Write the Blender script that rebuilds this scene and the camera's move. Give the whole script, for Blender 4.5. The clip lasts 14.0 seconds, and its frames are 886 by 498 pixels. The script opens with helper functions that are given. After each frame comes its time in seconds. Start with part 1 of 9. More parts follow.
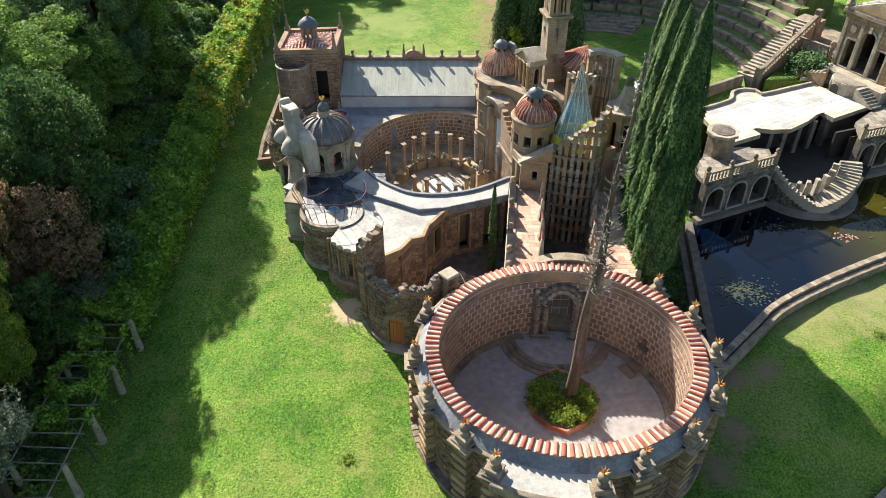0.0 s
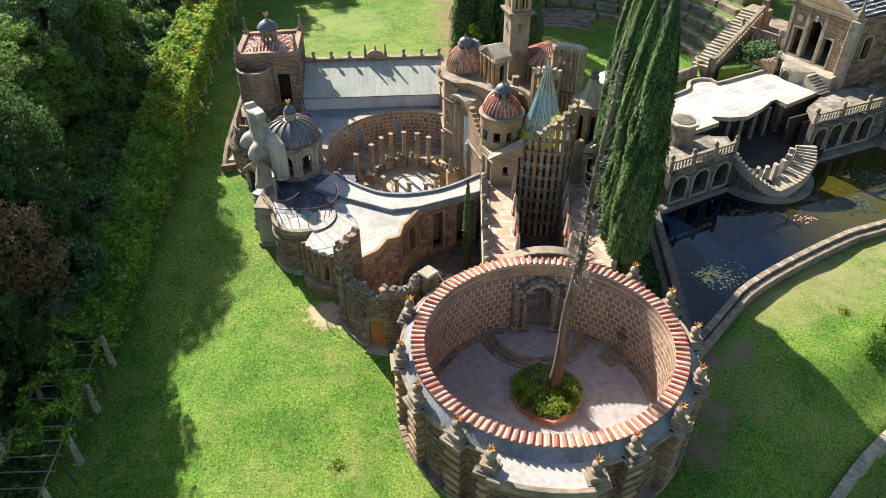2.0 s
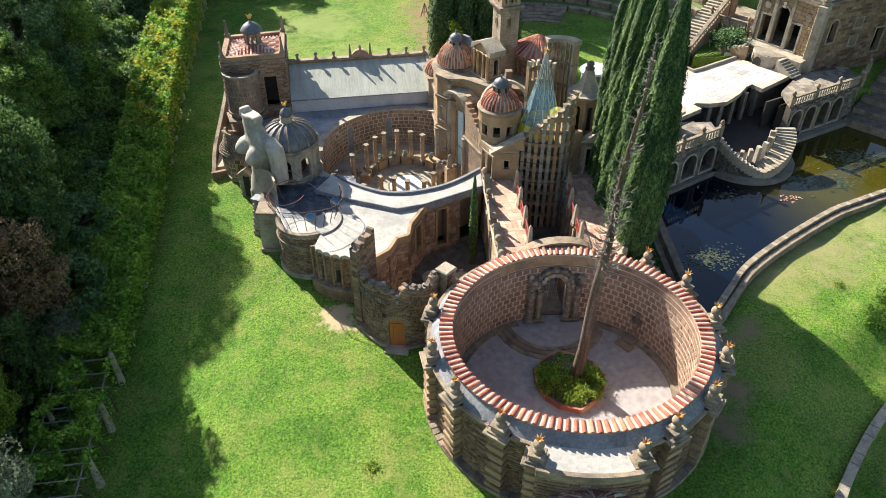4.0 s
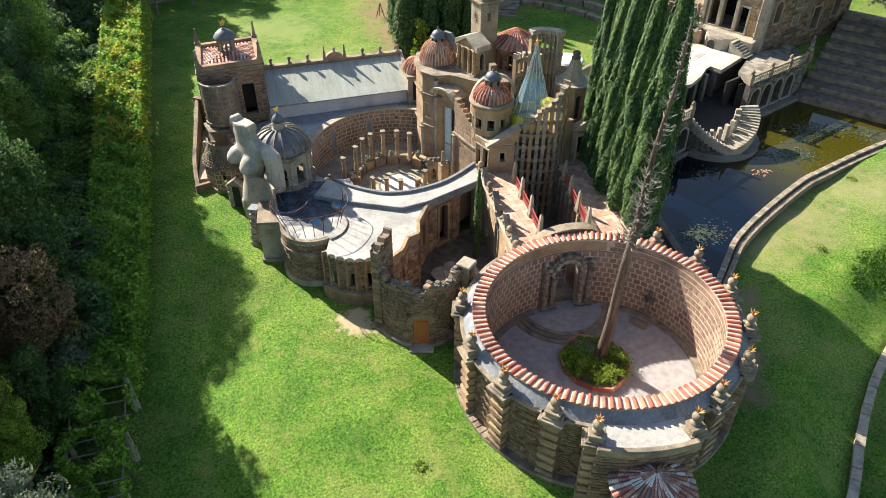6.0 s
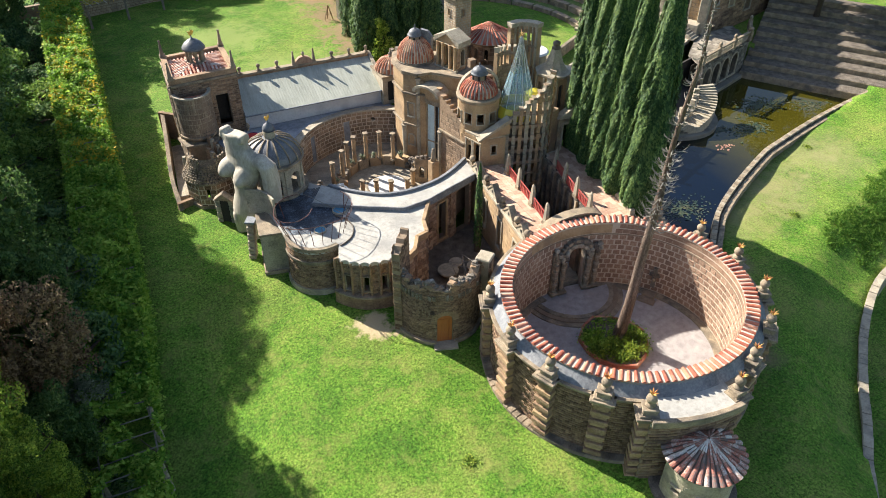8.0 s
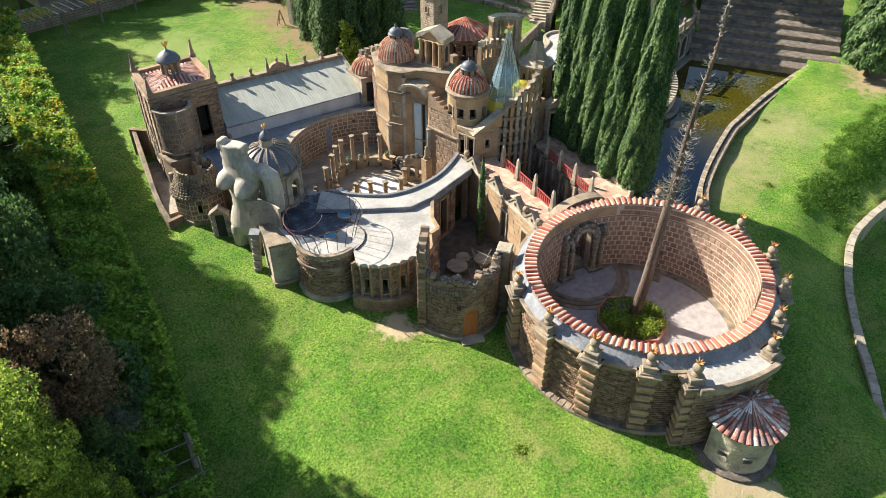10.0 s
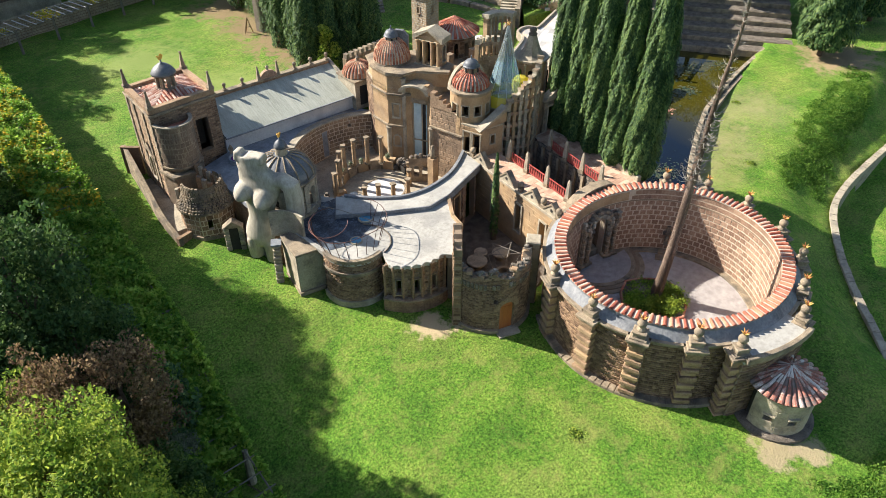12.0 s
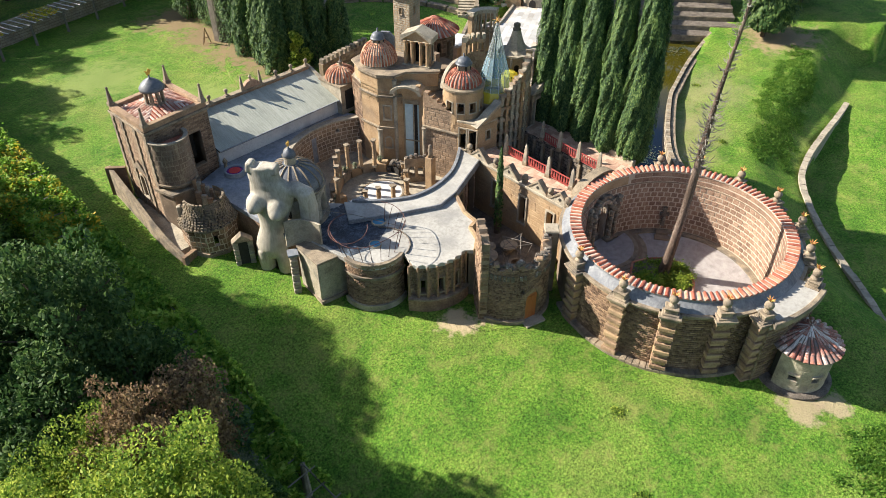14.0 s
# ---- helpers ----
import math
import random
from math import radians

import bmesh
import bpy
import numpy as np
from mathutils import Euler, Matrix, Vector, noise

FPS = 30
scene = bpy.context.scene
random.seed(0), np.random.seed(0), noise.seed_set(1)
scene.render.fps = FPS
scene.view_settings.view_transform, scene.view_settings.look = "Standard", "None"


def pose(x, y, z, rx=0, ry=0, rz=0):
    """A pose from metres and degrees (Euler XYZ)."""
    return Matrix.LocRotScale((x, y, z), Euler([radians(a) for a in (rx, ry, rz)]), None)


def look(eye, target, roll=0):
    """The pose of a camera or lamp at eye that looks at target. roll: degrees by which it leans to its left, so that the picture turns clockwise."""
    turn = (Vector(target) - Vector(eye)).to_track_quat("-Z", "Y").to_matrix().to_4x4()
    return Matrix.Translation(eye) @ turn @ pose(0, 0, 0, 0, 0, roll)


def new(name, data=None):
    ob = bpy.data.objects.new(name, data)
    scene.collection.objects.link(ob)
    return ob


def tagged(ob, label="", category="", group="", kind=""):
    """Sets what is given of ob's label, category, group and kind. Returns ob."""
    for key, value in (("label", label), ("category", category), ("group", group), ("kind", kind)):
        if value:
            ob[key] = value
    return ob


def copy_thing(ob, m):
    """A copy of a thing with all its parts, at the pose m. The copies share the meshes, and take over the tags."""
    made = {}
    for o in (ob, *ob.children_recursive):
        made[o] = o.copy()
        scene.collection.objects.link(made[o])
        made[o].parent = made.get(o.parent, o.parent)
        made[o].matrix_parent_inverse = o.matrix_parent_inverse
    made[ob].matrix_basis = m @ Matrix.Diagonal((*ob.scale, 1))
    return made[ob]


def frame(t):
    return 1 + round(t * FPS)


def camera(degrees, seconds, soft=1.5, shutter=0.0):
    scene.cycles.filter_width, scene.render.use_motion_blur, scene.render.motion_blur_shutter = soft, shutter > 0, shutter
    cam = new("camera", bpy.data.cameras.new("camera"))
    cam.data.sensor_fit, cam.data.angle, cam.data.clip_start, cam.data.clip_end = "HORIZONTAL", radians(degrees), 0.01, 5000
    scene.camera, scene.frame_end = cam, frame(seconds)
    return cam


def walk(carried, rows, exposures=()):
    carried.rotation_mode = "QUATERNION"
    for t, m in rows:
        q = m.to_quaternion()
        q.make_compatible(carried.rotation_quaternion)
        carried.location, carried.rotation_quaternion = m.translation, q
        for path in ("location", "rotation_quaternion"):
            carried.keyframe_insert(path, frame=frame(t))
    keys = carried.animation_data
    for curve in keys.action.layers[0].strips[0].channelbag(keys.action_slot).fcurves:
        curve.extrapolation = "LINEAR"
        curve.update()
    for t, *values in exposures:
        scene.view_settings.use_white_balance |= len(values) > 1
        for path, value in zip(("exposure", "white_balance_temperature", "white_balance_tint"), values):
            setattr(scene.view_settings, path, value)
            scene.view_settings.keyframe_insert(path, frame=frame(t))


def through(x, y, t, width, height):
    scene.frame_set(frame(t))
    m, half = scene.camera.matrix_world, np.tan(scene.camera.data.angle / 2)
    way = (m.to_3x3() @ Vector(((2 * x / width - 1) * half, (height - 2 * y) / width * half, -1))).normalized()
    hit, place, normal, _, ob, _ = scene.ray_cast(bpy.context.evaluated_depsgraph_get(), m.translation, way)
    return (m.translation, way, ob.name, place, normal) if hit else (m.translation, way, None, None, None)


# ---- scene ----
cam = camera(63.4, 14.0, 0.75)
METRES, EYE, TILT, LEAN, TURN = 36.0, 33.0, -37.8, 0.0, 0.0
ROWS = [
    (0.0, 0.0, 0.0, 0.0, 0.0, 0.0, -0.0),
    (0.5, -0.0046, -0.0001, -0.0, -0.95, -0.02, 0.72),
    (1.0, -0.0127, -0.0001, -0.0003, -1.79, -0.04, 1.32),
    (1.5, -0.0237, 0.0004, -0.0006, -2.66, -0.08, 1.95),
    (2.0, -0.0391, 0.0014, -0.0008, -3.57, -0.13, 2.64),
    (2.5, -0.0605, 0.0033, -0.0006, -4.42, -0.19, 3.28),
    (3.0, -0.0868, 0.0062, -0.0002, -5.34, -0.27, 3.97),
    (5.5, -0.2681, 0.0307, 0.0117, -11.91, -1.05, 8.82),
    (6.0, -0.3086, 0.0392, 0.0163, -13.61, -1.31, 10.06),
    (6.5, -0.3497, 0.0489, 0.0232, -15.41, -1.66, 11.37),
    (7.0, -0.3906, 0.0593, 0.0308, -17.13, -2.04, 12.59),
    (7.5, -0.431, 0.0715, 0.0397, -18.8, -2.45, 13.76),
    (8.0, -0.47, 0.0849, 0.0495, -20.49, -2.9, 14.91),
    (10.5, -0.6597, 0.1654, 0.1061, -28.96, -5.47, 20.4),
    (11.0, -0.6964, 0.1828, 0.1206, -30.45, -6.0, 21.31),
    (11.5, -0.7327, 0.2006, 0.1358, -32.0, -6.57, 22.21),
    (12.0, -0.7684, 0.2192, 0.1517, -33.58, -7.17, 23.1),
    (12.5, -0.8027, 0.2388, 0.1687, -35.27, -7.86, 24.03),
    (13.0, -0.8366, 0.2596, 0.1858, -37.05, -8.59, 24.96),
    (13.5, -0.87, 0.2818, 0.203, -38.95, -9.4, 25.93),
    (14.0, -0.9022, 0.3041, 0.2217, -40.87, -10.25, 26.86),
]
walk(cam, [(t, pose(0, 0, EYE, TILT, LEAN, TURN) @ pose(METRES * x, METRES * y, METRES * z, 90 + pitch, roll, yaw)) for t, x, y, z, yaw, pitch, roll in ROWS],
     exposures=[(0.0, 1.31), (3.0, 1.34), (7.5, 1.36), (11.0, 1.28), (13.0, 1.19), (14.0, 1.17)])


# ---------- world and sun ----------
SUN_DIR = Vector((0.424, -0.716, -0.555))
world = bpy.data.worlds.new("sky")
scene.world = world
world.use_nodes = True
wn = world.node_tree.nodes
sky = wn.new("ShaderNodeTexSky")
sky.sky_type, sky.sun_disc = "NISHITA", False
sky.sun_elevation, sky.sun_rotation = radians(33.7), radians(-30.6)
wn["Background"].inputs[1].default_value = 0.077
world.node_tree.links.new(sky.outputs[0], wn["Background"].inputs[0])
sun_data = bpy.data.lights.new("sun", "SUN")
sun_data.energy, sun_data.angle, sun_data.color = 5.0, radians(0.6), (1.0, 0.93, 0.82)
sun = new("sun", sun_data)
sun.matrix_world = look((0, 0, 60), Vector((0, 0, 60)) + SUN_DIR)


# ---------- materials ----------
def mat(name, cols, scale=1.0, rough=0.85, bump=0.3, rnd=None, metal=0.0, fine=9.0, stretch=(1, 1, 1), spec=0.5, stain=None, spread=0.42):
    """Base colour from two noises over world position; rnd 'island' or 'object' shifts each piece; stain: (colour, scale, amount)."""
    m = bpy.data.materials.new(name)
    m.use_nodes = True
    nt = m.node_tree
    n, l = nt.nodes, nt.links
    b = n["Principled BSDF"]
    geo = n.new("ShaderNodeNewGeometry")
    mp = n.new("ShaderNodeMapping")
    mp.inputs["Scale"].default_value = stretch
    l.new(geo.outputs["Position"], mp.inputs[0])
    big, small = n.new("ShaderNodeTexNoise"), n.new("ShaderNodeTexNoise")
    big.inputs["Scale"].default_value, big.inputs["Detail"].default_value = scale, 5
    small.inputs["Scale"].default_value, small.inputs["Detail"].default_value = scale * fine, 8
    small.inputs["Roughness"].default_value = 0.72
    l.new(mp.outputs[0], big.inputs[0])
    l.new(mp.outputs[0], small.inputs[0])
    mix = n.new("ShaderNodeMath")
    mix.operation = "MULTIPLY_ADD"
    mix.inputs[1].default_value = 0.8
    l.new(small.outputs[0], mix.inputs[0])
    half = n.new("ShaderNodeMath")
    half.operation = "MULTIPLY"
    half.inputs[1].default_value = 0.6
    l.new(big.outputs[0], half.inputs[0])
    l.new(half.outputs[0], mix.inputs[2])
    centre = n.new("ShaderNodeMath")
    centre.operation = "SUBTRACT"
    centre.inputs[1].default_value = 0.2
    l.new(mix.outputs[0], centre.inputs[0])
    value = centre.outputs[0]
    if rnd:
        src = n.new("ShaderNodeObjectInfo").outputs["Random"] if rnd == "object" else geo.outputs["Random Per Island"]
        shift = n.new("ShaderNodeMath")
        shift.operation = "MULTIPLY_ADD"
        shift.inputs[1].default_value = spread
        l.new(src, shift.inputs[0])
        low = n.new("ShaderNodeMath")
        low.operation = "ADD"
        low.inputs[1].default_value = -spread / 2
        l.new(value, low.inputs[0])
        l.new(low.outputs[0], shift.inputs[2])
        value = shift.outputs[0]
    ramp = n.new("ShaderNodeValToRGB")
    e = ramp.color_ramp.elements
    span = [0.3 + 0.4 * i / (len(cols) - 1) for i in range(len(cols))]
    e[0].position, e[0].color = span[0], (*cols[0], 1)
    e[1].position, e[1].color = span[-1], (*cols[-1], 1)
    for p, c in zip(span[1:-1], cols[1:-1]):
        e.new(p).color = (*c, 1)
    l.new(value, ramp.inputs[0])
    out = ramp.outputs[0]
    if stain:
        sn = n.new("ShaderNodeTexNoise")
        sn.inputs["Scale"].default_value, sn.inputs["Detail"].default_value = stain[1], 6
        l.new(geo.outputs["Position"], sn.inputs[0])
        rg = n.new("ShaderNodeMapRange")
        rg.inputs[1].default_value, rg.inputs[2].default_value = 0.5, 0.68
        rg.inputs[4].default_value = stain[2]
        l.new(sn.outputs[0], rg.inputs[0])
        mx = n.new("ShaderNodeMix")
        mx.data_type = "RGBA"
        mx.inputs[7].default_value = (*stain[0], 1)
        l.new(rg.outputs[0], mx.inputs[0])
        l.new(out, mx.inputs[6])
        out = mx.outputs[2]
    l.new(out, b.inputs["Base Color"])
    b.inputs["Roughness"].default_value, b.inputs["Metallic"].default_value = rough, metal
    b.inputs["Specular IOR Level"].default_value = spec
    if bump:
        bp = n.new("ShaderNodeBump")
        bp.inputs["Strength"].default_value, bp.inputs["Distance"].default_value = bump, 0.09
        l.new(small.outputs[0], bp.inputs["Height"])
        l.new(bp.outputs[0], b.inputs["Normal"])
    return m


TUFA = mat("tufa blocks", [(0.1, 0.06, 0.038), (0.225, 0.142, 0.087), (0.38, 0.255, 0.155)], 0.8, 0.92, 0.5, "island", stain=((0.11, 0.075, 0.05), 0.45, 0.5), spread=0.3)
TUFA_PIECE = mat("tufa block", [(0.17, 0.1, 0.068), (0.29, 0.18, 0.122), (0.4, 0.275, 0.19)], 0.8, 0.92, 0.5, "object", stain=((0.15, 0.105, 0.08), 0.5, 0.4), spread=0.16)
TUFA_RING = mat("arena tufa blocks", [(0.17, 0.1, 0.068), (0.29, 0.18, 0.122), (0.4, 0.275, 0.19)], 0.8, 0.92, 0.5, "island", stain=((0.15, 0.105, 0.08), 0.5, 0.4), spread=0.16)
TUFA_RED = mat("reddish tufa blocks", [(0.19, 0.115, 0.08), (0.35, 0.225, 0.15), (0.48, 0.34, 0.235)], 0.8, 0.92, 0.5, "island", stain=((0.13, 0.1, 0.08), 0.5, 0.5))
TUFA_WARM = mat("warm tufa ashlar", [(0.17, 0.112, 0.07), (0.3, 0.205, 0.13), (0.41, 0.295, 0.195)], 0.8, 0.92, 0.5, "island", stain=((0.14, 0.105, 0.08), 0.5, 0.5), spread=0.2)
JOINT = mat("mortar", [(0.17, 0.122, 0.082), (0.32, 0.24, 0.165)], 1.5, 0.95, 0.3, stain=((0.11, 0.08, 0.058), 0.5, 0.5))
JOINT_PALE = mat("pale mortar", [(0.42, 0.335, 0.25), (0.58, 0.48, 0.37)], 1.5, 0.95, 0.3)
OCHRE = mat("ochre plaster", [(0.26, 0.165, 0.088), (0.38, 0.255, 0.14), (0.47, 0.335, 0.195)], 1.1, 0.9, 0.3, stain=((0.17, 0.125, 0.09), 0.6, 0.6))
TRIM = mat("weathered stone trim", [(0.12, 0.095, 0.068), (0.28, 0.22, 0.15), (0.4, 0.325, 0.23)], 1.6, 0.9, 0.5, stain=((0.09, 0.08, 0.07), 0.9, 0.75))
CAST = mat("cast stone", [(0.2, 0.17, 0.125), (0.36, 0.31, 0.23), (0.47, 0.41, 0.31)], 0.9, 0.85, 0.3, stain=((0.14, 0.13, 0.115), 1.2, 0.55))
STATUE = mat("grey cement", [(0.28, 0.25, 0.2), (0.44, 0.4, 0.325), (0.54, 0.495, 0.41)], 0.7, 0.8, 0.15, stretch=(1, 1, 0.25), stain=((0.17, 0.155, 0.13), 0.8, 0.6))
CONCRETE = mat("pale terrace screed", [(0.24, 0.23, 0.205), (0.37, 0.355, 0.32), (0.46, 0.445, 0.405)], 0.45, 0.8, 0.15, stain=((0.24, 0.235, 0.22), 0.5, 0.7))
ZINC = mat("lead flashing", [(0.09, 0.098, 0.11), (0.18, 0.188, 0.2), (0.3, 0.3, 0.3)], 0.8, 0.75, 0.15, stain=((0.14, 0.15, 0.17), 1.2, 0.6))
KEY_STONE = mat("beige limestone paving", [(0.34, 0.33, 0.31), (0.43, 0.42, 0.4), (0.5, 0.49, 0.465)], 0.6, 0.8, 0.1, "island", stain=((0.3, 0.27, 0.23), 0.7, 0.5))
WHITE = mat("white limestone paving", [(0.4, 0.395, 0.385), (0.51, 0.505, 0.49), (0.58, 0.575, 0.56)], 0.6, 0.75, 0.1, "island", stain=((0.42, 0.4, 0.36), 0.7, 0.5))
RENDER_WHITE = mat("whitewashed render", [(0.42, 0.42, 0.43), (0.55, 0.55, 0.55), (0.62, 0.62, 0.61)], 0.6, 0.85, 0.1, stain=((0.38, 0.38, 0.4), 0.7, 0.6))
SHEET = mat("grey fibre sheet roof", [(0.27, 0.285, 0.24), (0.37, 0.385, 0.33), (0.45, 0.46, 0.4)], 0.4, 0.85, 0.2, stain=((0.26, 0.275, 0.235), 0.6, 0.6), spec=0.25, stretch=(6, 0.7, 0.7))
SLATE = mat("blue grey roof felt", [(0.14, 0.155, 0.18), (0.24, 0.26, 0.29), (0.33, 0.35, 0.37)], 0.5, 0.6, 0.2, stain=((0.1, 0.11, 0.125), 0.7, 0.6))
DOME_GREY = mat("dark slate dome sheet", [(0.05, 0.058, 0.07), (0.1, 0.11, 0.128), (0.16, 0.17, 0.185)], 0.9, 0.5, 0.2, stain=((0.2, 0.2, 0.2), 1.0, 0.4))
# Dark tones hold the shade of dome and statue as well as wet.
MOSAIC = mat("wet blue grey mosaic with shade painted in", [(0.012, 0.016, 0.024), (0.04, 0.05, 0.068), (0.16, 0.2, 0.25)], 1.6, 0.4, 0.6, fine=6.0, spec=0.3)
TILE_PINK = mat("bleached pink tiles", [(0.36, 0.17, 0.12), (0.5, 0.3, 0.23), (0.66, 0.54, 0.46)], 1.4, 0.85, 0.35, "island")
POND_STONE = mat("dark damp stone", [(0.07, 0.06, 0.05), (0.155, 0.135, 0.11), (0.26, 0.23, 0.185)], 1.6, 0.9, 0.6, "island", stain=((0.08, 0.075, 0.065), 0.8, 0.6))
TERRA = mat("terracotta tile", [(0.24, 0.065, 0.04), (0.42, 0.115, 0.065), (0.52, 0.22, 0.13)], 1.4, 0.85, 0.35, "object", stain=((0.42, 0.31, 0.24), 1.4, 0.4))
TERRA_J = mat("terracotta tiles", [(0.2, 0.045, 0.028), (0.4, 0.095, 0.05), (0.52, 0.22, 0.13)], 1.4, 0.85, 0.35, "island", stain=((0.45, 0.34, 0.26), 1.6, 0.4))
TERRA_PALE = mat("faded ochre tiles", [(0.24, 0.08, 0.045), (0.44, 0.17, 0.09), (0.58, 0.36, 0.23)], 1.4, 0.85, 0.35, "island", stain=((0.46, 0.36, 0.26), 1.5, 0.45))
TILE_MIX = mat("weathered mixed tile", [(0.17, 0.13, 0.115), (0.36, 0.11, 0.07), (0.5, 0.36, 0.3), (0.72, 0.68, 0.64)], 1.3, 0.85, 0.35, "object", stain=((0.24, 0.22, 0.21), 2.2, 0.5))
MORTAR_CAP = mat("cream mortar bed", [(0.42, 0.37, 0.29), (0.58, 0.52, 0.43)], 2.0, 0.9, 0.3, stain=((0.3, 0.26, 0.21), 1.2, 0.5))
PAVE_RED = mat("pink terrace tiles", [(0.36, 0.22, 0.155), (0.5, 0.335, 0.24), (0.58, 0.42, 0.31)], 0.7, 0.85, 0.15, "island", stain=((0.28, 0.19, 0.14), 0.6, 0.55))
GRAVEL = mat("mauve grey gravel", [(0.25, 0.225, 0.22), (0.36, 0.33, 0.32), (0.45, 0.42, 0.4)], 2.5, 0.95, 0.4, fine=14, stain=((0.27, 0.24, 0.22), 0.4, 0.5))
# Shade painted as near-black, for sheets and solids that fill openings.
DARK = mat("near-black for shaded hollows", [(0.02, 0.018, 0.016), (0.045, 0.04, 0.035)], 1.0, 0.95, 0.1)
ROCK = mat("rough dark stone", [(0.06, 0.05, 0.04), (0.15, 0.125, 0.1), (0.26, 0.22, 0.175)], 1.6, 0.95, 0.9)
IRON = mat("rusty iron", [(0.09, 0.045, 0.04), (0.17, 0.08, 0.065)], 3, 0.7, 0.2, metal=0.3)
IRON_RED = mat("red painted iron", [(0.26, 0.045, 0.04), (0.4, 0.08, 0.065)], 3, 0.6, 0.1)
ORANGE = mat("orange brown door paint", [(0.36, 0.11, 0.03), (0.5, 0.17, 0.05)], 2, 0.6, 0.1, stretch=(6, 6, 0.5))
RUST = mat("rusted copper leaf", [(0.3, 0.1, 0.03), (0.55, 0.26, 0.06), (0.62, 0.42, 0.12)], 5, 0.6, 0.2, "object")
GOLD = mat("gilt metal", [(0.5, 0.33, 0.08), (0.75, 0.52, 0.14)], 4, 0.4, 0.1, metal=0.7)
BLUE = mat("blue painted basin", [(0.03, 0.15, 0.26), (0.07, 0.28, 0.42)], 2, 0.5, 0.1)
PURPLE = mat("purple glass", [(0.12, 0.02, 0.16), (0.22, 0.05, 0.26)], 3, 0.2, 0.0)
RED = mat("red fabric", [(0.5, 0.02, 0.02), (0.62, 0.05, 0.04)], 3, 0.7, 0.1)
DEAD = mat("bleached dead wood", [(0.04, 0.026, 0.019), (0.115, 0.077, 0.055), (0.28, 0.21, 0.165)], 3.2, 0.9, 0.9, stretch=(1, 1, 0.12))
TWIG = mat("lichen grey twigs", [(0.13, 0.115, 0.095), (0.28, 0.26, 0.225)], 3, 0.9, 0.2)
BARK = mat("brown bark", [(0.05, 0.035, 0.025), (0.12, 0.085, 0.06)], 3, 0.95, 0.5)
POLE = mat("grey weathered poles", [(0.13, 0.115, 0.095), (0.26, 0.235, 0.2)], 3, 0.9, 0.2)
LICHEN = mat("lichen-spotted dark stone", [(0.04, 0.034, 0.028), (0.13, 0.105, 0.08), (0.22, 0.19, 0.15), (0.52, 0.5, 0.45)], 2.2, 0.95, 0.8)


def leaf_mat(name, cols, through=0.45, patch=None):
    m = mat(name, cols, 0.35, 0.6, 0.0, "island", spec=0.25, fine=5.0, stain=patch)
    nt = m.node_tree
    b = nt.nodes["Principled BSDF"]
    tr, mx = nt.nodes.new("ShaderNodeBsdfTranslucent"), nt.nodes.new("ShaderNodeMixShader")
    mx.inputs[0].default_value = through
    nt.links.new(b.inputs["Base Color"].links[0].from_socket, tr.inputs[0])
    out = nt.nodes["Material Output"]
    nt.links.new(b.outputs[0], mx.inputs[1])
    nt.links.new(tr.outputs[0], mx.inputs[2])
    nt.links.new(mx.outputs[0], out.inputs[0])
    return m


LEAF_OAK = leaf_mat("oak leaves", [(0.07, 0.15, 0.03), (0.165, 0.29, 0.06), (0.3, 0.42, 0.09)], 0.5)
LEAF_LIME = leaf_mat("yellow green leaves", [(0.07, 0.14, 0.02), (0.23, 0.35, 0.05), (0.47, 0.52, 0.085)], 0.5)
LEAF_DARK = leaf_mat("dark evergreen leaves", [(0.045, 0.105, 0.045), (0.105, 0.195, 0.072), (0.2, 0.3, 0.11)], 0.45)
LEAF_HOLM = leaf_mat("holm oak leaves", [(0.026, 0.066, 0.018), (0.062, 0.125, 0.034), (0.13, 0.205, 0.058)], 0.4)
LEAF_BROWN = leaf_mat("dry brown leaves", [(0.13, 0.085, 0.05), (0.27, 0.18, 0.1), (0.4, 0.28, 0.15)])
LEAF_OLIVE = leaf_mat("silver olive leaves", [(0.13, 0.16, 0.1), (0.24, 0.28, 0.18), (0.38, 0.42, 0.3)])
LEAF_CYP = leaf_mat("cypress foliage", [(0.018, 0.052, 0.014), (0.055, 0.115, 0.03), (0.14, 0.21, 0.055)], 0.25)
LEAF_VINE = leaf_mat("vine leaves", [(0.09, 0.22, 0.022), (0.22, 0.4, 0.045), (0.4, 0.54, 0.09)], 0.5)
LEAF_VINE_Y = leaf_mat("autumn vine leaves", [(0.2, 0.28, 0.03), (0.5, 0.46, 0.045), (0.72, 0.48, 0.035)], 0.45)
LEAF_HERB = leaf_mat("bank herbs", [(0.045, 0.13, 0.012), (0.1, 0.22, 0.022), (0.19, 0.31, 0.045)])
LEAF_BUSH = leaf_mat("bright shrub leaves", [(0.07, 0.13, 0.015), (0.18, 0.27, 0.03), (0.36, 0.42, 0.06)])
LILY = mat("water lily pads", [(0.012, 0.03, 0.022), (0.035, 0.06, 0.035), (0.11, 0.1, 0.05)], 1.2, 0.5, 0.0, "island")
ROOT = mat("pink water plants", [(0.25, 0.12, 0.1), (0.5, 0.28, 0.2)], 2, 0.6, 0.0, "island")


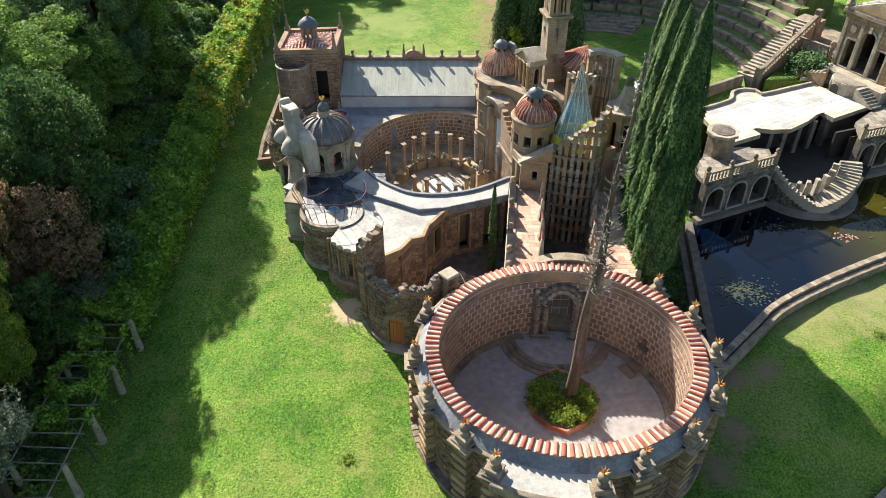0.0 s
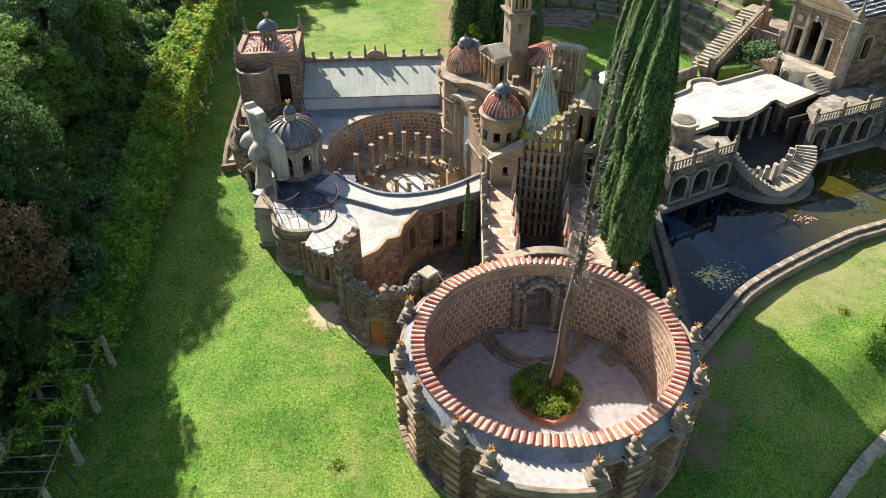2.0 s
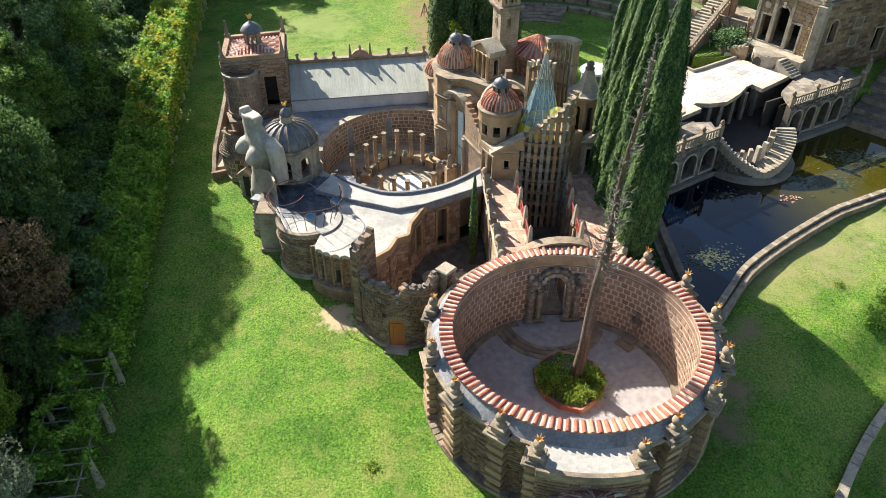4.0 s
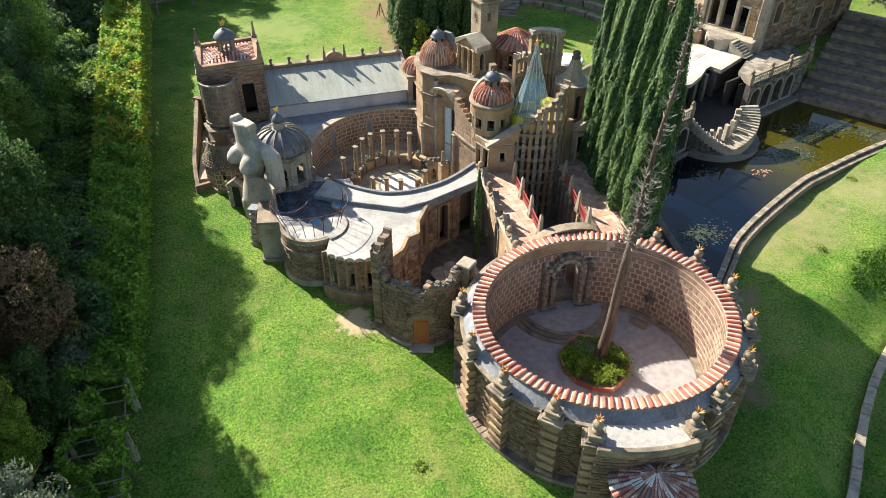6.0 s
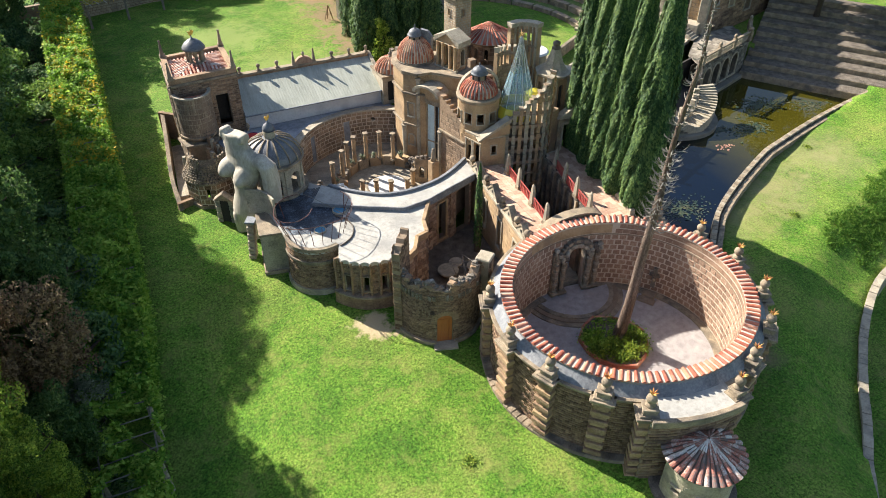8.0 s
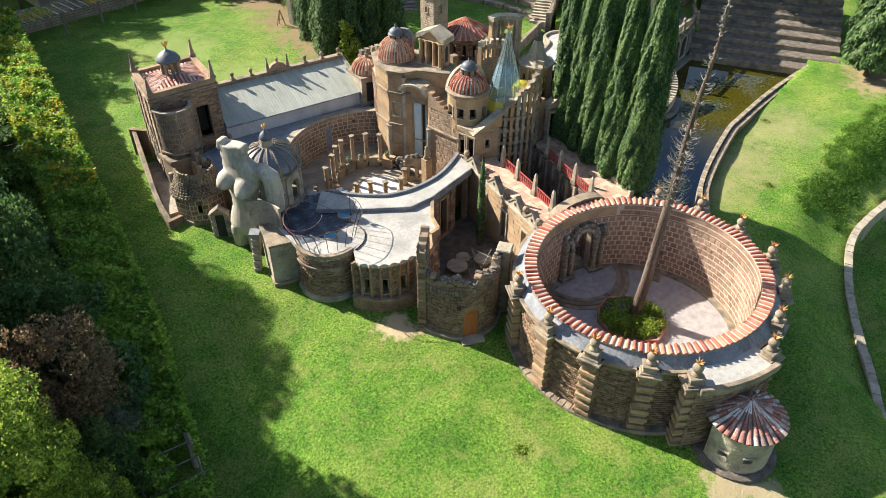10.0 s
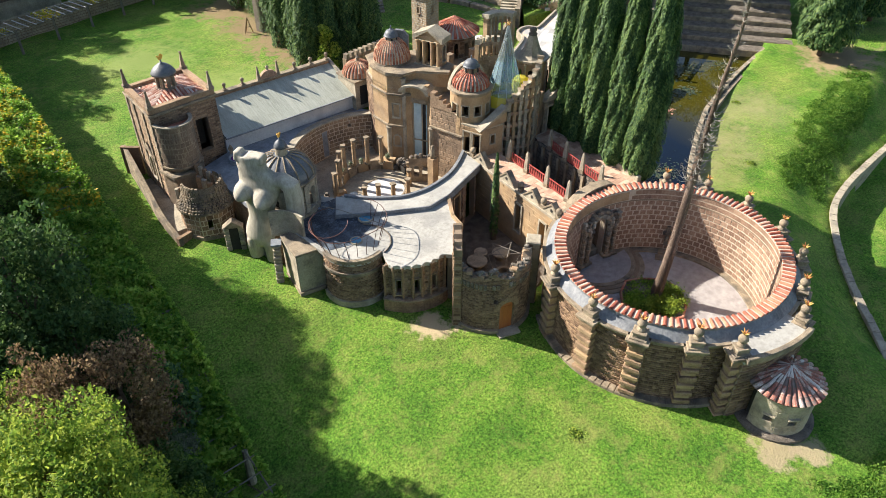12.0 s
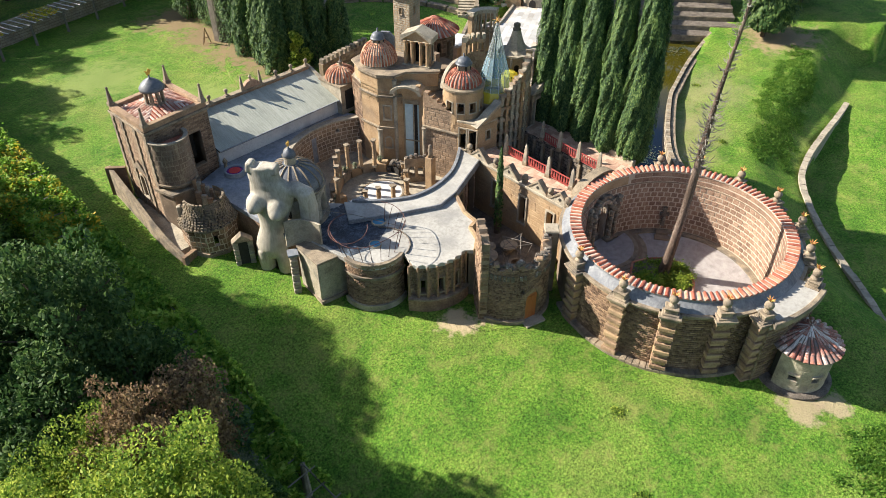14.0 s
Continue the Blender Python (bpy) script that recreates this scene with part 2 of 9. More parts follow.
def grass_mat():
    m = mat("lawn", [(0.036, 0.108, 0.011), (0.09, 0.19, 0.019), (0.188, 0.266, 0.044)], 0.3, 0.9, 1.0, fine=16.0, spec=0.2, stain=((0.22, 0.25, 0.06), 0.16, 0.5))
    nt = m.node_tree
    n, l = nt.nodes, nt.links
    b = n["Principled BSDF"]
    prev = b.inputs["Base Color"].links[0].from_socket
    pos = n.new("ShaderNodeNewGeometry").outputs["Position"]
    # blade-scale grain, and bare earth in patches
    fine = n.new("ShaderNodeTexNoise")
    fine.inputs["Scale"].default_value, fine.inputs["Detail"].default_value = 7.5, 10
    fine.inputs["Roughness"].default_value = 0.85
    l.new(pos, fine.inputs[0])
    rg = n.new("ShaderNodeMapRange")
    rg.inputs[1].default_value, rg.inputs[2].default_value = 0.4, 0.6
    rg.inputs[3].default_value, rg.inputs[4].default_value = 0.26, 1.74
    l.new(fine.outputs[0], rg.inputs[0])
    vm = n.new("ShaderNodeVectorMath")
    vm.operation = "SCALE"
    l.new(prev, vm.inputs[0])
    l.new(rg.outputs[0], vm.inputs[3])
    # straw-coloured mottling and a ragged line for the bare patches
    straw, torn = n.new("ShaderNodeTexNoise"), n.new("ShaderNodeTexNoise")
    straw.inputs["Scale"].default_value, straw.inputs["Detail"].default_value, straw.inputs["Roughness"].default_value = 0.75, 9, 0.75
    torn.inputs["Scale"].default_value, torn.inputs["Detail"].default_value, torn.inputs["Roughness"].default_value = 0.9, 9, 0.7
    l.new(pos, straw.inputs[0])
    l.new(pos, torn.inputs[0])
    sr = n.new("ShaderNodeMapRange")
    sr.inputs[1].default_value, sr.inputs[2].default_value, sr.inputs[4].default_value = 0.5, 0.7, 0.58
    l.new(straw.outputs[0], sr.inputs[0])
    sm = n.new("ShaderNodeMix")
    sm.data_type = "RGBA"
    sm.inputs[7].default_value = (0.285, 0.27, 0.085, 1)
    l.new(sr.outputs[0], sm.inputs[0])
    l.new(vm.outputs[0], sm.inputs[6])
    last = sm.outputs[2]
    # x, y, reach, firmness of the edge, colour
    bare = ((-6.6, 36.0, 1.35, 0.2, (0.55, 0.42, 0.27)), (-4.7, 35.0, 1.0, 0.2, (0.5, 0.37, 0.24)), (3.9, 15.3, 1.2, 0.2, (0.4, 0.32, 0.2)), (2.6, 16.6, 1.5, 0.2, (0.38, 0.3, 0.19)),
            (-2.0, 73.0, 5.0, 0.4, (0.21, 0.27, 0.07)), (-6.0, 84.0, 5.0, 0.4, (0.2, 0.26, 0.07)), (54.5, 39.5, 4.5, 0.3, (0.34, 0.24, 0.15)), (8.0, 79.0, 4.8, 0.3, (0.25, 0.165, 0.1)), (8.2, 86.0, 4.4, 0.3, (0.25, 0.165, 0.1)),
            (7.4, 72.5, 4.4, 0.3, (0.25, 0.165, 0.1)), (8.0, 93.0, 4.6, 0.3, (0.25, 0.165, 0.1)), (4.6, 67.4, 2.4, 0.3, (0.25, 0.165, 0.1)),
            (24.6, 36.4, 2.6, 0.9, (0.3, 0.27, 0.12)), (30.0, 38.5, 3.2, 0.9, (0.3, 0.26, 0.13)), (38.0, 40.0, 3.4, 0.9, (0.28, 0.26, 0.12)), (18.0, 30.4, 1.2, 0.6, (0.27, 0.175, 0.115)), (16.8, 26.2, 1.2, 0.6, (0.27, 0.175, 0.115)), (15.3, 23.6, 1.2, 0.6, (0.25, 0.17, 0.11)), (20.4, 31.1, 1.1, 0.7, (0.26, 0.18, 0.11)))
    for px, py, rad, edge, soil in bare:
        dist = n.new("ShaderNodeVectorMath")
        dist.operation = "DISTANCE"
        flat = n.new("ShaderNodeVectorMath")
        flat.operation = "MULTIPLY"
        flat.inputs[1].default_value = (1, 1, 0)
        l.new(pos, flat.inputs[0])
        l.new(flat.outputs[0], dist.inputs[0])
        dist.inputs[1].default_value = (px, py, 0)
        wob = n.new("ShaderNodeMath")
        wob.operation = "MULTIPLY_ADD"
        l.new(torn.outputs[0], wob.inputs[0])
        wob.inputs[1].default_value = rad * 3.0
        l.new(dist.outputs["Value"], wob.inputs[2])
        ms = n.new("ShaderNodeMapRange")
        ms.inputs[1].default_value, ms.inputs[2].default_value = rad * (2.3 - edge), rad * (2.3 + edge)
        ms.inputs[3].default_value, ms.inputs[4].default_value = 0.85, 0.0
        l.new(wob.outputs[0], ms.inputs[0])
        mx = n.new("ShaderNodeMix")
        mx.data_type = "RGBA"
        mx.inputs[7].default_value = (*soil, 1)
        l.new(ms.outputs[0], mx.inputs[0])
        l.new(last, mx.inputs[6])
        last = mx.outputs[2]
    l.new(last, b.inputs["Base Color"])
    return m


GRASS = grass_mat()
STONE_TILE = mat("pale lichened stone tiles", [(0.2, 0.185, 0.17), (0.4, 0.38, 0.35), (0.6, 0.58, 0.55)], 1.2, 0.85, 0.4, "island", stain=((0.16, 0.15, 0.13), 0.9, 0.5))
TILE_GREY = mat("worn grey-brown stone slabs", [(0.14, 0.12, 0.095), (0.25, 0.215, 0.17), (0.34, 0.3, 0.24)], 0.8, 0.9, 0.3, "island", stain=((0.12, 0.105, 0.08), 0.7, 0.5))
BROWN_STONE = mat("smooth brown stone", [(0.13, 0.092, 0.064), (0.2, 0.145, 0.102), (0.27, 0.2, 0.145)], 0.7, 0.9, 0.3, "island", stain=((0.1, 0.08, 0.062), 0.6, 0.5), spread=0.12)
TURF = mat("worn dry turf", [(0.045, 0.095, 0.018), (0.095, 0.165, 0.032), (0.19, 0.2, 0.07)], 0.9, 0.95, 0.6)


def water_mat():
    m = bpy.data.materials.new("pond water")
    m.use_nodes = True
    n, l = m.node_tree.nodes, m.node_tree.links
    b = n["Principled BSDF"]
    pos = n.new("ShaderNodeNewGeometry")
    cut, alga, ramp = n.new("ShaderNodeSeparateXYZ"), n.new("ShaderNodeTexNoise"), n.new("ShaderNodeValToRGB")
    alga.inputs["Scale"].default_value, alga.inputs["Detail"].default_value = 0.12, 4
    mix, depth = n.new("ShaderNodeMath"), n.new("ShaderNodeMapRange")
    depth.inputs[1].default_value, depth.inputs[2].default_value = 26.0, 37.0
    mix.operation = "MULTIPLY"
    l.new(pos.outputs["Position"], cut.inputs[0])
    l.new(pos.outputs["Position"], alga.inputs[0])
    l.new(cut.outputs[0], depth.inputs[0])
    l.new(depth.outputs[0], mix.inputs[0])
    l.new(alga.outputs[0], mix.inputs[1])
    # blue, with sky reflection partly painted in, to shallow water over olive algae
    ramp.color_ramp.elements[0].position, ramp.color_ramp.elements[0].color = 0.05, (0.0009, 0.0036, 0.011, 1)
    ramp.color_ramp.elements[1].position, ramp.color_ramp.elements[1].color = 0.46, (0.05, 0.044, 0.005, 1)
    l.new(mix.outputs[0], ramp.inputs[0])
    l.new(ramp.outputs[0], b.inputs["Base Color"])
    b.inputs["Specular IOR Level"].default_value = 0.8
    b.inputs["Roughness"].default_value = 0.02
    b.inputs["IOR"].default_value = 1.33
    geo, no, bp = n.new("ShaderNodeNewGeometry"), n.new("ShaderNodeTexNoise"), n.new("ShaderNodeBump")
    no.inputs["Scale"].default_value = 1.5
    bp.inputs["Strength"].default_value, bp.inputs["Distance"].default_value = 0.05, 0.02
    l.new(geo.outputs["Position"], no.inputs[0])
    l.new(no.outputs[0], bp.inputs["Height"])
    l.new(bp.outputs[0], b.inputs["Normal"])
    return m


WATER = water_mat()


def glass_mat(name, colour, clearness):
    m = bpy.data.materials.new(name)
    m.use_nodes = True
    b = m.node_tree.nodes["Principled BSDF"]
    b.inputs["Base Color"].default_value = (*colour, 1)
    b.inputs["Roughness"].default_value = 0.06
    b.inputs["Specular IOR Level"].default_value = 0.8
    nt = m.node_tree
    clear, mx = nt.nodes.new("ShaderNodeBsdfTransparent"), nt.nodes.new("ShaderNodeMixShader")
    clear.inputs[0].default_value = (*[0.5 + 0.5 * c for c in colour], 1)
    mx.inputs[0].default_value = clearness
    nt.links.new(b.outputs[0], mx.inputs[1])
    nt.links.new(clear.outputs[0], mx.inputs[2])
    nt.links.new(mx.outputs[0], nt.nodes["Material Output"].inputs[0])
    return m


GLASS = glass_mat("pale blue glass", (0.5, 0.68, 0.76), 0.82)
GLASS_CLEAR = glass_mat("clear glass", (0.7, 0.78, 0.76), 0.93)
GLASS_Y = glass_mat("yellow glass", (0.85, 0.74, 0.1), 0.5)
PANE = mat("pale blue window glass", [(0.4, 0.55, 0.62), (0.58, 0.72, 0.77)], 0.5, 0.15, 0.0)


# ---------- mesh helpers ----------
class Geo:
    """Vertices and faces of one mesh."""

    def __init__(self):
        self.v, self.f = [], []

    def add(self, verts, faces):
        k = len(self.v)
        self.v += [tuple(p) for p in verts]
        self.f += [tuple(k + i for i in f) for f in faces]
        return self

    def box(self, x, y, z, sx, sy, h, rot=0.0, top=1.0):
        c, s = math.cos(radians(rot)), math.sin(radians(rot))
        vs = []
        for zz, k in ((z, 1.0), (z + h, top)):
            for dx, dy in ((-1, -1), (1, -1), (1, 1), (-1, 1)):
                a, b = dx * sx / 2 * k, dy * sy / 2 * k
                vs.append((x + a * c - b * s, y + a * s + b * c, zz))
        return self.add(vs, [(3, 2, 1, 0), (4, 5, 6, 7), (0, 1, 5, 4), (1, 2, 6, 5), (2, 3, 7, 6), (3, 0, 4, 7)])

    def prism(self, poly, z0, z1):
        n = len(poly)
        za = z0 if callable(z0) else (lambda p: z0)
        zb = z1 if callable(z1) else (lambda p: z1)
        vs = [(p[0], p[1], za(p)) for p in poly] + [(p[0], p[1], zb(p)) for p in poly]
        return self.add(vs, [tuple(range(n - 1, -1, -1)), tuple(range(n, 2 * n))] + [(i, (i + 1) % n, n + (i + 1) % n, n + i) for i in range(n)])

    def lathe(self, prof, x=0.0, y=0.0, z=0.0, n=24, a0=0.0, a1=360.0, sx=1.0, sy=1.0):
        full = abs(a1 - a0) >= 359.9
        cols = n if full else n + 1
        vs = []
        for i in range(cols):
            a = radians(a0 + (a1 - a0) * i / n)
            vs += [(x + r * sx * math.cos(a), y + r * sy * math.sin(a), z + h) for r, h in prof]
        m = len(prof)
        fs = []
        for i in range(n):
            j = (i + 1) % cols
            for k in range(m - 1):
                fs.append((i * m + k, j * m + k, j * m + k + 1, i * m + k + 1))
        if full:
            if prof[0][0] > 1e-4:
                fs.append(tuple(i * m for i in reversed(range(cols))))
            if prof[-1][0] > 1e-4:
                fs.append(tuple(i * m + m - 1 for i in range(cols)))
        return self.add(vs, fs)

    def tube(self, pts, radii, n=8):
        pts = [Vector(p) for p in pts]
        if not hasattr(radii, "__len__"):
            radii = [radii] * len(pts)
        vs = []
        for i, p in enumerate(pts):
            d = (pts[min(i + 1, len(pts) - 1)] - pts[max(i - 1, 0)]).normalized()
            u = d.cross(Vector((0, 0, 1)) if abs(d.z) < 0.9 else Vector((1, 0, 0))).normalized()
            w = d.cross(u)
            vs += [p + (u * math.cos(2 * math.pi * k / n) + w * math.sin(2 * math.pi * k / n)) * radii[i] for k in range(n)]
        fs = [(i * n + k, i * n + (k + 1) % n, (i + 1) * n + (k + 1) % n, (i + 1) * n + k) for i in range(len(pts) - 1) for k in range(n)]
        fs += [tuple(range(n - 1, -1, -1)), tuple((len(pts) - 1) * n + k for k in range(n))]
        return self.add(vs, fs)

    def ball(self, x, y, z, r, n=12, sz=1.0):
        return self.lathe([(max(r * math.sin(math.pi * k / 8), 0.0), -r * sz * math.cos(math.pi * k / 8)) for k in range(9)], x, y, z, n)

    def slab(self, f, pts, d0, d1):
        """A flat outline pts of (s, z) given depth from d0 to d1 on the wall map f."""
        n = len(pts)
        vs = [(*f(s, d0), z) for s, z in pts] + [(*f(s, d1), z) for s, z in pts]
        return self.add(vs, [tuple(range(n - 1, -1, -1)), tuple(range(n, 2 * n))] + [(i, (i + 1) % n, n + (i + 1) % n, n + i) for i in range(n)])


def line(p, q):
    """Wall map from p to q: s along it, d outward to its right."""
    L = math.dist(p, q)
    ux, uy = (q[0] - p[0]) / L, (q[1] - p[1]) / L
    return (lambda s, d: (p[0] + ux * s + uy * d, p[1] + uy * s - ux * d)), L


def arc(cx, cy, r, a0, a1):
    """Wall map along a circle from a0 to a1 degrees: s along it, d outward when a1 > a0, inward when not."""
    k = 1 if a1 > a0 else -1

    def f(s, d):
        a = radians(a0) + k * s / r
        return cx + (r + k * d) * math.cos(a), cy + (r + k * d) * math.sin(a)
    return f, abs(radians(a1 - a0)) * r


def curve(pts, step=0.5):
    """Wall map along a smooth line through pts: d to its right."""
    P = [np.array(p, float) for p in pts]
    P = [2 * P[0] - P[1]] + P + [2 * P[-1] - P[-2]]
    out = []
    for i in range(1, len(P) - 2):
        for t in np.linspace(0, 1, 9)[: 8 if i < len(P) - 3 else 9]:
            a, b, c, d = P[i - 1: i + 3]
            out.append(0.5 * (2 * b + (c - a) * t + (2 * a - 5 * b + 4 * c - d) * t * t + (3 * b - a - 3 * c + d) * t ** 3))
    out = np.array(out)
    seg = np.hypot(*np.diff(out, axis=0).T)
    acc = np.concatenate([[0], np.cumsum(seg)])

    def f(s, d):
        x, y = np.interp(s, acc, out[:, 0]), np.interp(s, acc, out[:, 1])
        x2, y2 = np.interp(min(s + 0.05, acc[-1]), acc, out[:, 0]), np.interp(min(s + 0.05, acc[-1]), acc, out[:, 1])
        x1, y1 = np.interp(max(s - 0.05, 0), acc, out[:, 0]), np.interp(max(s - 0.05, 0), acc, out[:, 1])
        L = math.hypot(x2 - x1, y2 - y1) or 1
        return float(x + (y2 - y1) / L * d), float(y - (x2 - x1) / L * d)
    return f, float(acc[-1])


def wall(g, f, s0, s1, d0, d1, z0, z1, holes=(), step=9.0):
    """A thick wall with openings (s0, s1, z0, z1, arched)."""
    za = z0 if callable(z0) else (lambda s: z0)
    zb = z1 if callable(z1) else (lambda s: z1)

    def run(a, b, lo, hi):
        k = max(1, math.ceil((b - a) / step))
        for i in range(k):
            u, w = a + (b - a) * i / k, a + (b - a) * (i + 1) / k
            g.slab(f, [(u, lo(u)), (w, lo(w)), (w, hi(w)), (u, hi(u))], d0, d1)
    at = s0
    for a, b, lo, hi, arched in sorted(holes):
        if a > at:
            run(at, a, za, zb)
        if lo > za(a) + 0.02:
            run(a, b, za, lambda s: lo)
        r = (b - a) / 2
        if arched:
            top = [(a + r - r * math.cos(math.pi * k / 8), hi - r + r * math.sin(math.pi * k / 8)) for k in range(9)]
            for (sa, qa), (sb, qb) in zip(top[:-1], top[1:]):
                g.slab(f, [(sa, qa), (sb, qb), (sb, zb(sb)), (sa, zb(sa))], d0, d1)
        elif hi < zb(a) - 0.02:
            run(a, b, lambda s: hi, zb)
        at = b
    if s1 > at:
        run(at, s1, za, zb)
    return g


def blocks(f, s0, s1, z0, z1, h, L, holes=(), rng=None, ragged=0.0):
    """Courses of blocks in running bond on a wall map: (s, z, length, height) of each."""
    rng = rng or random.Random(3)
    out = []
    zt = z1 if callable(z1) else (lambda s: z1)
    zb = z0 if callable(z0) else (lambda s: z0)
    lo = min(zb(s0), zb((s0 + s1) / 2), zb(s1))
    hi = max(zt(s0), zt((s0 + s1) / 2), zt(s1), zt(s0 * 0.75 + s1 * 0.25))
    rows = max(1, round((hi - lo) / h))
    hh = (hi - lo) / rows
    for r in range(rows):
        z = lo + r * hh
        s = s0 - (L / 2 if r % 2 else 0)
        while s < s1 - 0.06:
            ln = L * rng.uniform(0.8, 1.2)
            a, b = max(s, s0), min(s + ln, s1)
            s += ln
            if b - a < 0.1 or z + hh * 0.6 > zt((a + b) / 2) or z + hh * 0.5 < zb((a + b) / 2):
                continue
            m = (a + b) / 2
            bad = False
            for ha, hb, hl, hu, arched in holes:
                if z + hh > hl + 0.03 and z < hu - 0.03:
                    if arched and z + hh / 2 > hu - (hb - ha) / 2:
                        w = math.sqrt(max(0, ((hb - ha) / 2) ** 2 - (z + hh / 2 - hu + (hb - ha) / 2) ** 2))
                        ha, hb = (ha + hb) / 2 - w, (ha + hb) / 2 + w
                    if b > ha and a < hb:
                        if a < ha - 0.1:
                            b = ha
                        elif b > hb + 0.1:
                            a = hb
                        else:
                            bad = True
            if not bad and b - a > 0.08:
                out.append((a, z, b - a, hh))
    return out


def clad(g, f, d, rows, joint=0.035, proud=0.035, rng=None):
    """Blocks as low pillow-edged boxes on the face at depth d."""
    rng = rng or random.Random(5)
    for a, z, ln, hh in rows:
        p = proud * rng.uniform(0.5, 1.4)
        u0, u1, w0, w1 = a + joint / 2, a + ln - joint / 2, z + joint / 2, z + hh - joint / 2
        e = min(0.03, hh * 0.15)
        vs = [(*f(u0, d - 0.01), w0), (*f(u1, d - 0.01), w0), (*f(u1, d - 0.01), w1), (*f(u0, d - 0.01), w1),
              (*f(u0 + e, d + p), w0 + e), (*f(u1 - e, d + p), w0 + e), (*f(u1 - e, d + p), w1 - e), (*f(u0 + e, d + p), w1 - e)]
        g.add(vs, [(4, 5, 6, 7), (0, 1, 5, 4), (1, 2, 6, 5), (2, 3, 7, 6), (3, 0, 4, 7)])
    return g


def part(name, g, material, parent=None, label="", smooth=False, bevel=0.0):
    me = bpy.data.meshes.new(name)
    me.from_pydata(g.v, [], g.f)
    me.validate()
    bm = bmesh.new()
    bm.from_mesh(me)
    if len(bm.verts) < 6000:
        bmesh.ops.remove_doubles(bm, verts=bm.verts, dist=0.0004)
    if len(bm.faces) < 60000:
        bmesh.ops.recalc_face_normals(bm, faces=bm.faces)
    bm.to_mesh(me)
    bm.free()
    if smooth:
        for p in me.polygons:
            p.use_smooth = True
    me.materials.append(material)
    ob = new(name, me)
    if bevel:
        md = ob.modifiers.new("worn edges", "BEVEL")
        md.width, md.segments, md.limit_method = bevel, 1, "ANGLE"
    if parent:
        ob.parent = parent
    if label:
        ob["label"] = label
    return ob


def thing(name, label, category, group="", kind=""):
    return tagged(new(name), label, category, group, kind)


def place(ob, x, y, z, rz=0, s=1.0):
    ob.matrix_basis = Matrix.LocRotScale((x, y, z), Euler((0, 0, radians(rz))), (s, s, s))
    return ob


def leaves(name, pts, size, material, parent, seed=1, flat=0.0, label="", up=0.3, face=None):
    """Many small bent leaf sprays at pts (n x 3)."""
    rs = np.random.RandomState(seed)
    pts = np.asarray(pts, float)
    n = len(pts)
    nrm = rs.normal(size=(n, 3))
    nrm[:, 2] = np.abs(nrm[:, 2]) + up + flat * 3
    nrm /= np.linalg.norm(nrm, axis=1)[:, None]
    if face is not None:
        nrm = face + 0.45 * nrm
        nrm /= np.linalg.norm(nrm, axis=1)[:, None]
    t = np.cross(nrm, rs.normal(size=(n, 3)) if face is None else np.cross(nrm, np.array([0, 0, 1.0])) + 0.35 * rs.normal(size=(n, 3)))
    t /= np.linalg.norm(t, axis=1)[:, None] + 1e-9
    b = np.cross(nrm, t)
    k = size * rs.uniform(0.6, 1.4, (n, 1))
    q = np.stack([pts - t * k, pts - b * k * 0.55 - nrm * k * 0.12, pts + t * k, pts + b * k * 0.55 - nrm * k * 0.12], 1)
    me = bpy.data.meshes.new(name)
    me.vertices.add(4 * n)
    me.vertices.foreach_set("co", q.reshape(-1).astype(np.float32))
    idx = np.arange(4 * n).reshape(n, 4)
    tri = np.concatenate([idx[:, [0, 1, 2]], idx[:, [0, 2, 3]]], 1).reshape(-1)
    me.loops.add(len(tri))
    me.loops.foreach_set("vertex_index", tri.astype(np.int32))
    me.polygons.add(2 * n)
    me.polygons.foreach_set("loop_start", np.arange(0, 6 * n, 3, dtype=np.int32))
    me.update(calc_edges=True)
    me.validate()
    me.materials.append(material)
    ob = new(name, me)
    if parent:
        ob.parent = parent
    if label:
        ob["label"] = label
    return ob


# ---------- ground ----------
CX, CY = 6.67, 27.82
RX, RY, RTURN = 7.57, 7.2, 0.114


def ring_map(off):
    """Wall map round the arena wall: s in degrees of the oval, d outward from the rim's outer edge plus off."""
    def f(s, d):
        a = radians(s)
        u, w = (RX + off + d) * math.cos(a), (RY + off + d) * math.sin(a)
        return CX + u * math.cos(RTURN) - w * math.sin(RTURN), CY + u * math.sin(RTURN) + w * math.cos(RTURN)
    return f


POND = [(19.6, 46.0), (17.9, 35.0), (17.0, 31.2), (20.9, 34.55), (23.0, 36.45), (26.7, 38.7), (32.6, 41.65), (35.3, 42.6), (44.0, 45.0), (52.5, 47.05), (46.5, 58.4), (40.2, 56.6), (34.6, 54.6), (33.0, 49.2), (30.6, 48.2), (28.2, 48.7), (26.9, 50.0), (20.9, 47.3)]
KERB = [(60.0, 31.0), (49.2, 29.1), (40.0, 28.4), (35.0, 27.9), (30.6, 26.8), (25.8, 24.0), (21.5, 20.6), (18.1, 17.4), (15.6, 15.2), (12.0, 11.0), (8.0, 4.0)]
FOOT = [(-14.4, 62.5), (-15.0, 54.5), (-13.0, 53.0), (-10.8, 45.2), (-9.4, 41.6), (-7.6, 40.2), (-4.3, 37.0), (-3.4, 34.4), (-0.6, 33.9), (4.0, 34.0), (11.0, 34.0), (12.2, 43.0), (14.5, 47.0), (15.5, 58.0), (4.5, 61.5)]


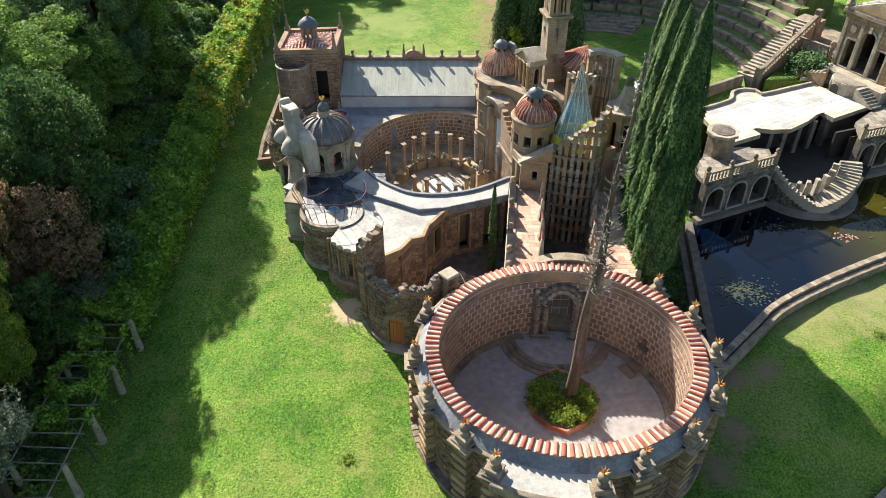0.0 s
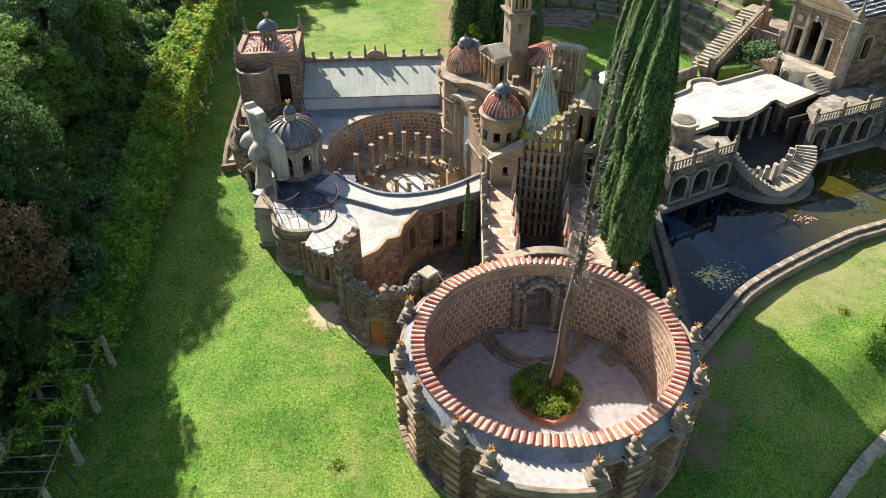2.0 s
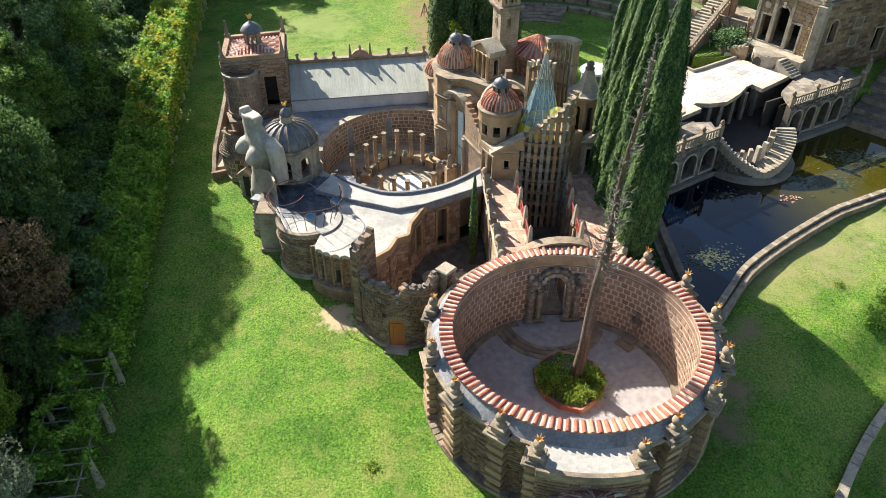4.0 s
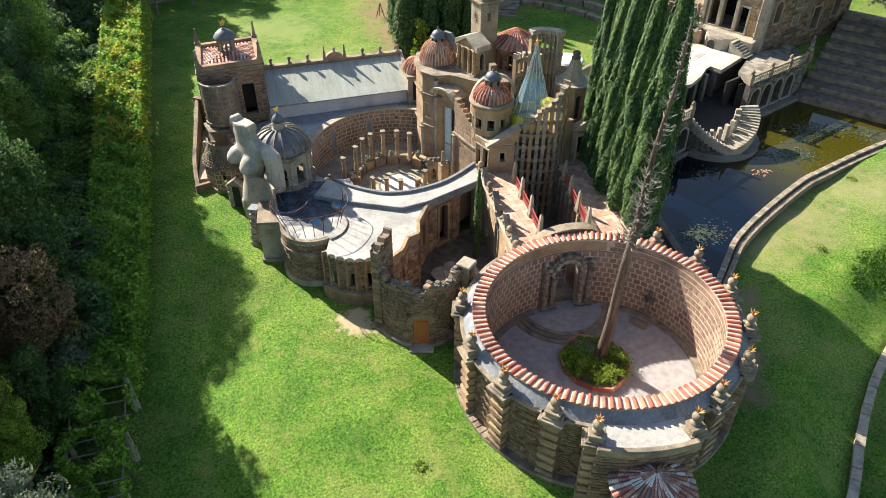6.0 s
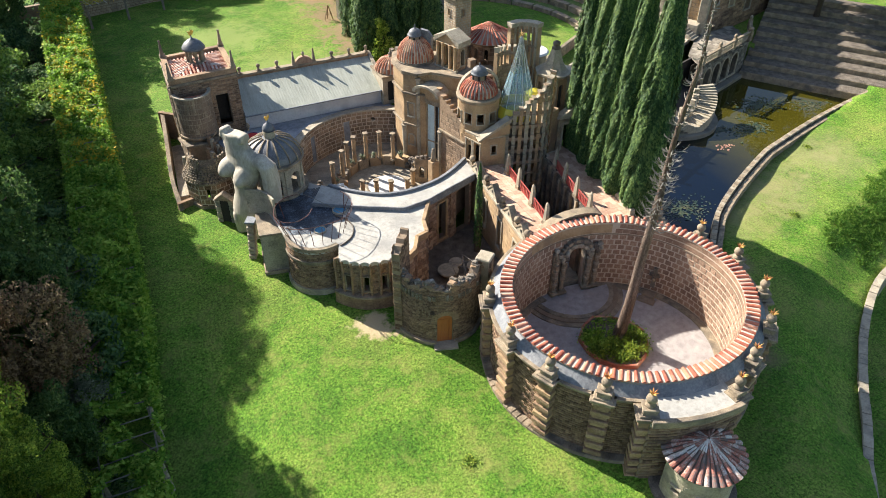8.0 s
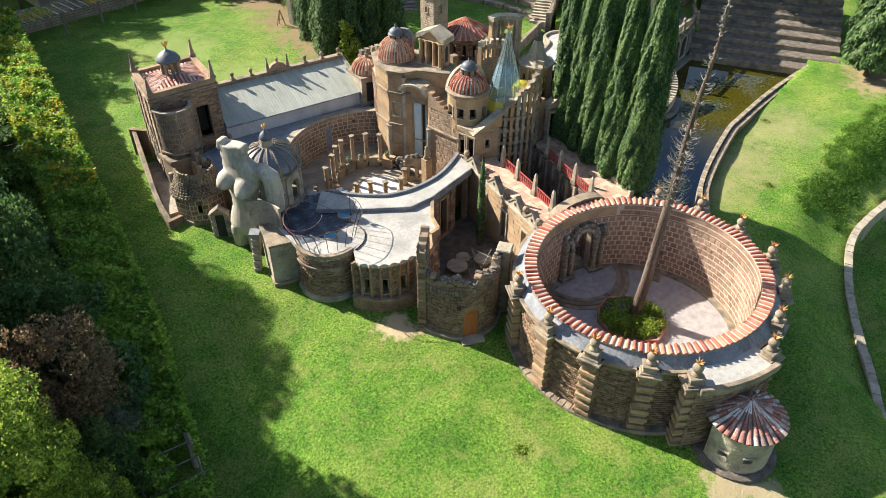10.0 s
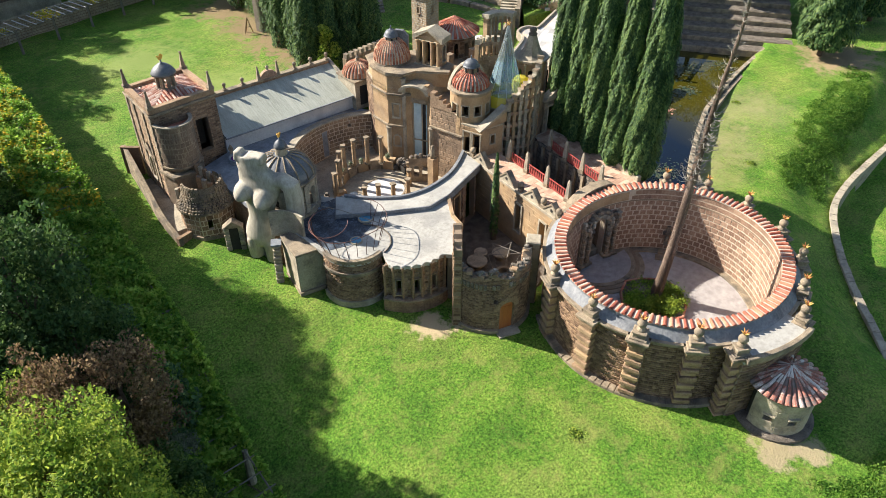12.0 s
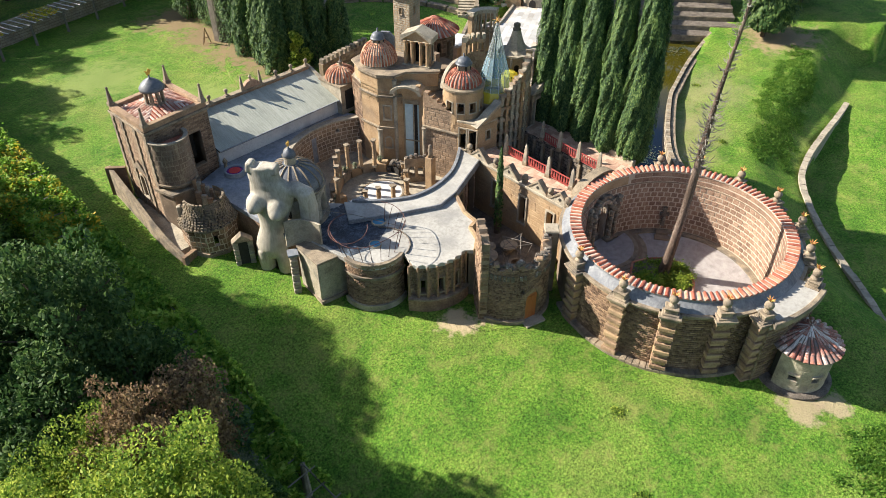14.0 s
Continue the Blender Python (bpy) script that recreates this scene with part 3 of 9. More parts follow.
def inside(P, X, Y):
    res = np.zeros(X.shape, bool)
    for (x0, y0), (x1, y1) in zip(P, P[1:] + P[:1]):
        if y0 != y1:
            res ^= ((Y < y0) != (Y < y1)) & (X < x0 + (Y - y0) * (x1 - x0) / (y1 - y0))
    return res


def edge_dist(P, X, Y, closed=True):
    best = np.full(X.shape, 1e9)
    for (x0, y0), (x1, y1) in zip(P, P[1:] + (P[:1] if closed else [])):
        dx, dy = x1 - x0, y1 - y0
        t = np.clip(((X - x0) * dx + (Y - y0) * dy) / (dx * dx + dy * dy), 0, 1)
        best = np.minimum(best, np.hypot(X - x0 - t * dx, Y - y0 - t * dy))
    return best


def smooth01(t):
    t = np.clip(t, 0, 1)
    return t * t * (3 - 2 * t)


def ground_z(X, Y, cut=True):
    X, Y = np.asarray(X, float), np.asarray(Y, float)
    z = -0.75 + 0.065 * (np.clip(Y, 25, 66) - 25) + 0.02 * (np.clip(Y, -60, 25) - 25)
    z -= 0.011 * np.clip(-X - 5, 0, 11) ** 2 * np.clip((48 - Y) / 12, 0.15, 1)
    right = -0.8 + 0.06 * np.clip(X - 32, 0, 30) + 0.1 * np.clip(Y - 47, 0, 30)
    k = smooth01((X - 11) / 6)
    z = z * (1 - k) + right * k
    # the lawn falls away towards the wood
    z -= 0.11 * np.clip(-X - 12.5, 0, 8) * smooth01((42 - Y) / 9) + 0.2 * smooth01((-4 - X) / 4) * smooth01((29 - Y) / 4)
    d = edge_dist(KERB, X, Y, False)
    south = inside(KERB + [(8.0, -300.0), (400.0, -300.0), (400.0, 31.0)], X, Y)
    bank = np.where(south, 0.0, smooth01(d / 5.5))
    low = -2.7 - 0.015 * np.clip(20 - Y, 0, 60) - np.where(south, 2.0 * smooth01((50 - X) / 12), 0.0)
    far = smooth01((X - 10.0) / 8.0)
    z = z * (1 - far) + (low + (z - low) * bank) * far
    z += 0.06 * np.sin(X * 0.7 + 1.3) * np.sin(Y * 0.55) + 0.03 * np.sin(X * 1.9) * np.sin(Y * 1.7 + 2)
    # the wooded slope past the pergola, and rising land far off
    z -= 0.12 * np.clip(-24 - X, 0, 40) * smooth01((95 - Y) / 30)
    z += 0.05 * np.clip(Y - 100, 0, 400)
    if cut:
        p = inside(POND, X, Y) | inside([(22.4, 53.0), (27.0, 50.6), (34.4, 50.6), (40.2, 58.2), (39.6, 60.4), (36.0, 64.0), (29.6, 62.0), (23.4, 58.4)], X, Y) | inside([(46.0, 57.0), (54.2, 45.8), (67.0, 55.5), (58.5, 66.5)], X, Y)
        z = np.where(p, np.minimum(z, -2.0), z)
        u, w = X - CX, Y - CY
        ring = (u / (RX + 0.2)) ** 2 + (w / (RY + 0.2)) ** 2 < 1
        z = np.where(ring | (inside(FOOT, X, Y) & (edge_dist(FOOT, X, Y) > 0.7)), np.minimum(z, -1.2), z)
    return z


def make_ground():
    def axis(a, b, lo, hi):
        near = np.arange(lo, hi + 0.01, 0.6)
        out = [lo - 1.5 * 1.25 ** k for k in range(40) if lo - 1.5 * 1.25 ** k > a]
        up = [hi + 1.5 * 1.25 ** k for k in range(40) if hi + 1.5 * 1.25 ** k < b]
        return np.array([a] + sorted(out) + list(near) + up + [b])
    xs, ys = axis(-2500, 2500, -26, 62), axis(-2500, 2500, 6, 100)
    X, Y = np.meshgrid(xs, ys)
    Z = ground_z(X, Y)
    v = np.stack([X, Y, Z], -1).reshape(-1, 3)
    w = len(xs)
    i = (np.arange(len(ys) - 1)[:, None] * w + np.arange(w - 1)[None]).reshape(-1)
    g = Geo()
    g.v = [tuple(p) for p in v.tolist()]
    g.f = np.stack([i, i + 1, i + 1 + w, i + w], 1).tolist()
    tagged(part("ground", g, GRASS, smooth=True), "sunlit green lawn with worn earthy patches", "lawn", kind="structure")


make_ground()


def gz(x, y):
    return float(ground_z(np.array([x]), np.array([y]), False)[0])


# ---------- the oval walled arena ----------
FLOOR = -0.7
rnd = random.Random(11)


def oval_poly(off, n=96, a0=0.0, a1=360.0):
    f = ring_map(off)
    k = n if a1 - a0 > 359 else n + 1
    return [f(a0 + (a1 - a0) * i / n, 0) for i in range(k)]


def make_arena():
    fl = thing("arena_floor", "mauve grey gravel floor of the oval arena", "floor", kind="structure")
    part("gravel", Geo().prism(oval_poly(-0.5), -1.3, FLOOR), GRAVEL, fl)
    g = Geo()
    for a in range(0, 360, 4):
        f = ring_map(-0.62)
        if 58 < a < 96:
            continue
        g.slab(lambda s, d: f(s, d), [(a, FLOOR), (a + 4, FLOOR), (a + 4, FLOOR + 0.12), (a, FLOOR + 0.12)], -0.5, 0)
    part("edge_kerb", g, TRIM, fl)
    # wall core with the doorway at 69.5..82 degrees
    w = thing("wall_arena", "oval arena wall of squared tufa blocks", "wall", kind="structure")
    g = Geo()
    f = ring_map(0)
    door = (69.5, 82.0, FLOOR, 2.9, True)
    for a in range(0, 360, 4):
        a1 = a + 4
        if a1 <= door[0] or a >= door[1]:
            g.slab(f, [(a, -1.6), (a1, -1.6), (a1, 4.6), (a, 4.6)], -0.6, -0.04)
    for a0, a1 in ((68.0, 69.5), (82.0, 84.0)):
        g.slab(f, [(a0, -1.6), (a1, -1.6), (a1, 4.6), (a0, 4.6)], -0.6, -0.04)
    for k in range(8):
        u0, u1 = door[0] + 12.5 / 8 * k, door[0] + 12.5 / 8 * (k + 1)
        h0, h1 = [2.05 + 0.85 * math.sin(math.pi * (u - door[0]) / 12.5) for u in (u0, u1)]
        g.slab(f, [(u0, h0), (u1, h1), (u1, 4.6), (u0, 4.6)], -0.6, -0.04)
    part("core", g, JOINT_PALE, w)
    # inner blocks: the sunlit and door stretch as single pieces, the others joined
    step = 0.6 / 6.85 * 57.3
    one = Geo()
    one.add([(-0.205, 0, 0.02), (0.205, 0, 0.02), (0.205, 0, 0.305), (-0.205, 0, 0.305), (-0.19, -0.025, 0.035), (0.19, -0.025, 0.035), (0.19, -0.025, 0.29), (-0.19, -0.025, 0.29)],
            [(4, 5, 6, 7), (0, 1, 5, 4), (1, 2, 6, 5), (2, 3, 7, 6), (3, 0, 4, 7)])
    brick = part("brick", one, TUFA_PIECE, w)
    me = brick.data
    bpy.data.objects.remove(brick)
    rest = Geo()
    fi = ring_map(-0.6)
    rows = 10
    hh = 0.42
    made = 0
    for r in range(rows):
        z = FLOOR + 0.15 + r * hh
        for k in range(84):
            a = (k + 0.5 * (r % 2)) * 360 / 84
            if door[0] - 1.9 < a % 360 < door[1] + 1.9 and z < 2.85:
                continue
            x, y = fi(a, 0)
            if 4 <= a <= 134 and made < 300:
                made += 1
                ob = new("brick", me)
                ob.parent = w
                x2, y2 = fi(a + 1, 0)
                ob.matrix_basis = Matrix.LocRotScale((x, y, z), Euler((0, 0, math.atan2(y2 - y, x2 - x) + math.pi)), (1 + rnd.uniform(-0.05, 0.05), rnd.uniform(0.6, 1.3), hh / 0.34))
            else:
                rest_f = lambda s, d: fi(s, -d)
                clad(rest, rest_f, 0.0, [(a - 1.86, z + 0.025, 3.72, hh - 0.05)], joint=0.004, proud=0.025, rng=rnd)
    tagged(part("brickwork", rest, TUFA_RING, w), kind="stuff")
    # pale band of plain blocks above the doorway
    g = Geo()
    clad(g, lambda s, d: fi(s, -d), 0.0, [(a, 3.75, 4.4, 0.75) for a in np.arange(56, 106, 4.4)], joint=0.03, proud=0.02, rng=rnd)
    part("frieze", g, OCHRE, w)
    # smooth courses under the coping all round, with a thin string line
    g = Geo()
    for z, off in ((3.74, 0.0), (4.15, 2.0)):
        clad(g, lambda s, d: fi(s, -d), 0.0, [(a + off, z, 4.0, 0.41) for a in np.arange(106, 416, 4.0) if a + off + 4 < 416], joint=0.05, proud=0.012, rng=rnd)
    tagged(part("smooth_course", g, TUFA_RING, w), kind="stuff")
    g = Geo()
    for a in range(0, 360, 3):
        g.slab(lambda s, d: fi(s, -d), [(a, 3.66), (a + 3, 3.66), (a + 3, 3.73), (a, 3.73)], -0.02, 0.05)
    part("string_line", g, JOINT, w)
    # coping: mortar bed and one barrel tile after another
    g = Geo()
    for a in range(0, 360, 3):
        g.slab(f, [(a, 4.58), (a + 3, 4.58), (a + 3, 4.68), (a, 4.68)], -0.66, 0.05)
    part("mortar_bed", g, MORTAR_CAP, w)
    one = Geo()
    n = 6
    vs = []
    for yy, r in ((-0.38, 0.125), (0.38, 0.105)):
        for k in range(n + 1):
            a = math.pi * k / n
            vs.append((r * math.cos(a), yy, r * 1.15 * math.sin(a)))
    fs = [(k, k + 1, n + 2 + k, n + 1 + k) for k in range(n)] + [tuple(range(n + 1)), tuple(range(2 * n + 1, n, -1))]
    one.add(vs, fs)
    tile = part("coping_tile", one, TERRA, w)
    me = tile.data
    bpy.data.objects.remove(tile)
    fm = ring_map(-0.3)
    count = 118
    for k in range(count):
        a = 360 * k / count
        x, y = fm(a, 0)
        ob = new("coping_tile", me)
        ob.parent = w
        ob.matrix_basis = Matrix.LocRotScale((x, y, 4.66 + rnd.uniform(-0.015, 0.015)), Euler((rnd.uniform(-0.03, 0.03), 0, math.atan2(y - CY, x - CX) + math.pi / 2 + rnd.uniform(-0.03, 0.03))), (rnd.uniform(0.9, 1.12), 1, rnd.uniform(0.85, 1.1)))
    # outer skin
    wo = thing("wall_arena_outer", "outer arena wall of small dark tufa courses", "wall", kind="structure")
    g = Geo()
    for a in range(0, 360, 3):
        low = 3.0 if 68 < a < 83 else -2.0
        g.slab(f, [(a, low), (a + 3, low), (a + 3, 3.95), (a, 3.95)], -0.03, 0.5)
    part("core", g, JOINT, wo)
    g = Geo()
    for a in range(0, 360, 3):
        g.slab(f, [(a, 4.62), (a + 3, 4.62), (a + 3, 4.3), (a, 4.3)], -0.02, 0.06)
        vs = [(*f(a, 0.06), 4.5), (*f(a + 3, 0.06), 4.5), (*f(a + 3, 0.58), 4.0), (*f(a, 0.58), 4.0), (*f(a, 0.06), 3.9), (*f(a + 3, 0.06), 3.9), (*f(a + 3, 0.58), 3.9), (*f(a, 0.58), 3.9)]
        g.add(vs, [(0, 1, 2, 3), (2, 3, 7, 6), (0, 3, 7, 4), (1, 2, 6, 5)])
    part("flashing", g, ZINC, wo)
    g = Geo()
    for a in range(0, 360, 3):
        if 235 < a < 267:
            continue
        for d0, d1, za, zb in ((0.4, 0.78, 3.86, 4.02), (0.4, 0.66, 3.7, 3.86), (0.4, 0.58, 3.58, 3.7)):
            g.slab(f, [(a, za), (a + 3, za), (a + 3, zb), (a, zb)], d0, d1)
    part("cornice", g, TRIM, wo, bevel=0.02)
    g = Geo()
    fo = ring_map(0.5)
    rows = []
    for r in range(29):
        z = -1.3 + r * 0.168
        for k in range(176):
            a = (k + 0.5 * (r % 2)) * 360 / 176
            if 40 < a < 140:
                continue
            rows.append((a + 0.1, z + 0.01, 1.84, 0.148))
    clad(g, fo, 0.0, rows, joint=0.004, proud=0.05, rng=rnd)
    tagged(part("brickwork", g, TUFA, wo), kind="stuff")
    g = Geo()
    for a in range(140, 400, 3):
        x, y = fo(a, 0.4)
        zz = gz(x, y)
        g.slab(fo, [(a, zz - 0.6), (a + 3, zz - 0.6), (a + 3, zz + 0.22), (a, zz + 0.22)], 0.0, 0.55)
    part("plinth", g, TRIM, wo, bevel=0.04)


make_arena()


def make_buttress():
    """A rusticated pilaster with long and short courses, a moulded cap and a ball finial with a rusted flame."""
    b = thing("buttress", "rusticated tufa buttress with moulded stone cap", "buttress", "buttresses round the arena")
    g = Geo()
    g.box(0, -0.1, -1.6, 0.8, 0.5, 5.2)
    part("shaft", g, JOINT, b)
    for k in range(15):
        g = Geo()
        wide = k % 2 == 0
        g.box(0, 0.04, -1.05 + k * 0.315, 1.02 if wide else 0.84, 0.78 if wide else 0.55, 0.27, 0, 0.97)
        part("course", g, TUFA if k % 3 else OCHRE, b, bevel=0.03)
    g = Geo()
    prof = []
    for z, s, h in ((3.62, 1.0, 0.14), (3.76, 1.2, 0.12), (3.88, 1.34, 0.14), (4.02, 1.0, 0.1), (4.12, 0.72, 0.3), (4.42, 0.84, 0.1)):
        prof += [(s * 0.707, z), (s * 0.707, z + h)]
    g.lathe(prof, 0, 0.05, 0, 4, 45, 405, 1.0, 0.85)
    part("cap", g, TRIM, b, bevel=0.03)
    return b


def make_finial():
    b = thing("finial", "mossy stone ball finial with a rusted metal flame", "finial", "finials round the arena")
    part("ball", Geo().lathe([(0.26, 0.0), (0.26, 0.08), (0.13, 0.16), (0.12, 0.22), (0.25, 0.34), (0.29, 0.48), (0.25, 0.63), (0.12, 0.74), (0.0, 0.77)], n=14), TRIM, b, smooth=True)
    for k in range(7):
        a = k * 0.9
        g = Geo().tube([(0, 0, 0.74), (0.12 * math.cos(a), 0.12 * math.sin(a), 0.9), (0.26 * math.cos(a), 0.26 * math.sin(a), 0.98 + 0.05 * (k % 3))], [0.025, 0.045, 0.008], 5)
        part("flame", g, RUST, b)
    return b


BUTTRESS, FINIAL = make_buttress(), make_finial()
spots = [(157, 0.55), (183, 0.5), (205, 0.5), (227, 0.5), (242, 1.25), (274, 1.25), (290, 0.5), (312, 0.5), (334, 0.5), (357, 0.5), (19, 0.5), (40, 0.5)]
for i, (deg, off) in enumerate(spots):
    a = deg - 6.5
    x, y = ring_map(off)(a, 0.12)
    rz = math.degrees(math.atan2(y - CY, x - CX)) - 90
    if i == 0:
        place(BUTTRESS, x, y, 0, rz)
        place(FINIAL, x, y, 4.52, rz)
    else:
        copy_thing(BUTTRESS, pose(x, y, 0, 0, 0, rz))
        copy_thing(FINIAL, pose(x, y, 4.52, 0, 0, rz + 40 * i))


def make_balcony():
    b = thing("balcony", "pale stone balcony with a rope-moulded rim on the arena wall", "balcony")
    f = ring_map(0.5)
    poly = [f(a, -0.42) for a in np.linspace(235, 268, 12)] + [f(a, 1.45) for a in np.linspace(267, 236, 12)]
    part("floor", Geo().prism(poly, 3.55, 4.06), CONCRETE, b)
    g = Geo()
    for a in np.arange(236, 267, 1.55):
        g.slab(f, [(a, 3.7), (a + 1.55, 3.7), (a + 1.55, 4.16), (a, 4.16)], 1.4, 1.72)
    part("rim", g, TRIM, b, bevel=0.04)
    g = Geo()
    for a in np.arange(236, 267, 1.55):
        g.slab(f, [(a, -1.8), (a + 1.55, -1.8), (a + 1.55, 3.6), (a, 3.6)], 0.0, 1.35)
    part("base", g, JOINT, b)
    g = Geo()
    rows = [(a + (0.8 if r % 2 else 0), -1.2 + r * 0.24, 3.1, 0.24) for r in range(20) for a in np.arange(236, 264.5, 3.1)]
    clad(g, f, 1.35, rows, joint=0.05, proud=0.05, rng=rnd)
    tagged(part("brickwork", g, TUFA, b), kind="stuff")


make_balcony()


def tile_ring(parent, name, material, x, y, z0, r0, z1, r1, n, width, rng, seg=5):
    """One ring of separate barrel tiles on a cone or dome band."""
    L = math.hypot(r0 - r1, z1 - z0)
    one = Geo()
    vs = []
    for t, r, lift in ((0.0, width / 2, 0.035), (1.08, width / 2 * max(0.35, r1 / r0), 0.0)):
        for k in range(seg + 1):
            a = math.pi * k / seg
            vs.append((r0 + (r1 - r0) * t + math.sin(a) * r * (z1 - z0) / L * 0.8, r * math.cos(a), z0 + (z1 - z0) * t + lift + math.sin(a) * r * (r0 - r1) / L * 0.8))
    one.add(vs, [(k, k + 1, seg + 2 + k, seg + 1 + k) for k in range(seg)] + [tuple(range(seg + 1)), tuple(range(2 * seg + 1, seg, -1))])
    return one


def tiled_roof(parent, name, x, y, bands, n, material, pieces, under, rng):
    """Bands [(z, r), ...] from eave to top. pieces: single tiles as parts, else joined."""
    part("roof_deck", Geo().lathe([(r, z) for z, r in bands], x, y, 0, max(n, 24)), under, parent)
    joined = Geo()
    for (z0, r0), (z1, r1) in zip(bands[:-1], bands[1:]):
        w = 2 * math.pi * r0 / n * (0.78 if pieces else 0.64)
        one = tile_ring(parent, name, material, 0, 0, z0, r0, z1, r1, n, w, rng)
        me = None
        for k in range(n):
            a = 2 * math.pi * (k + rng.uniform(-0.06, 0.06)) / n
            if pieces:
                if me is None:
                    ob = part("roof_tile", one, material, parent)
                    me = ob.data
                else:
                    ob = new("roof_tile", me)
                    ob.parent = parent
                ob.matrix_basis = pose(x, y, rng.uniform(-0.015, 0.015), 0, 0, math.degrees(a))
            else:
                c, s = math.cos(a), math.sin(a)
                joined.add([(x + vx * c - vy * s, y + vx * s + vy * c, vz) for vx, vy, vz in one.v], one.f)
    if not pieces:
        tagged(part("roof_tiles", joined, material, parent), kind="stuff")


def make_turret():
    t = thing("turret", "squat round stone turret with a mottled conical tile roof", "turret")
    x, y = 4.76, 18.14
    zw = gz(x, y) + 1.2
    f, L = arc(x, y, 1.85, 160, 380)
    holes = [(radians(a - 160) * 1.85 - 0.25, radians(a - 160) * 1.85 + 0.25, zw - 0.24, zw + 0.24, False) for a in (193, 235)]
    part("wall", wall(Geo(), f, 0, L, -0.3, 0, -2.0, 2.0, holes, 0.3), CAST, t)
    # near-black cylinder standing in for the shade behind the windows
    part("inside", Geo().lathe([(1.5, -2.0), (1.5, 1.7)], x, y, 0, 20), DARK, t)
    g = clad(Geo(), f, 0.0, blocks(f, 0, L, -1.4, 2.0, 0.3, 0.6, holes, rnd), 0.02, 0.015, rnd)
    tagged(part("stonework", g, CAST, t), kind="stuff")
    part("plinth", Geo().lathe([(2.3, -2.2), (2.3, gz(x, y) + 0.08), (2.1, gz(x, y) + 0.13), (1.8, gz(x, y) + 0.13)], x, y, 0, 28), ROCK, t)
    bands = [(1.98, 2.12), (2.23, 1.66), (2.49, 1.18), (2.76, 0.7), (3.08, 0.12)]
    tiled_roof(t, "roof_tile", x, y, bands, 34, TILE_MIX, True, ROCK, rnd)
    for s0, s1, z0, z1, _ in holes:
        g = Geo().slab(f, [(s0 - 0.08, z1), (s1 + 0.08, z1), (s1 + 0.08, z1 + 0.1), (s0 - 0.08, z1 + 0.1)], -0.02, 0.14)
        part("lintel", g, CAST, t)


make_turret()


def make_planter():
    p = thing("planter", "irregular brick-edged planter of low bright shrubs", "planter")
    pts = [(2.2 * (1 + 0.06 * math.sin(3 * a + 1)) * math.cos(a), 2.35 * (1 + 0.06 * math.cos(4 * a)) * math.sin(a)) for a in np.linspace(0, 2 * math.pi, 12, endpoint=False)]
    out = [(7.1 + px, 28.45 + py) for px, py in pts]
    ins = [(7.1 + px * 0.93, 28.45 + py * 0.93) for px, py in pts]
    for i in range(len(out)):
        j = (i + 1) % len(out)
        part("edging", Geo().prism([out[i], out[j], ins[j], ins[i]], FLOOR, FLOOR + 0.34), TERRA, p, bevel=0.02)
    part("soil", Geo().prism(ins, FLOOR, FLOOR + 0.26), ROCK, p)
    rs = np.random.RandomState(4)
    c = []
    for k in range(60):
        a, r = rs.uniform(0, 6.28), math.sqrt(rs.uniform(0, 1)) * 1.85
        px, py = 7.1 + r * math.cos(a), 28.45 + r * math.sin(a) * 1.08
        c.append((px, py, FLOOR + 0.28 + rs.uniform(0.05, 0.3) * (1.25 if py < 28.3 else 0.35)))
    c.sort(key=lambda q: q[1])
    for i, cl in enumerate(np.array_split(np.array(c), 6)):
        pts = np.concatenate([q + rs.normal(size=(170, 3)) * (0.22, 0.22, 0.13) for q in cl])
        sh = tagged(leaves("shrub", pts, 0.07, LEAF_BUSH if i < 3 else LEAF_VINE, None, 7 + i), "low clipped bright green shrub in the planter", "shrub", "shrubs in the planter")


make_planter()


def make_dead_tree():
    t = thing("dead_tree", "bare bleached dead conifer trunk with grey twigs", "dead tree")
    base, top = Vector((7.52, 28.55, FLOOR)), Vector((8.2, 27.72, 21.5))
    rs = random.Random(8)
    pts = [base.lerp(top, k / 14) + Vector((0.09 * math.sin(k * 1.1), 0.09 * math.cos(k * 0.8), 0)) for k in range(15)]
    rad = [0.48, 0.36, 0.33, 0.31, 0.29, 0.27, 0.25, 0.22, 0.18, 0.15, 0.13, 0.11, 0.09, 0.06, 0.03]
    part("trunk", Geo().tube(pts, rad, 10), DEAD, t, smooth=True)
    for a in (0.3, 1.7, 3.0, 4.4, 5.5):
        part("root", Geo().tube([base + Vector((0.2 * math.cos(a), 0.2 * math.sin(a), 0.7)), base + Vector((0.5 * math.cos(a), 0.5 * math.sin(a), 0.25))], [0.18, 0.08], 6), DEAD, t)
    for k in range(240):
        low = Geo()
        h = rs.uniform(0.42, 1.0) if k > 55 else rs.uniform(0.4, 0.62)
        p = base.lerp(top, h)
        a = rs.uniform(0, 6.28)
        L = rs.uniform(0.4, 1.2) * (1.15 - h) * 1.35
        d = Vector((math.cos(a), math.sin(a), rs.uniform(-0.35, 0.1)))
        q = p + d * L * 0.6 + Vector((0, 0, -0.05))
        e = q + Vector((math.cos(a), math.sin(a), rs.uniform(0.6, 1.6))) * L * 0.42
        low.tube([p, p.lerp(q, 0.5) + Vector((0, 0, -0.06)), q, q.lerp(e, 0.5) + d * 0.05, e], [0.036, 0.03, 0.024, 0.017, 0.006], 4)
        for _ in range(2):
            a2 = a + rs.uniform(-1, 1)
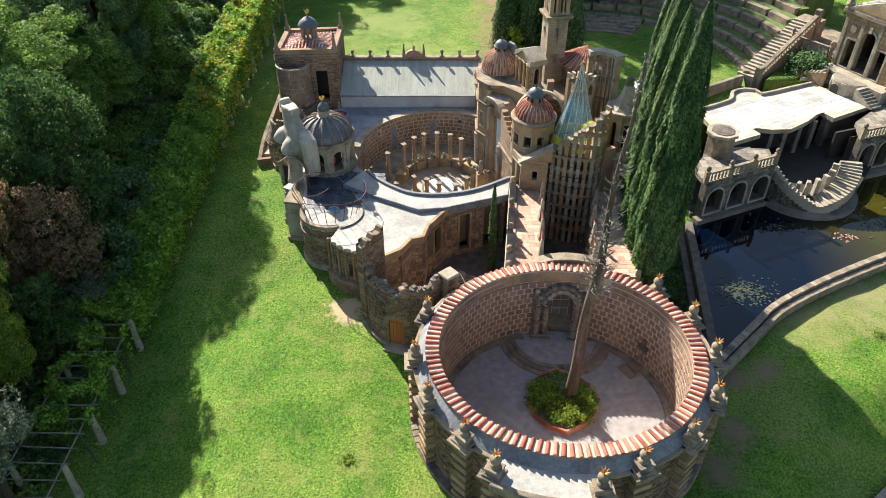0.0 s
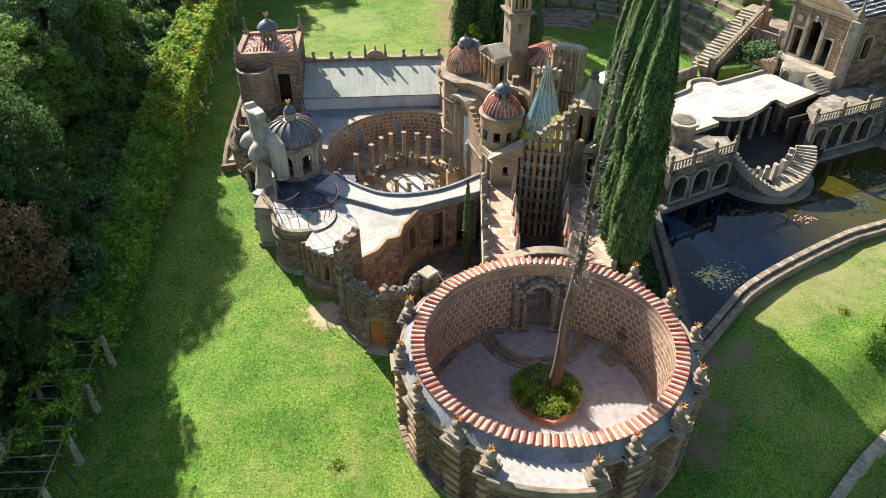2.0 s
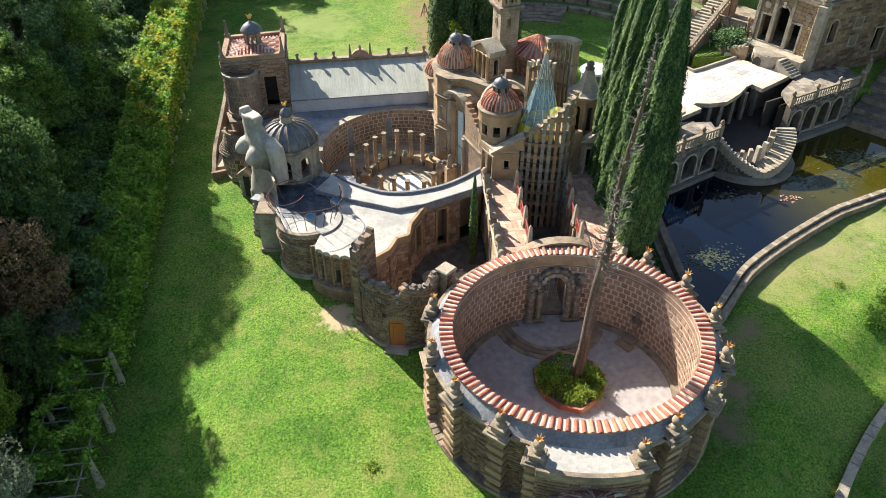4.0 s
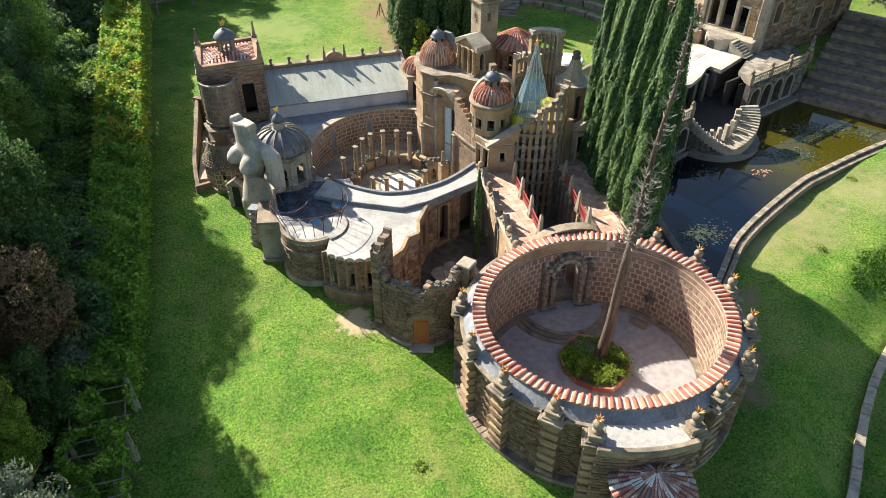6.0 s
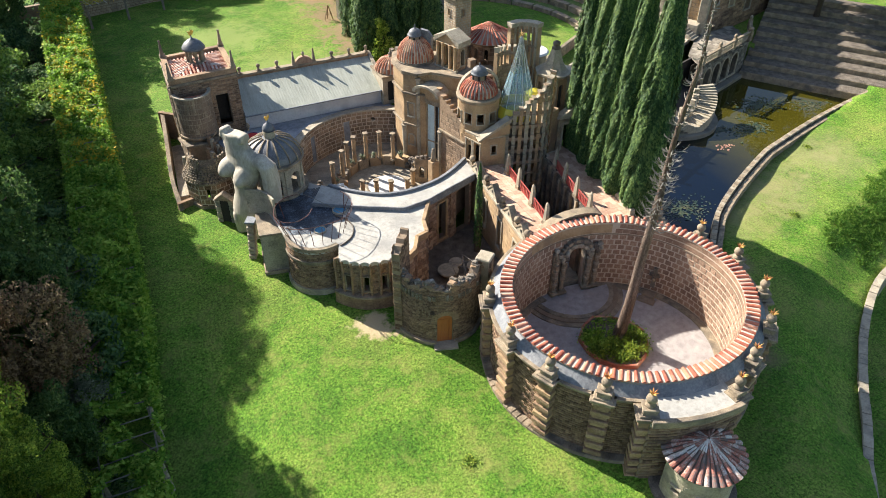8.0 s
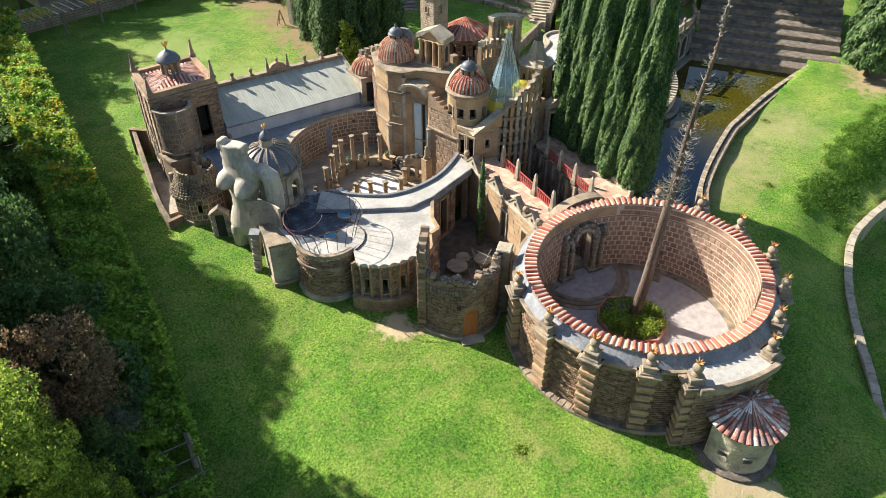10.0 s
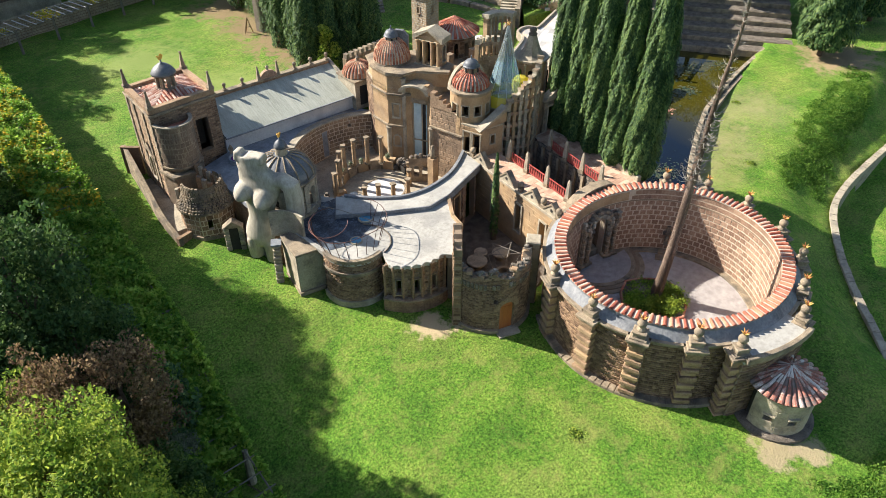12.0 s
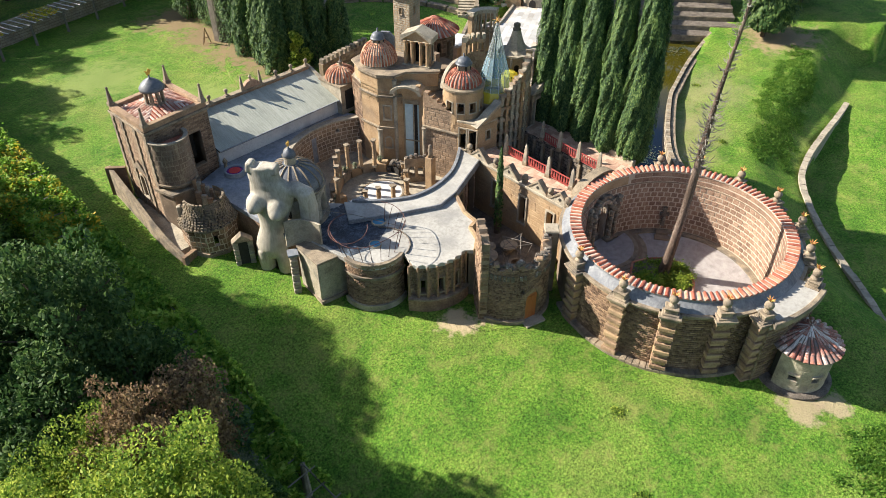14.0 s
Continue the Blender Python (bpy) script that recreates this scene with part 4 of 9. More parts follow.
            low.tube([q, q + Vector((math.cos(a2), math.sin(a2), rs.uniform(0.1, 0.9))) * L * 0.45], [0.018, 0.007], 3)
        part("branch", low, TWIG, t)


make_dead_tree()


def make_portal():
    p = thing("portal", "grotesque rough stone portal round the arena door", "doorway")
    f = ring_map(-0.6)
    rs = random.Random(3)
    for a, d, tall in ((84.0, -0.3, 2.6), (67.5, -0.3, 2.6), (88.8, -0.22, 3.0), (62.7, -0.22, 3.0)):
        x, y = f(a, d)
        n = round(tall / 0.2)
        for k in range(n):
            r = 0.17 + 0.035 * (k % 2) + rs.uniform(-0.03, 0.03)
            part("drum", Geo().lathe([(r * 0.82, 0), (r, 0.05), (r, 0.15), (r * 0.82, 0.2)], x + rs.uniform(-0.02, 0.02), y, FLOOR + 0.22 + k * tall / n, 9), TRIM if k % 3 else CAST, p)
        part("base", Geo().box(x, y, FLOOR, 0.7, 0.6, 0.24, a - 84), TRIM, p, bevel=0.04)
        # crusted capital of piled rough stones
        for k in range(9):
            h = FLOOR + 0.2 + tall + 0.13 * (k // 2)
            part("capital_stone", Geo().box(x + rs.uniform(-0.2, 0.2), y + rs.uniform(-0.12, 0.1), h, rs.uniform(0.22, 0.5), rs.uniform(0.25, 0.42), rs.uniform(0.14, 0.3), rs.uniform(0, 90), 0.75), (ROCK, TRIM, CAST)[k % 3], p, bevel=0.05)
    for a in (64.7, 86.9):
        x, y = f(a, -0.06)
        part("backing", Geo().box(x, y, FLOOR, 0.95, 0.2, 3.5, a - 84), TRIM, p, bevel=0.03)
    for k in range(13):
        q = math.pi * (k + 0.5) / 13
        for rr, hh, m in ((7.9, 0.98, CAST if k % 2 else TRIM), (10.4, 1.36, ROCK if k % 2 else TRIM)):
            a = 75.75 + rr * math.cos(q)
            x, y = f(a, -0.14 if rr < 9 else -0.1)
            part("voussoir", Geo().box(x, y, 1.95 + hh * math.sin(q), 0.2 + 0.1 * abs(math.sin(q)), 0.4, 0.34, a - 84, 1.15), m, p, bevel=0.04)
    steps = thing("arena_steps", "three shallow curved stone steps before the arena door", "steps")
    x0, y0 = 7.35, 34.0
    arcs = lambda r: [(x0 + r * math.cos(radians(a)), y0 + r * math.sin(radians(a))) for a in np.linspace(190, 345, 34)]
    for i, r in enumerate((3.7, 3.36, 3.02)):
        part("step", Geo().prism(arcs(r), FLOOR - 0.1, FLOOR + 0.07 * (i + 1)), (TRIM, JOINT, TRIM)[i], steps, bevel=0.02)
    part("landing", Geo().prism(arcs(2.7), FLOOR, FLOOR + 0.217), GRAVEL, steps)
    # passage behind the opening, with a white gate frame standing in it
    pas = thing("passage", "dim stone passage behind the arena door", "passage", kind="structure")
    xa, ya = f(75.75, 1.9)
    part("floor", Geo().box(xa, ya + 1.2, -1.2, 2.3, 5.4, 0.73, -8), CAST, pas)
    for sx in (-1.0, 1.0):
        part("side_wall", Geo().box(xa + sx, ya + 0.3, -1.0, 0.25, 2.2, 4.0, -8), TUFA_RED, pas)
    gate = thing("metal_gate", "white metal gate standing in the doorway", "gate")
    gx, gy = f(75.5, 1.6)
    z0 = FLOOR + 0.75
    for dx in (-0.55, 0.0, 0.55):
        part("bar", Geo().box(gx + dx, gy, z0 - 0.5, 0.055, 0.05, 2.3), RENDER_WHITE, gate)
    for dz in (0.0, 0.75, 1.7):
        part("rail", Geo().box(gx, gy, z0 + dz, 1.15, 0.05, 0.055), RENDER_WHITE, gate)
    fn = thing("wall_fountain", "small carved stone wall fountain with a step", "fountain")
    u = 27.0
    r = u + 6.5 - 90
    part("back", Geo().box(*f(u, -0.1), FLOOR + 0.5, 0.3, 0.18, 1.75, r), ROCK, fn, bevel=0.05)
    part("crosspiece", Geo().box(*f(u, -0.12), FLOOR + 1.45, 0.72, 0.18, 0.3, r), ROCK, fn, bevel=0.05)
    part("spout", Geo().box(*f(u, -0.26), FLOOR + 1.1, 0.2, 0.25, 0.25, r), TRIM, fn, bevel=0.05)
    part("basin", Geo().box(*f(u, -0.55), FLOOR, 0.9, 0.6, 0.3, r), JOINT, fn, bevel=0.04)
    part("step", Geo().box(*f(u, -1.15), FLOOR, 1.2, 0.55, 0.14, r), JOINT, fn, bevel=0.03)


make_portal()


# ---------- masonry helper ----------
def masonry(parent, f, L, z0, z1, th, holes=(), core=None, skin=None, h=0.28, ln=0.55, step=0.6, proud=0.03, joint=0.03, dark=True, rng=None, inner=False):
    """Wall core, joined face blocks and near-black sheets that paint shade behind its openings."""
    rng = rng or rnd
    part("core", wall(Geo(), f, 0, L, -th, 0, z0, z1, holes, step), core or JOINT, parent)
    g = clad(Geo(), f, 0.0, blocks(f, 0, L, z0, z1, h, ln, holes, rng), joint, proud, rng)
    if inner:
        clad(g, lambda s, d: f(s, -d), th, blocks(f, 0, L, z0, z1, h, ln, holes, rng), joint, proud, rng)
    tagged(part("stonework", g, skin or TUFA, parent), kind="stuff")
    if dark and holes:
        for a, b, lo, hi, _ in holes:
            part("shade_sheet", Geo().slab(f, [(a - 0.1, lo - 0.05), (b + 0.1, lo - 0.05), (b + 0.1, hi + 0.1), (a - 0.1, hi + 0.1)], -th - 0.9, -th - 0.85), DARK, parent)


def window_trim(parent, f, holes, material=None, w=0.12, out=0.08):
    for a, b, lo, hi, arched in holes:
        g = Geo()
        g.slab(f, [(a - w, lo - w), (b + w, lo - w), (b + w, lo), (a - w, lo)], -0.03, out + 0.05)
        part("window_sill", g, material or TRIM, parent)
        g = Geo()
        top = hi if not arched else hi - (b - a) / 2
        for u in (a - w, b):
            g.slab(f, [(u, lo), (u + w, lo), (u + w, top), (u, top)], -0.03, out)
        if arched:
            r = (b - a) / 2
            for k in range(8):
                p = [(a + r - rr * math.cos(math.pi * q / 8), top + rr * math.sin(math.pi * q / 8)) for rr, q in ((r, k), (r + w, k), (r + w, k + 1), (r, k + 1))]
                g.slab(f, p, -0.03, out)
        else:
            g.slab(f, [(a - w, hi), (b + w, hi), (b + w, hi + w), (a - w, hi + w)], -0.03, out)
        part("window_frame", g, material or TRIM, parent)


def column(name, label, group, h, r, mat_shaft=None, mat_cap=None):
    c = thing(name, label, "column", group)
    n = max(4, round(h / 0.26))
    for k in range(n):
        rr = r * (1.0 if k % 2 else 1.12)
        part("drum", Geo().lathe([(rr * 0.94, 0), (rr, 0.03), (rr, h / n - 0.03), (rr * 0.94, h / n)], 0, 0, 0.18 + k * h / n, 10), mat_shaft or OCHRE, c)
    part("base", Geo().box(0, 0, 0, r * 2.5, r * 2.5, 0.18), TRIM, c)
    part("capital", Geo().lathe([(r * 1.3, 0.18 + h), (r * 1.7, 0.3 + h), (r * 1.7, 0.38 + h)], 0, 0, 0, 4, 45, 405), mat_cap or TRIM, c)
    return c


# ---------- half-round door tower ----------
def make_door_tower():
    t = thing("door_tower", "ruined half-round stone tower with an orange door", "tower")
    x, y, r = -2.25, 35.25, 2.7
    f, L = arc(x, y, r, 178, 325)
    mid = radians(255 - 178) * r
    holes = [(mid - 0.5, mid + 0.5, -0.75, 2.2, True), (radians(238 - 178) * r - 0.14, radians(238 - 178) * r + 0.14, 2.2, 2.55, True)]
    ragged = lambda s: 4.25 + 0.18 * math.sin(s * 3.1) + 0.12 * math.sin(s * 7.7 + 1) + (0.15 if math.sin(s * 5.0) > 0.4 else 0)
    masonry(t, f, L, -1.5, ragged, 0.55, holes, skin=TUFA, h=0.12, ln=0.22, step=0.3, joint=0.022, dark=False, inner=True)
    rs = random.Random(5)
    for k in range(46):
        g = Geo()
        s = L * (k + 0.5) / 46
        px, py = f(s, -0.28 + rs.uniform(-0.1, 0.1))
        g.box(px, py, ragged(s) - 0.05, rs.uniform(0.2, 0.5), rs.uniform(0.3, 0.55), rs.uniform(0.06, 0.24), rs.uniform(0, 90), 0.85)
        part("crest_stone", g, LICHEN if k % 3 else TUFA, t, bevel=0.03)
    for s in np.arange(0.4, L - 0.3, 0.27):
        if rs.random() < 0.75:
            part("frieze_stone", Geo().slab(f, [(s, 3.35 + rs.uniform(0, 0.1)), (s + 0.2, 3.35), (s + 0.2, 3.75 + rs.uniform(-0.1, 0.1)), (s, 3.75)], -0.02, 0.09), LICHEN, t, bevel=0.02)
    d = part("door", Geo().slab(f, [(mid - 0.5, -0.7), (mid + 0.5, -0.7), (mid + 0.5, 1.7), (mid + 0.36, 2.02), (mid, 2.16), (mid - 0.36, 2.02), (mid - 0.5, 1.7)], -0.2, -0.14), ORANGE, t, "orange-brown painted plank door")
    for k in range(4):
        u = mid - 0.5 + 0.25 * k
        part("plank", Geo().slab(f, [(u + 0.01, -0.65), (u + 0.24, -0.65), (u + 0.24, 1.72), (u + 0.01, 1.72)], -0.145, -0.115), ORANGE, d)
    for k in range(13):
        g = Geo()
        a = math.pi * (k + 0.5) / 13
        cx, cz = mid - math.cos(a) * 0.7, 1.65 + math.sin(a) * 0.7
        dx, dz = math.cos(a), math.sin(a)
        g.slab(f, [(cx + dx * 0.18 - dz * 0.06, cz - dz * 0.18 - dx * 0.06), (cx + dx * 0.18 + dz * 0.06, cz - dz * 0.18 + dx * 0.06), (cx - dx * 0.18 + dz * 0.08, cz + dz * 0.18 + dx * 0.08), (cx - dx * 0.18 - dz * 0.08, cz + dz * 0.18 - dx * 0.08)], -0.03, 0.06)
        part("arch_stone", g, TUFA_WARM, t)
    part("doorstep", Geo().prism([f(mid - 0.8, 0), f(mid + 0.8, 0), f(mid + 0.6, 0.7), f(mid - 0.6, 0.7)], -1.3, gz(*f(mid, 0.5)) + 0.12), CAST, t)
    part("plinth", wall(Geo(), f, 0, L, -0.05, 0.22, -1.5, lambda s: gz(*f(s, 0.3)) + 0.25, [(mid - 0.6, mid + 0.6, -1.5, 3, False)], 0.3), TRIM, t)
    # tall pylon with square holes and the lower pier
    p = thing("pylon", "tall narrow stone pylon with a jagged sloping top", "pylon")
    f2, L2 = line((-5.0, 34.75), (-3.75, 36.25))
    top = lambda s: 6.05 + 0.2 * s + (0.22 if int(s * 3) % 2 else 0)
    part("core", wall(Geo(), f2, 0, L2, -0.5, 0, -1.2, top, (), 0.16), JOINT, p)
    g = clad(Geo(), f2, 0.0, blocks(f2, 0, L2, -1.2, top, 0.14, 0.26, (), rnd), 0.025, 0.03, rnd)
    clad(g, lambda s, d: f2(s, -d), 0.5, blocks(f2, 0, L2, -1.2, top, 0.24, 0.45, (), rnd), 0.03, 0.03, rnd)
    f3, L3 = line(f2(0, -0.5), f2(0, 0))
    clad(g, f3, 0.0, [(0, -1.2 + 0.26 * k, 0.5, 0.26) for k in range(27) if k % 4 != 2], 0.03, 0.03, rnd)
    tagged(part("stonework", g, TUFA, p), kind="stuff")
    q = thing("pier", "square ruined stone pier beside the arena", "pier")
    part("core", Geo().box(0.35, 33.85, -1.3, 0.9, 0.8, 6.1, 40), JOINT, q)
    for a, b in (((-0.25, 33.8), (0.4, 33.3)), ((0.4, 33.3), (0.95, 33.95)), ((0.95, 33.95), (0.3, 34.45)), ((0.3, 34.45), (-0.25, 33.8))):
        fq, Lq = line(a, b)
        tagged(part("stonework", clad(Geo(), fq, 0, blocks(fq, 0, Lq, -1.2, 4.75, 0.26, 0.42, (), rnd), 0.03, 0.04, rnd), TUFA, q), kind="stuff")
    part("cap", Geo().box(0.35, 33.87, 4.7, 1.0, 0.95, 0.2, 40), CAST, q, bevel=0.05)


make_door_tower()

# ---------- curved terrace building ----------
TER = 3.8
ROUND = (-8.0, 42.1, 2.15)
SCAL = (-4.95, 40.55, 3.3)
ARENA2 = (-0.3, 50.5)


def make_terrace():
    b = thing("terrace_house", "curved tufa house under a pale screed terrace", "house", kind="structure")
    # round bastion
    f, L = arc(*ROUND, 168, 292)
    masonry(b, f, L, -1.0, TER - 0.15, 0.5, (), h=0.13, ln=0.24, step=0.35, joint=0.022)
    g = Geo()
    for d, z0, z1 in ((0.12, 2.75, 2.93), (0.06, 2.62, 2.75), (0.05, TER - 0.16, TER + 0.1)):
        wall(g, f, 0, L, -0.25, d, z0, z1, (), 0.3)
    part("cornice", g, TRIM, b, bevel=0.02)
    part("plinth", wall(Geo(), f, 0, L, -0.1, 0.16, -1.2, lambda s: gz(*f(s, 0.2)) + 0.45, (), 0.3), CAST, b)
    # bow front of concave flutes with windows in every other one
    fa, L = arc(*SCAL, 208, 284)
    n = 7
    w = L / n
    f = lambda s, d: fa(s, d - 0.2 * abs(math.sin(math.pi * s / w)) ** 0.8)
    bow = f
    holes = [(w * (k + 0.5) - 0.17, w * (k + 0.5) + 0.17, 1.45, 2.6, False) for k in range(n) if k % 2 == 1]
    masonry(b, f, L, -1.0, TER - 0.12, 0.5, holes, h=0.19, ln=0.3, step=0.1)
    for k in range(n + 1):
        x, y = fa(min(max(w * k, 0.02), L - 0.02), 0.0)
        part("rib", Geo().lathe([(0.09, 0.4), (0.09, TER - 0.1)], x, y, 0, 8), TUFA, b)
    part("plinth", wall(Geo(), fa, 0, L, -0.35, 0.22, -1.2, lambda s: gz(*fa(s, 0.2)) + 0.95, (), 0.3), TUFA, b)
    part("plinth_moulding", wall(Geo(), fa, 0, L, -0.35, 0.3, lambda s: gz(*fa(s, 0.2)) + 0.95, lambda s: gz(*fa(s, 0.2)) + 1.05, (), 0.3), TRIM, b)
    window_trim(b, f, holes, TRIM, 0.09, 0.05)
    # court side, stepping in short straight lengths with tall dark openings
    court = [(-3.8, 36.9), (-2.85, 37.55), (-2.2, 38.72), (-1.38, 38.95), (-1.08, 40.2), (0.3, 42.35), (2.4, 43.15), (4.6, 44.0)]
    gaps = {4: [(0.75, 1.65, 0.9, 3.0, False)], 5: [(0.95, 1.75, -0.2, 3.0, False)], 6: [(0.7, 2.1, -0.6, 3.2, False)]}
    for i, (p0, p1) in enumerate(zip(court[:-1], court[1:])):
        f, L = line(p0, p1)
        holes = gaps.get(i, [])
        masonry(b, f, L, -1.0, TER - 0.25, 0.4, holes, skin=TUFA_RED, h=0.3, ln=0.55, step=0.35)
        window_trim(b, f, holes[:1] if i < 6 else [], OCHRE, 0.14, 0.1)
        g = Geo()
        for q in range(16):
            wall(g, f, -0.05, 0.3, -0.02, 0.14 if q % 2 else 0.09, -0.9 + 0.28 * q, -0.9 + 0.28 * q + 0.26, (), 1)
        part("pilaster", g, TUFA_RED, b)
        if i < 5:
            part("parapet", wall(Geo(), f, -0.03, L + 0.03, -0.1, 0.16, TER - 0.4, TER + 0.14, (), 1), OCHRE, b, bevel=0.02)
    # arena side of the strip
    fN, LN = curve([(5.0, 46.0), (3.4, 44.9), (1.8, 44.1), (0.0, 43.7), (-1.4, 43.7), (-2.8, 44.1), (-4.6, 45.5), (-6.0, 47.2)])
    masonry(b, fN, LN, 0.0, TER - 0.25, 0.35, (), h=0.3, ln=0.6, step=0.4)
    # terrace slab
    edge = [arc(*ROUND, 168, 292)[0](s, 0.02) for s in np.linspace(0, arc(*ROUND, 168, 292)[1], 24)]
    edge += [bow(s, 0.08) for s in np.linspace(0.3, arc(*SCAL, 208, 284)[1], 64)]
    edge += [(px + 0.04, py - 0.03) for px, py in court]
    edge += [fN(s, 0.05) for s in np.linspace(0, LN, 30)]
    edge += [(-7.0, 48.6), (-10.5, 47.0)]
    part("terrace_slab", Geo().prism(edge, TER - 0.3, TER), CONCRETE, b, "pale grey weathered screed terrace", bevel=0.02)
    # raised lead-covered strip along the theatre side, with a dark fascia
    low = [(-7.4, 45.15), (-5.1, 43.7), (-1.75, 41.88), (0.2, 42.15), (2.4, 42.95), (4.75, 43.8)]
    high = [fN(q, -0.12) for q in np.linspace(0, LN, 26)]
    part("strip_roof", Geo().prism(low + high, TER - 0.25, TER + 0.27), CONCRETE, b, "pale lead-grey raised strip roof", bevel=0.02)
    for p0, p1 in zip(low[:-1], low[1:]):
        f, L = line(p0, p1)
        part("strip_fascia", wall(Geo(), f, -0.02, L + 0.02, -0.03, 0.06, TER - 0.28, TER + 0.3, (), 2), ZINC, b)
    part("parapet", wall(Geo(), fN, 0, LN - 0.6, -0.14, 0.1, TER - 0.35, TER + 0.46, (), 0.3), ZINC, b, bevel=0.02)
    # patch whose colour carries cast shade of dome and statue, besides wet
    part("mosaic_bed", Geo().prism([(-10.0, 43.8), (-9.7, 42.4), (-8.0, 41.9), (-6.0, 42.9), (-5.4, 44.1), (-6.4, 47.0), (-7.6, 47.9), (-10.2, 46.8)], TER - 0.02, TER + 0.006), MOSAIC, b, "slate mosaic darkened for shade and wet")
    # wet mosaic apron round the basins, in the same shade-darkened colour
    g = Geo()
    for q in range(60):
        s = 5.6 * (q // 6) / 10
        px, py = -9.6 + s * 0.98 + rnd.uniform(-.1, .1), 44.9 + (q % 6) * 0.5 - s * 0.1
        g.box(px, py, TER, 0.5, 0.44, 0.012 + 0.006 * rnd.random(), rnd.uniform(-8, 8))
    part("mosaic", g, MOSAIC, b, "blue grey mosaic tiles darkened for shade and wet")


make_terrace()


def make_basin(x, y, r):
    b = thing("basin", "round blue skylight basin set in the terrace", "basin", "basins on the terrace")
    part("rim", Geo().lathe([(r * 0.86, 0), (r * 0.86, 0.12), (r, 0.12), (r * 1.05, 0)], 0, 0, 0, 24), CAST, b)
    part("bowl", Geo().lathe([(0.0, 0.03), (r * 0.5, 0.035), (r * 0.86, 0.06)], 0, 0, 0, 24), BLUE, b)
    return place(b, x, y, TER)


make_basin(-5.85, 43.8, 0.52)
make_basin(-7.8, 42.1, 0.42)


def make_cage():
    """The butterfly-shaped iron railing on the bastion."""
    c = thing("iron_railing", "thin rusty bent iron railing on the terrace bastion", "railing")
    x, y = -8.0, 42.45
    at = lambda a, rx, ry, z: (x + rx * math.cos(radians(a)), y + ry * math.sin(radians(a)), z)
    for k in range(13):
        a = 165 + 205 * k / 12
        part("bar", Geo().tube([at(a, 2.0, 1.9, TER), at(a, 2.25, 2.05, TER + 0.8), at(a, 2.6, 2.2, TER + 1.6 + 0.12 * math.sin(k))], 0.024, 4), IRON, c)
    for h, rx, ry, w in ((1.62, 2.6, 2.2, 0.12),):
        part("rail", Geo().tube([at(a, rx, ry, TER + h + w * math.sin(radians(3 * a))) for a in range(150, 391, 10)], 0.024, 5), IRON, c)
    part("hoop", Geo().tube([(x - 1.2 + 1.3 * math.cos(radians(a)), y + 0.6 + 1.2 * math.sin(radians(a)), TER + 1.62 + 0.3 * math.sin(radians(a + 40))) for a in range(60, 331, 15)], 0.025, 5), IRON, c)
    part("leg", Geo().tube([(x + 2.4, y + 1.1, TER), (x + 2.4, y + 0.9, TER + 1.7)], 0.03, 4), IRON, c)
    part("leg", Geo().tube([(x - 1.6, y + 2.0, TER), (x - 1.9, y + 1.6, TER + 1.7)], 0.03, 4), IRON, c)
    part("cable", Geo().tube([(-9.6, 46.4, 5.6), (-7.4, 44.4, 4.9), (-5.3, 42.2, TER + 0.1)], 0.025, 4), POLE, c)
    ring = thing("iron_hoop", "dark curved iron hoop lying along the terrace edge", "hoop")
    part("hoop", Geo().tube([(-7.6 + 1.95 * math.cos(radians(a)), 41.8 + 1.95 * math.sin(radians(a)), TER + 0.06) for a in range(-75, 60, 9)], 0.05, 5), ROCK, ring)


make_cage()


# ---------- sunken court ----------
def make_court():
    c = thing("court_floor", "shaded earthen floor of the sunken court", "floor", kind="structure")
    part("paving", Geo().prism([(-4.0, 35.0), (0.2, 33.8), (5.0, 36.0), (5.0, 44.5), (0.0, 43.0), (-3.9, 37.5)], -1.2, -0.62), ROCK, c)
    w = thing("well_ring", "round stone well mouth with a star-shaped wire frame", "well")
    part("ring", Geo().lathe([(0.42, 0), (0.42, 0.5), (0.62, 0.5), (0.7, 0)], 1.0, 36.9, -0.62, 20), TRIM, w)
    for k in range(5):
        a, e = radians(90 + 144 * k), radians(90 + 144 * (k + 1))
        part("wire", Geo().tube([(1.0 + 1.2 * math.cos(a), 37.1 + 1.2 * math.sin(a), 1.6), (1.0 + 1.2 * math.cos(e), 37.1 + 1.2 * math.sin(e), 1.6)], 0.03, 4), POLE, w)
    for k in range(5):
        a = radians(90 + 72 * k)
        part("leg", Geo().tube([(1.0 + 1.2 * math.cos(a), 37.1 + 1.2 * math.sin(a), 1.6), (1.0 + 0.6 * math.cos(a), 37.1 + 0.6 * math.sin(a), -0.2)], 0.02, 4), POLE, w)
    for i, (x, y, r) in enumerate(((0.3, 39.0, 0.75), (2.3, 38.6, 0.65), (1.2, 39.6, 0.5))):
        s = thing("stone_disc", "worn round stone table in the court", "table", "stone tables in the court")
        part("top", Geo().lathe([(r * 0.95, 0.4), (r, 0.45), (r, 0.55), (0, 0.58)], x, y, -0.62, 18), CAST, s)
        part("foot", Geo().lathe([(r * 0.5, 0.0), (r * 0.4, 0.4)], x, y, -0.62, 12), TRIM, s)


make_court()


# ---------- raised walks and the pit ----------
WALK = 3.9


def paving(parent, poly, z, size, material, rng, rot=0.0):
    """Separate floor slabs inside a polygon, joined."""
    xs, ys = [p[0] for p in poly], [p[1] for p in poly]
    g = Geo()
    X, Y = np.meshgrid(np.arange(min(xs), max(xs), size), np.arange(min(ys), max(ys), size))
    ok = inside(poly, X + size / 2, Y + size / 2)
